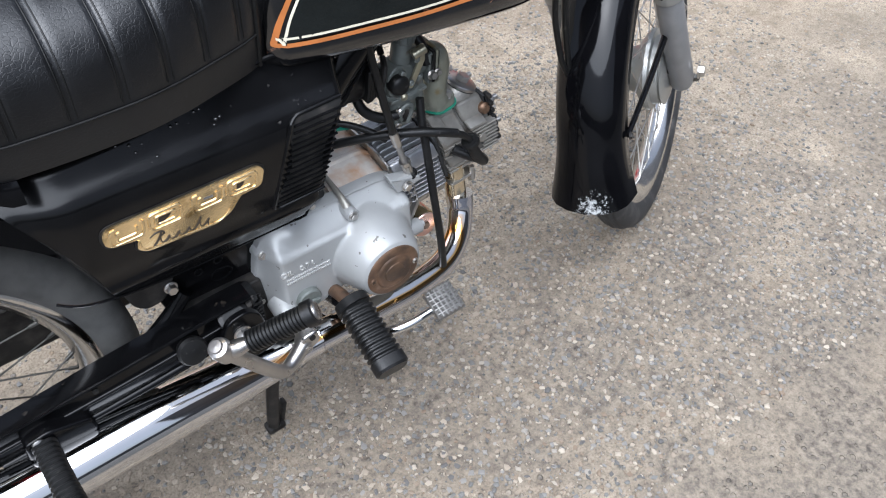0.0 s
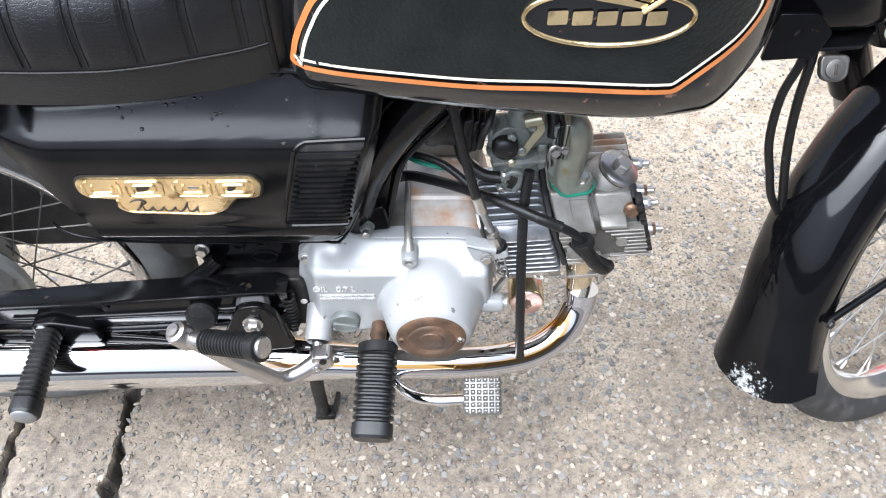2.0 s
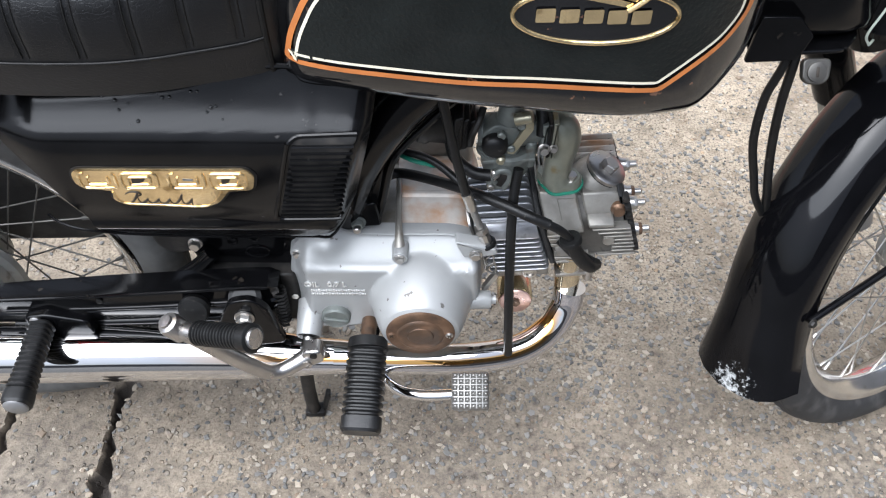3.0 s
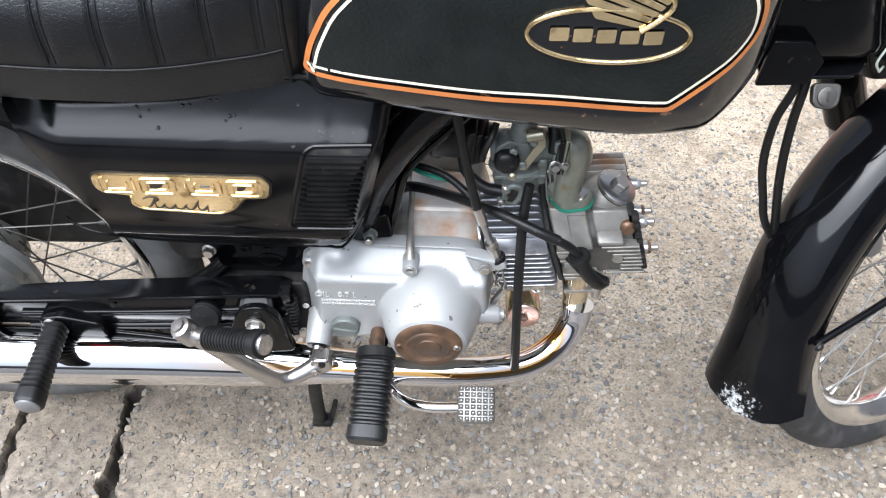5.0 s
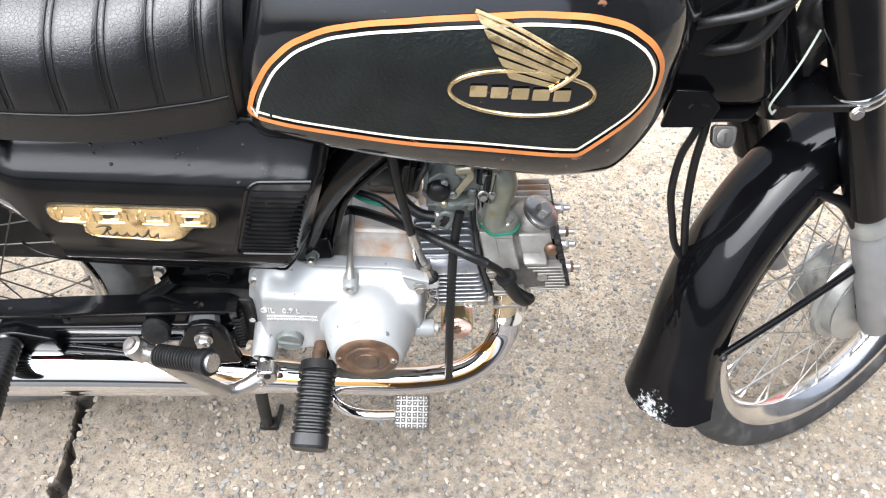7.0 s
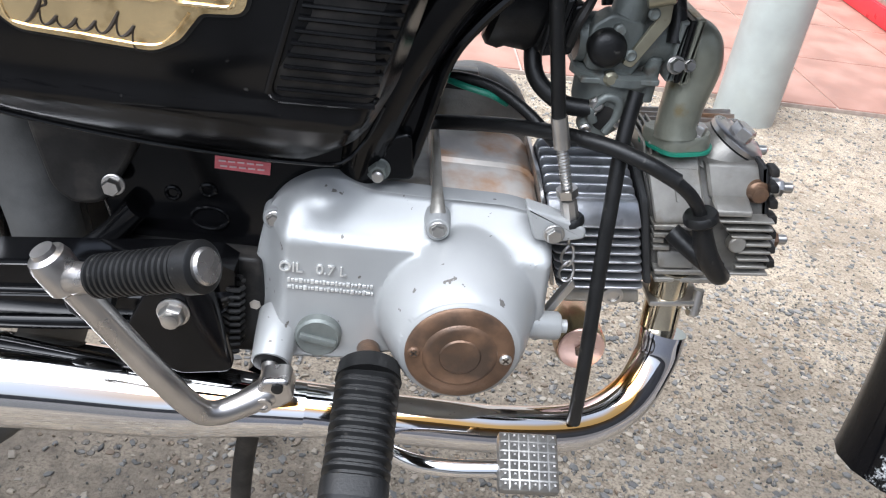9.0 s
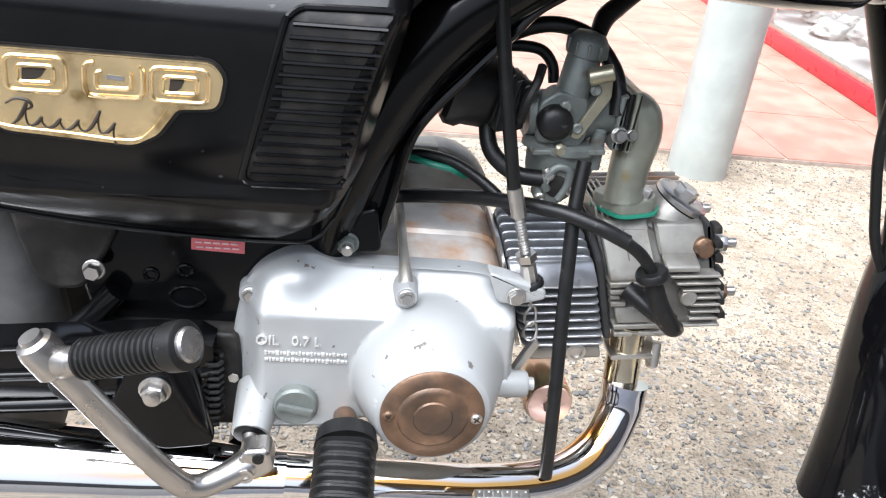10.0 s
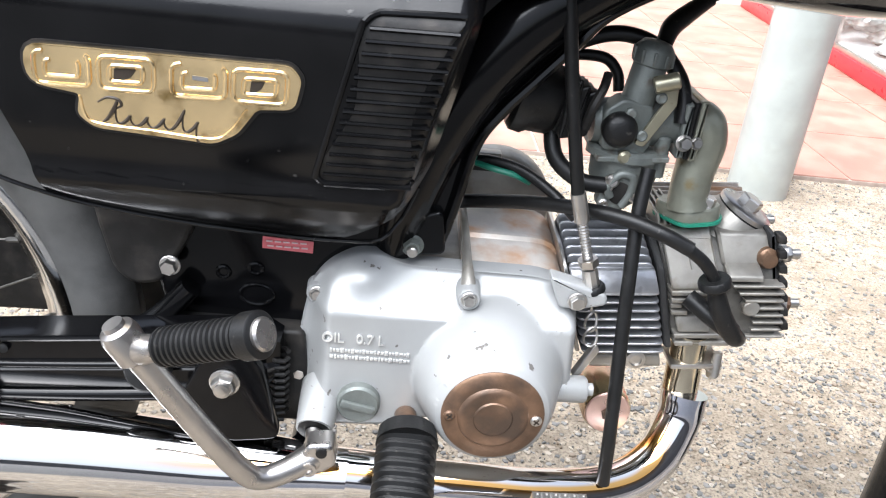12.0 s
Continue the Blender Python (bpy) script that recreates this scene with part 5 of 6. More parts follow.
def lettering(text, size, place, name, material, parent, depth=0.0013, shear=0.0):
    """Raised letters on a face that looks to the machine's right."""
    cu = bpy.data.curves.new(name, "FONT")
    cu.body, cu.size, cu.extrude, cu.shear = text, size, depth, shear
    tmp = bpy.data.objects.new("tmp", cu)
    scene.collection.objects.link(tmp)
    bpy.context.view_layer.update()
    me = bpy.data.meshes.new_from_object(tmp.evaluated_get(bpy.context.evaluated_depsgraph_get()))
    bpy.data.objects.remove(tmp)
    me.transform(Matrix.Translation(place) @ Matrix.Rotation(radians(90), 4, "X"))
    me.materials.clear()
    me.materials.append(material)
    ob = new(name, me)
    ob.parent = parent
    return ob


lettering("OIL", 0.0105, (-0.125, -0.0848, 0.3435), "raised_letters", EMBOSS, cover)
lettering("0.7 L", 0.0105, (-0.100, -0.0848, 0.3435), "raised_letters", EMBOSS, cover)
for r in range(2):
    x = -0.1185
    for k in range(22):
        w = 0.0016 + 0.0011 * ((k * 5 + r * 3) % 4) / 3
        part("raised_bar", box(x + w / 2, -0.0849, 0.3362 - 0.0056 * r, w, 0.0014, 0.0022 + 0.0012 * ((k * 7 + r * 5) % 3 == 0), 0.0004), EMBOSS, cover)
        x += w + 0.00055

# --- badges
BADGE = dense(rounded([(-0.297, 0.528), (-0.297, 0.552), (-0.146, 0.553), (-0.140, 0.545), (-0.144, 0.526), (-0.166, 0.524), (-0.178, 0.507), (-0.192, 0.499), (-0.262, 0.503), (-0.271, 0.511), (-0.268, 0.524)], [0.012, 0.011, 0.008, 0.004, 0.006, 0.003, 0.004, 0.005, 0.005, 0.004, 0.003], 4), 0.01)


def on_cover(poly, out0, out1, edge=0.0008):
    """A thin raised plate that follows the side cover."""
    bm = flank_fill(inset(poly, edge), cover_y, out1, 8)
    b2 = flank(poly, inset(poly, edge), cover_y, out1 - 0.0003)
    me = bpy.data.meshes.new("tmp")
    b2.to_mesh(me)
    b2.free()
    bm.from_mesh(me)
    n = len(poly)
    a = [bm.verts.new((p[0], cover_y(p[0], p[1], out0), p[1])) for p in poly]
    b = [bm.verts.new((p[0], cover_y(p[0], p[1], out1 - 0.0003), p[1])) for p in poly]
    for i in range(n):
        bm.faces.new((a[i], a[(i + 1) % n], b[(i + 1) % n], b[i]))
    bpy.data.meshes.remove(me)
    return bm


badge = part("gold_badge", on_cover(BADGE, -0.002, 0.003), GOLD, bike, "worn gold plated badge", angle=30)
part("badge_backing", on_cover(inset(BADGE, -0.0022), -0.002, 0.0014), DIRTYB, badge, "black badge backing")


def raised_outline(x0, x1, z0, z1, r=0.0055, closed=True):
    """A low rounded bead round a block of the badge."""
    lo = rounded([(x0, z0), (x0 + 0.001, z1), (x1 + 0.002, z1 + 0.0005), (x1 + 0.001, z0 + 0.0005)], r, 5)
    loop = [Vector((p[0], cover_y(p[0], p[1], 0.0031), p[1])) for p in lo]
    if closed:
        return sweep(loop + loop[:1], 0.0014, 8, 1)
    return sweep(loop[14:] + loop[:12], 0.0014, 8, 1)


for x0, x1, closed in ((-0.292, -0.262, False), (-0.256, -0.226, True), (-0.215, -0.185, False), (-0.180, -0.150, True)):
    part("raised_block", raised_outline(x0, x1, 0.5285, 0.5482, closed=closed), GOLD, badge)
    part("inner_bead", raised_outline(x0 + 0.006, x1 - 0.006, 0.5335, 0.5432, 0.003, closed), GOLD, badge)
for cx, w in ((-0.2405, 0.0068), (-0.1655, 0.0045)):
    part("dark_opening", on_cover(rounded([(cx - w, 0.5350), (cx - w + 0.001, 0.5415), (cx + w, 0.542), (cx + w * 0.5, 0.5372), (cx - w * 0.2, 0.5350)], 0.0006, 2), 0.002, 0.0036, 0.0002), LETTER, badge)
part("pale_inlay", on_cover(rounded([(-0.2025, 0.5392), (-0.2025, 0.5418), (-0.1935, 0.5412), (-0.1935, 0.5386)], 0.0006, 2), 0.002, 0.0036, 0.0002), FORKG, badge, "small pale patch on the plating")
part("lower_rim", sweep([Vector((x, cover_y(x, z, 0.0032), z)) for x, z in ((-0.268, 0.523), (-0.266, 0.511), (-0.259, 0.5062), (-0.228, 0.5045), (-0.194, 0.5025), (-0.182, 0.509), (-0.172, 0.5235))], 0.0008, 6, 4), GOLD, badge)
script, rad = [], []
for i in range(97):
    t = i / 16
    h = (0.0145, 0.0062, 0.0066, 0.0068, 0.0140, 0.0075)[min(5, int(t))]
    c = 0.5 - 0.5 * math.cos(2 * math.pi * t)
    z = 0.5078 - 0.0004 * t + h * c - (0.006 * smooth_step(5.55, 6.0, t))
    x = -0.2565 + 0.0098 * t + 0.0016 * math.sin(2 * math.pi * t) + 0.35 * (z - 0.5078)
    script.append(Vector((x, cover_y(x, z, 0.0031), z)))
    rad.append(0.00055 + 0.00075 * max(0.0, math.sin(2 * math.pi * t)))
part("dark_stroke", sweep(script, rad, 6, 1), LETTER, badge, "dark looping stroke")
part("dark_stroke", sweep([Vector((x, cover_y(x, z, 0.0031), z)) for x, z in ((-0.258, 0.520), (-0.252, 0.5235), (-0.246, 0.5225), (-0.2445, 0.519), (-0.2485, 0.5165))], [0.0005, 0.0009, 0.0011, 0.0008, 0.0005], 6, 5), LETTER, badge)

tank_badge = part("oval_badge", sweep([(0.1268 + 0.058 * math.cos(a), tank_side(0.1268 + 0.058 * math.cos(a), 0.7155 + 0.0218 * math.sin(a), 0.003), 0.7155 + 0.0218 * math.sin(a)) for a in np.linspace(0, 2 * math.pi, 61)], 0.0017, 8, 1), GOLD, bike, "gold oval badge ring with a wing")
part("oval_field", flank_fill([(0.1268 + 0.058 * math.cos(a), 0.7155 + 0.0218 * math.sin(a)) for a in np.linspace(0, 2 * math.pi, 49)[:-1]], tank_side, 0.0026, 6), PAINT, tank_badge, "black oval field")
for k in range(5):
    x0 = 0.0850 + 0.0166 * k
    part("gold_block", flank_fill(rounded([(x0, 0.7103), (x0, 0.7213), (x0 + 0.0135, 0.7222), (x0 + 0.0135, 0.7112)], 0.0012, 2), tank_side, 0.0042, 3), GOLD, tank_badge, "plain gold block")
for k in range(5):
    a, b = k / 5, (k + 0.74) / 5
    top, low = Vector((0.084, 0.7815)), Vector((0.1165, 0.7275))
    tip0, tip1 = Vector((0.1655, 0.7465)), Vector((0.1476, 0.7225))
    q = [top.lerp(low, a), tip0.lerp(tip1, a), tip0.lerp(tip1, b), top.lerp(low, b)]
    part("wing_feather", flank_fill(rounded([tuple(p) for p in q], 0.0015, 2), tank_side, 0.0058 - 0.0004 * k, 4), GOLD, tank_badge)
part("wing_rim", sweep([(p[0], tank_side(p[0], p[1], 0.006), p[1]) for p in ((0.084, 0.782), (0.116, 0.7725), (0.145, 0.759), (0.164, 0.749), (0.1665, 0.741), (0.158, 0.731), (0.1476, 0.7225))], 0.0018, 8, 3), GOLD, tank_badge)
part("sticker", box(-0.1555, -0.0475, 0.4, 0.037, 0.001, 0.0095, 0.0, Matrix.Rotation(radians(2), 4, "Y")), PINK, frame_body, "small pink-red caution sticker")
for r in range(2):
    for k in range(5):
        part("sticker_bar", box(-0.169 + 0.0062 * k + 0.001 * r, -0.0485, 0.4022 - 0.0038 * r, 0.0046, 0.0006, 0.0011, 0.0), PALE, frame_body)

drop_mat = mat("water_drop", (0.01, 0.01, 0.01), 0.03, 0, 0.1, 50, rough_vary=0.01, spec=1.0, coat=1.0)
drng = random.Random(3)
for k in range(17):
    x = -0.265 + 0.12 * drng.random() if k < 13 else -0.36 + 0.3 * drng.random()
    z = 0.594 + 0.022 * drng.random()
    r = 0.0009 + 0.0011 * drng.random()
    nrm = Vector((0, -0.65, 0.76))
    part("water_drop", lathe([(r, 0.0), (r * 0.95, r * 0.4), (r * 0.6, r * 0.75), (0.0, r * 0.9)], Vector((x, cover_y(x, z), z)), nrm, 12), drop_mat, side)

# --- foot controls
KA, KB = Vector((-0.121, -0.122, 0.276)), Vector((-0.232, -0.170, 0.388))
kick = part("kick_lever", sweep([(-0.112, -0.117, 0.276), (-0.124, -0.122, 0.268), (-0.141, -0.131, 0.262), (-0.158, -0.139, 0.260), (-0.171, -0.145, 0.271), (-0.194, -0.155, 0.311), (-0.220, -0.165, 0.360), (-0.2325, -0.169, 0.383)], [0.009, 0.0105, 0.009, 0.0085, 0.0085, 0.0085, 0.0085, 0.009], 18), KICKM, bike, "polished steel kick-start lever with folding pedal")
part("clamp", plate(rounded([(-0.136, 0.259), (-0.128, 0.284), (-0.110, 0.286), (-0.106, 0.268), (-0.118, 0.258)], 0.005), -0.1305, -0.113, 0.003), KICKM, kick)
part("clamp_bolt", lathe([(0.0058, 0), (0.0058, 0.004), (0.0035, 0.0042), (0.0035, 0.002), (0, 0.002)], (-0.126, -0.1305, 0.265), (0, -1, 0), 18), KICKM, kick)
part("clamp_mark", lathe([(0.004, 0), (0.004, 0.002), (0.002, 0.0025), (0, 0.0025)], (-0.1175, -0.1305, 0.279), (0, -1, 0), 14), RUBBER, kick)
part("pivot_housing", lathe([(0.0085, -0.012), (0.0115, -0.009), (0.0120, 0.008), (0.0105, 0.013), (0.007, 0.0145), (0.0065, 0.0175), (0.0, 0.018)], (-0.234, -0.1705, 0.386), (-0.42, -0.15, 0.9), 26), KICKM, kick)
GA, GB = Vector((-0.226, -0.174, 0.385)), Vector((-0.1475, -0.2095, 0.4255))
gd = (GB - GA).normalized()
gl = (GB - GA).length
part("pedal_stem", lathe([(0.0085, 0), (0.0095, 0.003), (0.0085, 0.012), (0.007, 0.018), (0.007, 0.03)], GA, gd, 22), KICKM, kick)
prof = []
n_rib = 15
for i in range(n_rib):
    h = 0.02 + (gl - 0.032) * i / n_rib
    s = (gl - 0.032) / n_rib
    prof += [(0.0105, h), (0.0122, h + s * 0.2), (0.0122, h + s * 0.62), (0.0105, h + s * 0.8)]
prof += [(0.0105, gl - 0.012), (0.0138, gl - 0.011), (0.0138, gl - 0.001), (0.0125, gl)]
grip = part("rubber_grip", lathe([(0.008, 0.0195)] + prof + [(0.0, gl)], GA, gd, 26), RUBBER, kick, "ribbed black rubber pedal grip")
part("grip_end", lathe([(0.0098, 0), (0.0098, 0.0018), (0.0085, 0.0032), (0.0, 0.0036)], GB, gd, 24), KICKM, grip)


def foot_peg(name, a, b, wide, thick, ribs, label, flare=0.0):
    """A ribbed rubber peg from a to b, wide along the machine and thick upright."""
    a, b = Vector(a), Vector(b)
    d = (b - a).normalized()
    f = Vector((1, 0, 0))
    f = (f - d * f.dot(d)).normalized()
    w = d.cross(f)
    rings = []
    for i in range(ribs * 4 + 1):
        t = i / (ribs * 4)
        k = 1.0 if i % 4 in (1, 2) else 0.84
        if t > 0.86:
            k = 1.0
        k *= 1 + flare * smooth_step(0.5, 1, t)
        ring = []
        for j in range(28):
            q = 2 * math.pi * j / 28
            c, s = math.cos(q), math.sin(q)
            ring.append(a + (b - a) * t + f * (wide / 2 * k * math.copysign(abs(c) ** 0.6, c)) + w * (thick / 2 * k * math.copysign(abs(s) ** 0.7, s)))
        rings.append(ring)
    m = sum(rings[-1], Vector()) / 28
    rings.append([m + (p - m) * 0.88 + d * 0.003 for p in rings[-1]])
    return part(name, loft(rings), RUBBER, bike, label, angle=30)


peg = foot_peg("foot_peg", (-0.0575, -0.128, 0.292), (-0.0615, -0.214, 0.2655), 0.043, 0.03, 12, "ribbed black rubber rider foot peg")
part("peg_collar", sweep([(-0.0575, -0.12, 0.2945), (-0.0575, -0.131, 0.291)], [0.021, 0.0225], 24, 1), RUBBER, peg)
part("peg_stem", sweep([(-0.06, -0.05, 0.262), (-0.0585, -0.09, 0.284), (-0.058, -0.125, 0.292)], 0.0085, 14), RUST, peg)
part("peg_bar", sweep([(-0.058, -0.095, 0.275), (-0.058, 0.0, 0.24), (-0.058, 0.095, 0.275)], 0.011, 14), FRAMEB, peg)
rpeg = foot_peg("passenger_peg", (-0.4165, -0.101, 0.294), (-0.4165, -0.196, 0.286), 0.026, 0.026, 15, "ribbed black rubber passenger foot peg", 0.12)
part("peg_bracket", plate(rounded([(-0.436, 0.278), (-0.434, 0.305), (-0.41, 0.310), (-0.366, 0.298), (-0.362, 0.276), (-0.39, 0.266)], 0.006), -0.101, -0.080, 0.003), FRAMEB, rpeg, "black peg bracket")
part("peg_end", lathe([(0.0128, 0), (0.0128, 0.002), (0.011, 0.0035), (0, 0.004)], (-0.4165, -0.1985, 0.2858), (0, -0.99, -0.08), 24), FORKG, rpeg, "worn grey metal end disc")
part("bracket_pin", lathe([(0.0065, 0), (0.0065, 0.003), (0.004, 0.0045), (0, 0.0045)], (-0.4205, -0.1015, 0.302), (0, -1, 0.2), 18), STEEL, rpeg)

PADM = Matrix.Translation((0.054, -0.1615, 0.2575)) @ Matrix.Rotation(radians(24), 4, "X") @ Matrix.Rotation(radians(-2), 4, "Y")
pad = part("brake_pad", box(0, 0, 0, 0.041, 0.041, 0.010, 0.003), PADC, bike, "chrome brake pedal pad with square studs")
pad.data.transform(PADM)
for i in range(6):
    for j in range(6):
        bm = bmesh.new()
        loft([[(-0.0165 + 0.0066 * i + sx * q, -0.0165 + 0.0066 * j + sy * q, z) for sx, sy in ((-1, -1), (1, -1), (1, 1), (-1, 1))] for z, q in ((0.0045, 0.0031), (0.0078, 0.0007))], bm=bm)
        bm.transform(PADM)
        part("pad_stud", bm, PADC, pad, smooth=False)
part("pedal_arm", sweep([(-0.07, -0.06, 0.215), (-0.055, -0.105, 0.222), (-0.030, -0.145, 0.238), (0.0, -0.160, 0.247), (0.042, -0.162, 0.252)], 0.0062, 16), CHROME, pad, "chrome brake pedal arm")

# --- stand, brackets, swing arm fittings
stand = part("centre_stand", sweep([(-0.135, -0.07, 0.24), (-0.15, -0.058, 0.13), (-0.1545, -0.044, 0.03), (-0.153, -0.04, 0.0075)], 0.0088, 14), DIRTYB, bike, "worn black tubular centre stand")
part("stand_foot", box(-0.1525, -0.04, 0.007, 0.028, 0.02, 0.012, 0.004), DIRTYB, stand)
part("stand_tab", box(-0.136, -0.036, 0.028, 0.007, 0.012, 0.04, 0.002, Matrix.Rotation(radians(12), 4, "Y")), DIRTYB, stand)
part("stand_leg", sweep([(-0.135, 0.07, 0.24), (-0.15, 0.085, 0.13), (-0.155, 0.10, 0.008)], 0.0088, 14), STEEL, stand)
part("stand_cross_tube", sweep([(-0.135, -0.075, 0.24), (-0.135, 0.075, 0.24)], 0.011, 14, 1), FRAMEB, stand)
brkt = part("peg_bracket_plate", plate(rounded([(-0.226, 0.292), (-0.203, 0.341), (-0.180, 0.346), (-0.165, 0.333), (-0.150, 0.268), (-0.19, 0.262)], 0.009), -0.106, -0.098, 0.002), FRAMEB, bike, "black triangular bracket plate")
for ex, ez, rx, rz in ((-0.178, 0.355, 0.0125, 0.0085), (-0.203, 0.372, 0.0045, 0.0045), (-0.179, 0.377, 0.005, 0.0042)):
    part("embossed_ring", sweep([(ex + rx * math.cos(a), -0.0452, ez + rz * math.sin(a)) for a in np.linspace(0, 2 * math.pi, 25)], 0.0016, 8), FRAMEB, frame_body, "pressed ring in the frame side")
# Added filler plate: stands in for the dark gap between arm and muffler.
part("dark_filler_plate", plate(rounded([(-0.245, 0.335), (-0.14, 0.335), (-0.130, 0.252), (-0.19, 0.25)], 0.006), -0.062, 0.03, 0.003), DIRTYB, frame_body, "dusty black filler plate, added for the darkness behind the swing arm")
part("bracket_nut", hexbolt((-0.190, -0.1065, 0.3165), (0, -1, 0), 0.0088, 0.009), STEEL, brkt)
part("bracket_thread", lathe([(0.0055, 0.008), (0.0055, 0.012), (0.003, 0.0125), (0, 0.0125)], (-0.190, -0.1065, 0.3165), (0, -1, 0), 16), STEEL, brkt)
part("bush", lathe([(0.017, -0.01), (0.018, 0.0), (0.018, 0.004), (0.013, 0.006)], (-0.19, -0.088, 0.327), (0, -0.6, 0.8), 24), RUBBER, arm)
part("rubber_stop", lathe([(0.012, -0.02), (0.0165, -0.004), (0.0175, 0.002), (0.015, 0.006), (0.0, 0.0072)], (-0.246, -0.0965, 0.317), (0, -0.9, 0.35), 28), RUBBER, arm, "round black rubber stop")
part("arm_lip", sweep([(-0.165, -0.0855, 0.341), (-0.20, -0.0865, 0.3405), (-0.345, -0.0865, 0.3265), (-0.50, -0.082, 0.309)], 0.0022, 8), FRAMEB, arm)
part("arm_groove", sweep([(-0.175, -0.0862, 0.3205), (-0.30, -0.0867, 0.3085), (-0.46, -0.0842, 0.296)], 0.003, 10), FRAMEB, arm)
part("arm_foot", sweep([(-0.18, -0.083, 0.2925), (-0.30, -0.083, 0.280), (-0.46, -0.081, 0.268)], 0.006, 12), FRAMEB, arm)
part("arm_plug", lathe([(0.0035, 0), (0.0035, 0.0018), (0.0, 0.0024)], (-0.351, -0.0862, 0.318), (0, -1, 0.2), 12), RUBBER, arm)
spr = [(-0.1565 + 0.007 * math.cos(k * 0.9), -0.075 + 0.007 * math.sin(k * 0.9), 0.325 - k * 0.00085) for k in range(70)]
part("return_spring", sweep(spr, 0.0018, 6, 1), DIRTYB, stand, "dark oily return spring")
part("axle_plate", plate(rounded([(-0.575, 0.258), (-0.578, 0.305), (-0.54, 0.338), (-0.50, 0.334), (-0.485, 0.300), (-0.495, 0.262)], 0.008), -0.092, -0.082, 0.002), FRAMEB, arm)
part("axle_nut", hexbolt((-0.55, -0.092, 0.282), (0, -1, 0), 0.011, 0.012), STEEL, arm)

SB, ST = Vector((-0.524, -0.103, 0.325)), Vector((-0.438, -0.108, 0.600))
shock = part("rear_shock", lathe([(0.0075, 0.0), (0.012, 0.008), (0.0085, 0.02), (0.0085, 0.16)], SB, ST - SB, 26), STEEL, bike, "rear shock absorber with a red cover")
part("red_cover", lathe([(0.0215, 0.175), (0.0235, 0.178), (0.0235, 0.247), (0.0215, 0.250)], SB, ST - SB, 30), REDP, shock, "red painted shock cover")
bm = bmesh.new()
lathe([(0.016 + 0.004 * (i % 2), 0.134 + 0.0042 * i) for i in range(11)], SB, ST - SB, 26, bm)
part("rubber_boot", bm, RUBBER, shock, "black rubber bellows")
part("chrome_top", lathe([(0.021, 0.248), (0.0225, 0.250), (0.0225, 0.292), (0.019, 0.300), (0.01, 0.305)], SB, ST - SB, 30), CHROME, shock)
part("top_boot", lathe([(0.0245, 0.292), (0.0265, 0.297), (0.0265, 0.325), (0.02, 0.33)], SB, ST - SB, 30), RUBBER, shock)
part("lower_eye", lathe([(0.014, -0.012), (0.016, -0.01), (0.016, 0.01), (0.014, 0.012)], SB, (0, 1, 0), 24), STEEL, shock)
part("eye_nut", hexbolt(SB + Vector((0, -0.013, 0)), (0, -1, 0), 0.009, 0.01), STEEL, shock)

# --- dark inner parts behind the engine
part("inner_guard", plate(rounded([(-0.300, 0.47), (-0.290, 0.41), (-0.281, 0.372), (-0.268, 0.360), (-0.246, 0.363), (-0.226, 0.40), (-0.20, 0.47)], 0.009), -0.055, -0.046, 0.004), DIRTYB, frame_body)
part("guard_bolt", hexbolt((-0.239, -0.056, 0.380), (0, -1, 0.05), 0.0062, 0.008), STEEL, frame_body)
part("frame_tube", sweep([(-0.27, -0.05, 0.315), (-0.245, -0.052, 0.338), (-0.225, -0.053, 0.362)], 0.009, 14), FRAMEB, frame_body)
part("engine_bolt", hexbolt((-0.065, -0.053, 0.411), (0, -1, 0), 0.0068, 0.008), CARB, frame_body)
part("bolt_end", lathe([(0.004, 0), (0.004, 0.014), (0.003, 0.015)], (-0.065, -0.052, 0.411), (0, -1, 0), 14), STEEL, frame_body)
part("engine_hanger", plate(rounded([(-0.082, 0.40), (-0.075, 0.43), (-0.045, 0.44), (-0.04, 0.405)], 0.006), -0.053, -0.04, 0.002), FRAMEB, frame_body)
part("frame_flange", sweep([(-0.044, -0.047, 0.412), (-0.037, -0.047, 0.44), (-0.027, -0.047, 0.488), (-0.012, -0.047, 0.514), (0.008, -0.047, 0.538), (0.032, -0.047, 0.566), (0.055, -0.047, 0.59), (0.12, -0.045, 0.625)], 0.0035, 8), FRAMEB, frame_body)
part("frame_pressing", sweep([(-0.078, -0.040, 0.40), (-0.070, -0.042, 0.44), (-0.056, -0.042, 0.49), (-0.030, -0.042, 0.54), (0.01, -0.042, 0.585), (0.07, -0.040, 0.625)], [0.014, 0.019, 0.023, 0.025, 0.025, 0.022], 20), FRAMEB, frame_body, "rounded pressing of the black frame")
part("chain_guard", plate(rounded([(-0.48, 0.60), (-0.40, 0.56), (-0.31, 0.50), (-0.30, 0.515), (-0.39, 0.58), (-0.47, 0.625)], 0.004), -0.052, 0.052, 0.003), PAINT, frame_body, "black inner rear mudguard")
part("chain_case", plate(rounded([(-0.63, 0.29), (-0.63, 0.42), (-0.58, 0.45), (-0.13, 0.40), (-0.11, 0.36), (-0.13, 0.27), (-0.55, 0.258)], 0.03, 6), 0.052, 0.078, 0.006), DIRTYB, frame_body, "black pressed chain case on the far side")
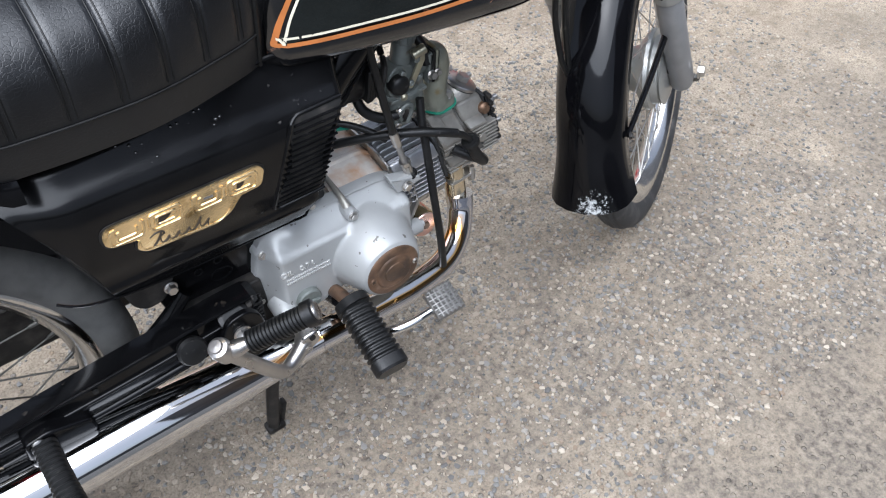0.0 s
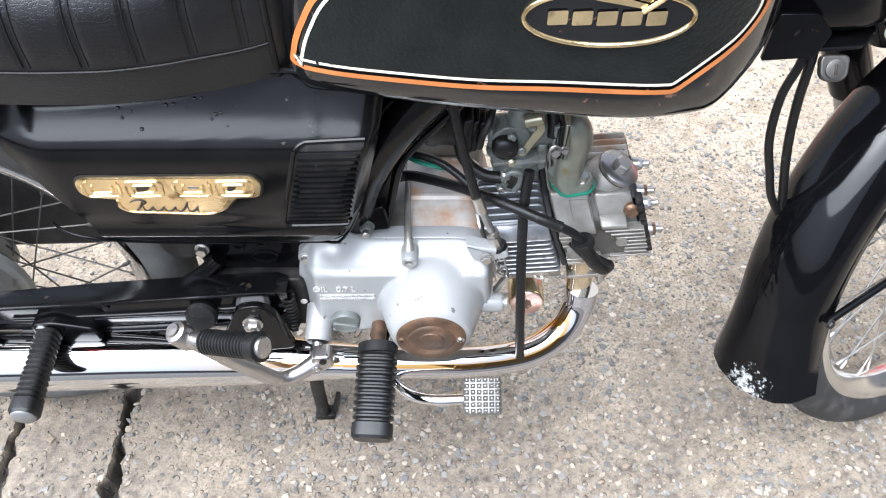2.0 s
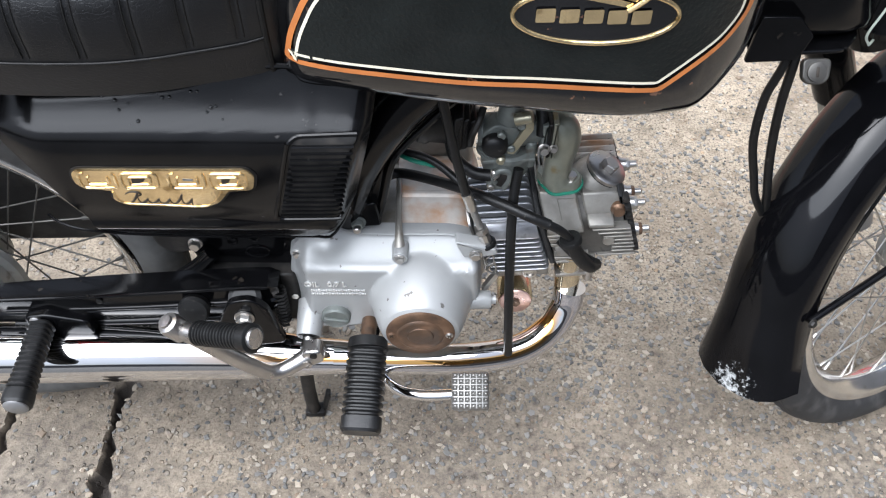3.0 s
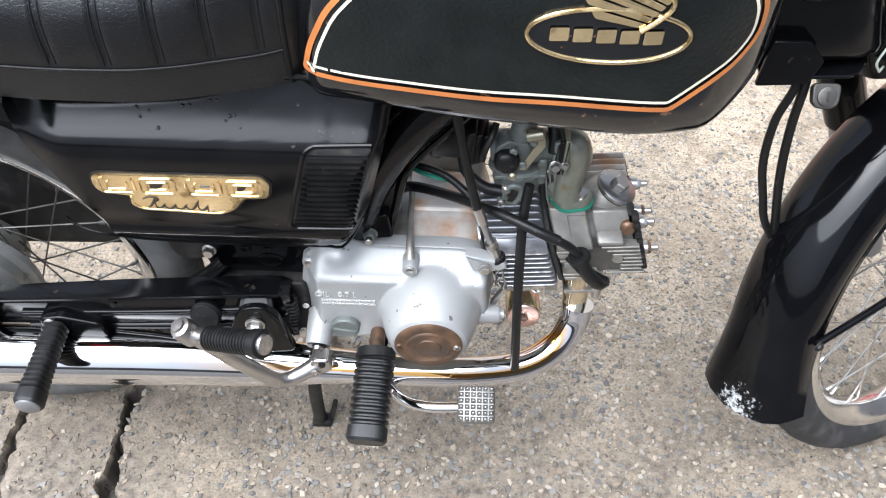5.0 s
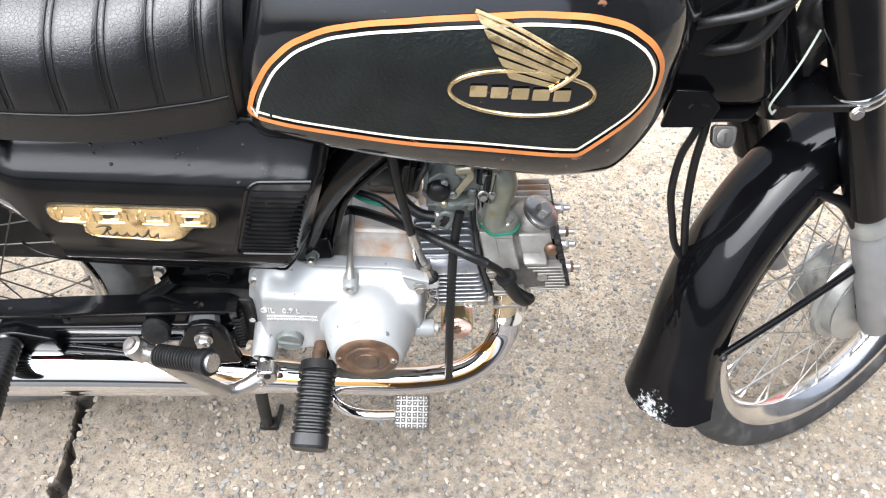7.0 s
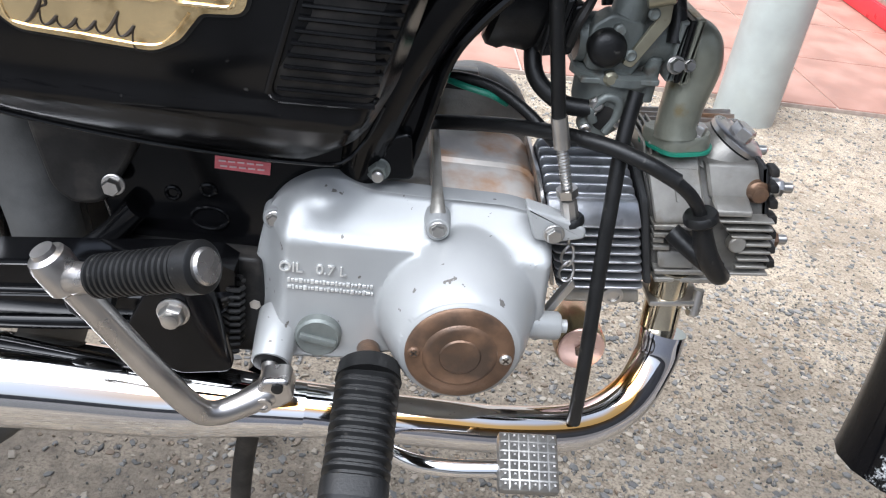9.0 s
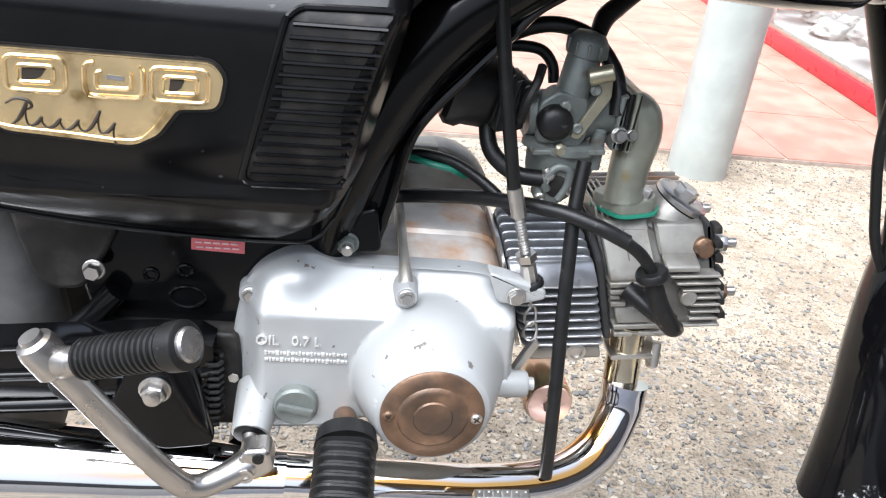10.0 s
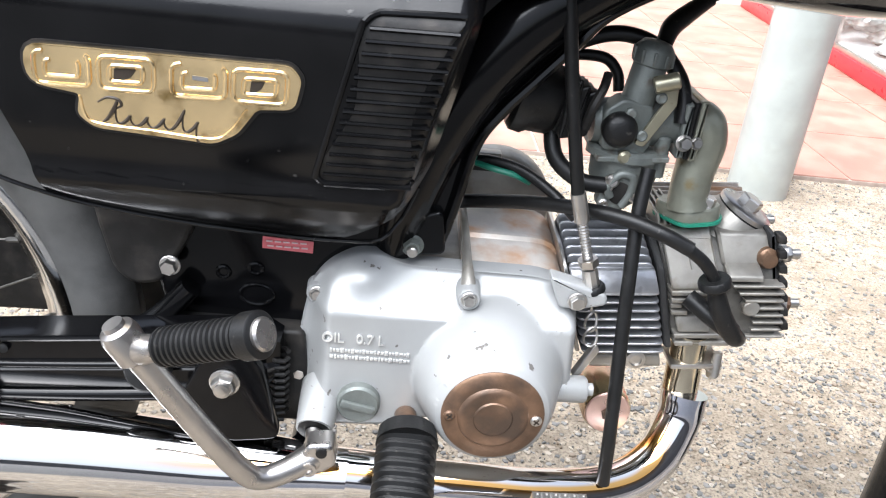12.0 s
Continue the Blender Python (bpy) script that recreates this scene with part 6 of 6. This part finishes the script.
rg = [[(-0.545 + (0.305 + h) * math.cos(a), y, 0.312 + (0.305 + h) * math.sin(a)) for y, h in ((-0.058, -0.03), (-0.054, -0.006), (-0.03, 0.008), (0, 0.012), (0.03, 0.008), (0.054, -0.006), (0.058, -0.03), (0.05, -0.008), (0, 0.009), (-0.05, -0.008))] for a in np.linspace(radians(38), radians(150), 30)]
part("rear_mudguard", loft(rg), FENDERP, bike, "black rear mudguard over the wheel")

# --- front end fittings
stay_a, stay_b = AXLE + Vector((-0.02, -0.060, 0.105)), AXLE + Vector((0.272 * math.cos(radians(173)), -0.053, 0.272 * math.sin(radians(173))))
part("guard_stay", turned(sweep([stay_a, stay_a.lerp(stay_b, 0.5) + Vector((0, -0.002, 0)), stay_b], [0.0058, 0.0048, 0.0042], 10)), FRAMEB, fender, "black mudguard stay")
part("stay_bolt", turned(hexbolt(stay_b + Vector((0, -0.003, 0)), (0, -1, 0), 0.0045, 0.004)), DIRTYB, fender)
s2 = AXLE + Vector((0.288 * math.cos(radians(46)), -0.051, 0.288 * math.sin(radians(46))))
part("front_stay", turned(sweep([fork_at(0.13) + Vector((0.02, 0.01, 0)), s2], 0.0045, 10)), FRAMEB, fender)
part("guard_bracket", turned(sweep([AXLE + Vector((0.288 * math.cos(radians(128)), -0.054, 0.288 * math.sin(radians(128)))), AXLE + Vector((-0.135, -0.062, 0.205)), AXLE + Vector((-0.105, -0.066, 0.17)), AXLE + Vector((-0.075, -0.068, 0.15))], [0.004, 0.008, 0.009, 0.007], 10)), FRAMEB, fender)
part("cable_guide", turned(sweep([AXLE + Vector((-0.085, -0.070, 0.165)), AXLE + Vector((-0.055, -0.085, 0.13))], 0.006, 12)), STEEL, fender)
part("drain_bolt", turned(hexbolt(fork_at(-0.022) + Vector((0.012, -0.012, 0)), (0.6, -0.8, -0.1), 0.007, 0.014)), DULLS, front_wheel)
part("brake_plate", turned(lathe([(0.0, 0.0), (0.055, 0.0), (0.058, 0.003), (0.05, 0.0065), (0.03, 0.009), (0.014, 0.010), (0.013, 0.016), (0.0, 0.016)], AXLE + Vector((0, -0.044, 0)), (0, -1, 0), 48)), HUBG, front_wheel, "grey brake back plate")
part("axle_nut", turned(hexbolt(AXLE + Vector((0, -0.098, 0)), (0, -1, 0), 0.010, 0.010)), STEEL, front_wheel)
part("hub_bolt", turned(lathe([(0.0095, 0), (0.0095, 0.012), (0.005, 0.013), (0, 0.013)], AXLE + Vector((-0.018, -0.05, 0.012)), (0, -1, 0), 20)), DIRTYB, front_wheel)
BRM = Matrix.Translation(PIV + UPF * 0.405 + FWD * 0.010) @ Matrix.Rotation(-RAKE, 4, "Y")
plan = rounded([(-0.030, 0.035), (-0.036, -0.03), (0.002, -0.088), (0.028, -0.088), (0.032, 0.0), (0.028, 0.10), (0.0, 0.10)], 0.008)
bm = loft([[(p[0], p[1], z) for p in inset(plan, q)] for z, q in ((-0.006, 0.0015), (-0.0045, 0), (0.0025, 0), (0.004, 0.0015))])
bm.transform(BRM)
tray = part("fork_bridge", turned(bm), FRAMEB, bike, "black lower fork bridge")
part("bridge_bolt", turned(hexbolt(fork_at(0.39) + Vector((-0.026, -0.018, -0.003)), (-0.5, -0.8, 0), 0.0055, 0.005)), STEEL, tray)
part("steering_column", lathe([(0.026, 0.378), (0.027, 0.39), (0.027, 0.52), (0.026, 0.56)], PIV, UPF, 30), FRAMEB, frame_body)


def nose_ring(z):
    """Cross-section of the steering head casing, narrowing to a rounded foot."""
    foot = 1 - 0.35 * max(0.0, (0.632 - z) / 0.018) ** 2
    front, half = 0.402 - (z - 0.64) * 0.345 - 0.03 * (1 - foot), 0.056 * foot
    mid, reach = (0.235 + front) / 2, (front - 0.235) / 2
    ring = []
    for k in range(40):
        a = 2 * math.pi * k / 40
        c, d = math.cos(a), math.sin(a)
        ring.append((mid + reach * math.copysign(abs(c) ** 0.62, c), 0.026 + half * math.copysign(abs(d) ** 0.72, d), z))
    return ring


part("frame_nose", loft([nose_ring(z) for z in (0.614, 0.617, 0.622, 0.627, 0.634, 0.66, 0.70, 0.74, 0.78, 0.82, 0.85)]), FRAMEB, frame_body, "smooth black steering head casing", angle=60)
flange = rounded([(0.288, -0.040), (0.372, -0.033), (0.392, -0.008), (0.392, 0.06), (0.29, 0.075)], 0.008)
part("nose_flange", loft([[(p[0], p[1], z) for p in inset(flange, q)] for z, q in ((0.6095, 0.001), (0.6105, 0), (0.6125, 0), (0.6135, 0.001))]), FRAMEB, frame_body, "pressed flange under the casing")
part("nose_bracket", plate(rounded([(0.286, 0.652), (0.283, 0.606), (0.328, 0.609), (0.335, 0.634), (0.318, 0.652)], 0.003), -0.043, -0.0395, 0.001), FRAMEB, frame_body, "flat black bracket beside the casing")
LK = Matrix.Translation((0.352, -0.036, 0.592)) @ Matrix.Rotation(radians(-35), 4, "X")
bm = plate(rounded([(-0.012, -0.006), (-0.013, 0.012), (0.013, 0.012), (0.012, -0.006), (0.006, -0.011), (-0.006, -0.011)], 0.006), -0.003, 0.004, 0.0015)
bm.transform(LK)
lock = part("steering_lock", bm, DULLS, frame_body, "grey steering lock plate with keyhole")
bm = lathe([(0.0085, 0.003), (0.0085, 0.005), (0.007, 0.0055), (0.0, 0.0055)], (0, 0, 0), (0, -1, 0), 28)
bm.transform(LK)
part("lock_barrel", bm, DULLS, lock)
bm = box(0, -0.0057, 0, 0.0024, 0.0012, 0.009, 0.0004)
bm.transform(LK)
part("keyhole", bm, LETTER, lock)
for pts, r in (([(0.325, -0.02, 0.63), (0.325, -0.03, 0.598), (0.318, -0.032, 0.56), (0.322, -0.032, 0.51), (0.335, -0.032, 0.465), (0.352, -0.034, 0.42), (0.40, -0.03, 0.36), (0.47, -0.02, 0.33)], 0.0042), ([(0.335, -0.015, 0.63), (0.334, -0.028, 0.596), (0.336, -0.030, 0.55), (0.344, -0.030, 0.495), (0.356, -0.032, 0.44), (0.372, -0.032, 0.39), (0.42, -0.02, 0.34), (0.48, -0.01, 0.32)], 0.0045), ([(0.29, -0.03, 0.715), (0.301, -0.035, 0.722), (0.342, -0.045, 0.744), (0.375, -0.05, 0.781), (0.40, -0.05, 0.83)], 0.0052), ([(0.30, -0.02, 0.684), (0.313, -0.033, 0.691), (0.342, -0.043, 0.710), (0.357, -0.045, 0.75), (0.365, -0.045, 0.80)], 0.0055)):
    part("control_cable", sweep(pts, r, 12), RUBBER, bike, "black control cable")
part("pale_wire", sweep([(0.408, -0.004, 0.598), (0.400, -0.008, 0.612), (0.405, -0.010, 0.64), (0.411, -0.010, 0.67), (0.417, -0.006, 0.70)], 0.0012, 6), WHITEW, bike, "thin pale loose wire")
part("pale_wire", sweep([(0.408, -0.004, 0.598), (0.413, -0.004, 0.612), (0.424, 0.0, 0.616), (0.430, 0.005, 0.612)], 0.0012, 6), WHITEW, bike)
bm = bmesh.new()
bmesh.ops.create_icosphere(bm, subdivisions=4, radius=1.0)
for v in bm.verts:
    v.co *= 1 + 0.35 * noise.noise(v.co * 2.2) + 0.12 * noise.noise(v.co * 6)
bm.transform(Matrix.Translation((0.435, 0.03, 0.685)) @ Matrix.Diagonal((0.026, 0.024, 0.058, 1)))
part("wiring_boot", bm, DIRTYB, bike, "crumpled black wiring cover behind the fork", angle=60)
BXM = Matrix.Translation((0.503, 0.0, 0.664)) @ Matrix.Rotation(radians(12), 4, "X") @ Matrix.Rotation(radians(-38), 4, "Y")
sbox = part("switch_box", box(0, 0, 0, 0.032, 0.03, 0.05, 0.004, BXM), DIRTYB, bike, "small tilted black electrical box")
part("box_lid", box(0, -0.0155, 0, 0.027, 0.004, 0.045, 0.0015, BXM), FRAMEB, sbox)
for k in range(3):
    part("box_mark", box(0.004, -0.0178, -0.010 + 0.006 * k, 0.006, 0.0008, 0.0016, 0.0, BXM), FORKG, sbox, smooth=False)
part("indicator", turned(lathe([(0.008, 0.0), (0.008, 0.012), (0.022, 0.018), (0.027, 0.03), (0.027, 0.05), (0.02, 0.06), (0.0, 0.064)], fork_at(0.55) + Vector((0.045, -0.02, 0)), (0.3, -1, 0), 26)), CHROME, bike, "chrome indicator housing")

# ---------------------------------------------------------------- shop front beyond the machine
pole = tagged(part("steel_pole", lathe([(0.07, 0.0), (0.07, 2.9)], (0.788, 1.243, 0), (0, 0, 1), 48), POLE), "pale grey painted round steel pole", "pole")
TY0 = 1.345
base = tagged(part("tile_floor", box(2.0, TY0 + 1.5, 0.004, 6.0, 3.0, 0.012, 0.0), GROUT, None, smooth=False), "terracotta tile floor with grey joints", "floor", kind="structure")
tile_mesh = None
for i in range(15):
    for j in range(7):
        x, y = -0.93 + 0.4 * i + 0.2, TY0 + 0.2 + 0.4 * j
        if tile_mesh is None:
            t = part("tile", box(0, 0, 0, 0.394, 0.394, 0.012, 0.002), TILE, base, smooth=False)
            tile_mesh = t.data
        else:
            t = new("tile", tile_mesh)
            t.parent = base
        t.location = (x, y, 0.0075)

CABM = Matrix.Translation((1.575, 1.6, 0.0)) @ Matrix.Rotation(radians(-4), 4, "Z")
case = tagged(new("display_cabinet"), "glass display cabinet with red base and bagged goods inside", "cabinet")
case.matrix_world = CABM
part("red_base", box(0.25, 1.2, 0.045, 0.5, 2.6, 0.06, 0.003), REDP, case, "red painted base rail")
part("metal_strip", box(0.255, 1.2, 0.085, 0.49, 2.58, 0.02, 0.002), STEEL, case)
part("shelf", box(0.26, 1.2, 0.10, 0.47, 2.56, 0.01, 0.0), WHITEP, case)
part("back_panel", box(0.49, 1.2, 0.5, 0.02, 2.58, 0.8, 0.0), WHITEP, case)
for yy in (-0.08, 1.2, 2.48):
    part("post", box(0.012, yy, 0.5, 0.022, 0.022, 0.82, 0.002), STEEL, case)
for xx in (0.012, 0.49):
    part("top_frame", box(xx, 1.2, 0.92, 0.024, 2.6, 0.03, 0.002), STEEL, case)
glass = bpy.data.materials.new("clear_glass")
glass.use_nodes = True
gb = glass.node_tree.nodes["Principled BSDF"]
gb.inputs["Transmission Weight"].default_value, gb.inputs["Roughness"].default_value, gb.inputs["IOR"].default_value = 1.0, 0.02, 1.45
pane = part("front_pane", box(0.008, 1.2, 0.5, 0.005, 2.5, 0.8, 0.0), glass, case)
pane.visible_shadow = False
rng = random.Random(4)
for k in range(46):
    cx, cy, cz = 0.07 + 0.30 * rng.random(), 0.0 + 2.3 * rng.random(), 0.13 + 0.10 * rng.random() + 0.25 * (k % 3 == 0)
    bm = bmesh.new()
    bmesh.ops.create_icosphere(bm, subdivisions=3, radius=0.06 + 0.02 * rng.random())
    off = Vector((rng.random() * 9, rng.random() * 9, 0))
    for v in bm.verts:
        v.co *= 1 + 0.45 * noise.noise(v.co * 26 + off) + 0.2 * noise.noise(v.co * 70 + off)
        v.co.z *= 0.6
    bm.transform(CABM @ Matrix.Translation((cx, cy, cz)))
    tagged(part("plastic_bag", bm, BAG, None, angle=15), "crumpled clear plastic bag in the glass cabinet", "bag", group="bags in the cabinet")

stool = tagged(new("plastic_stool"), "red moulded plastic stool on the concrete", "stool")
SM = Matrix.Translation((1.445, 1.05, 0)) @ Matrix.Rotation(radians(45), 4, "Z")
stool.matrix_world = SM
part("seat", box(0, 0, 0.44, 0.27, 0.27, 0.03, 0.012), REDP, stool)
for sx in (-1, 1):
    for sy in (-1, 1):
        part("leg", loft([[(sx * (0.115 + 0.045 * (1 - t)) + a, sy * (0.115 + 0.045 * (1 - t)) + b, 0.43 * t) for a, b in ((-0.022, -0.022), (0.022, -0.022), (0.022, 0.022), (-0.022, 0.022))] for t in (0, 0.5, 1)]), REDP, stool, smooth=False)
for ang in range(4):
    part("rail", box(0, 0, 0, 0.27, 0.02, 0.03, 0.004, Matrix.Rotation(radians(90 * ang), 4, "Z") @ Matrix.Translation((0, -0.135, 0.2))), REDP, stool)

HOUSE = mat("plain_wall", (0.5, 0.47, 0.42), 0.8, 0, 0.1, 2)
DARKW = mat("blue_grey_wall", (0.09, 0.092, 0.1), 0.7, 0, 0.25, 1.5)
tagged(part("wall_shop", box(1.0, 5.2, 1.6, 14, 0.2, 3.2, 0.0), HOUSE, None, smooth=False), "plain wall closing the shop porch", "wall", kind="structure")
# Unseen walls, added to shape what black paint and chrome reflect.
tagged(part("wall_front", box(4.6, -5.0, 2.5, 6.8, 0.2, 5.0, 0.0), DARKW, None, smooth=False), "unseen tall dark blue-grey wall, added to darken reflections", "wall", kind="structure")
tagged(part("wall_low", box(-2.4, -5.0, 0.4, 7.2, 0.2, 0.8, 0.0), DARKW, None, smooth=False), "unseen low dark wall, added as a horizon band in reflections", "wall", kind="structure")

tagged(part("wall_west", box(-5.9, 0.1, 0.4, 0.2, 10.0, 0.8, 0.0), DARKW, None, smooth=False), "unseen plain dark wall, added to keep bright horizon out of reflections", "wall", kind="structure")
tagged(part("wall_east", box(7.9, 0.1, 2.5, 0.2, 10.0, 5.0, 0.0), DARKW, None, smooth=False), "unseen plain dark wall, added to keep bright horizon out of reflections", "wall", kind="structure")

# ---------------------------------------------------------------- loose stone in the concrete
def build_chips():
    """Chips of stone lying flush in the worn slab, denser ahead of the machine than at its rear."""
    rng = random.Random(11)
    verts, faces = [], []
    for k in range(34000):
        if k < 18000:
            x, y = rng.uniform(-0.35, 1.35), rng.uniform(-0.45, 1.34)
        else:
            x, y = rng.uniform(-0.9, 1.0), rng.uniform(-0.45, 0.5)
        rubble = k % 110 == 0
        if rubble:
            x, y = -0.432 + rng.gauss(0, 0.013), rng.uniform(-0.34, 0.02)
        if x < -0.25 and not rubble and rng.random() < 0.6:
            continue
        if crack_depth(x, y) > 0.006:
            continue
        s = 0.0013 + 0.0052 * rng.random() ** 2.2
        n = rng.choice((4, 5, 5, 6))
        a0, el = rng.uniform(0, 6.28), rng.uniform(0.45, 1.0)
        h = 0.0006 + 0.0026 * rng.random()
        z = ground_height(x, y) - crack_depth(x, y)
        rad = [s * rng.uniform(0.6, 1.2) for _ in range(n)]
        rot = rng.uniform(0, 3.14)
        lo = len(verts)
        for ring, zz in ((1.0, -0.001), (0.95, h * 0.7), (0.55, h)):
            for i in range(n):
                a = a0 + 2 * math.pi * i / n
                px, py = math.cos(a) * rad[i] * ring, math.sin(a) * rad[i] * ring * el
                verts.append((x + px * math.cos(rot) - py * math.sin(rot), y + px * math.sin(rot) + py * math.cos(rot), z + zz))
        for r in (0, 1):
            for i in range(n):
                j = (i + 1) % n
                faces.append((lo + r * n + i, lo + r * n + j, lo + (r + 1) * n + j, lo + (r + 1) * n + i))
        faces.append(tuple(lo + 2 * n + i for i in range(n)))
    me = bpy.data.meshes.new("stone_chips")
    me.from_pydata(verts, [], faces)
    m = bpy.data.materials.new("stone_chip")
    m.use_nodes = True
    nt = m.node_tree
    g = nt.nodes.new("ShaderNodeNewGeometry")
    r = ramp_node(nt, [(0.0, (0.08, 0.077, 0.072)), (0.3, (0.15, 0.145, 0.135)), (0.5, (0.21, 0.2, 0.18)), (0.65, (0.33, 0.285, 0.22)), (0.8, (0.16, 0.115, 0.078)), (1.0, (0.38, 0.335, 0.265))])
    nt.links.new(g.outputs["Random Per Island"], r.inputs["Fac"])
    nt.links.new(r.outputs["Color"], nt.nodes["Principled BSDF"].inputs["Base Color"])
    nt.nodes["Principled BSDF"].inputs["Roughness"].default_value = 0.6
    me.materials.append(m)
    return new("stone_chips", me)


tagged(build_chips(), "small grey and tan stone chips in the concrete", "stones", kind="stuff")
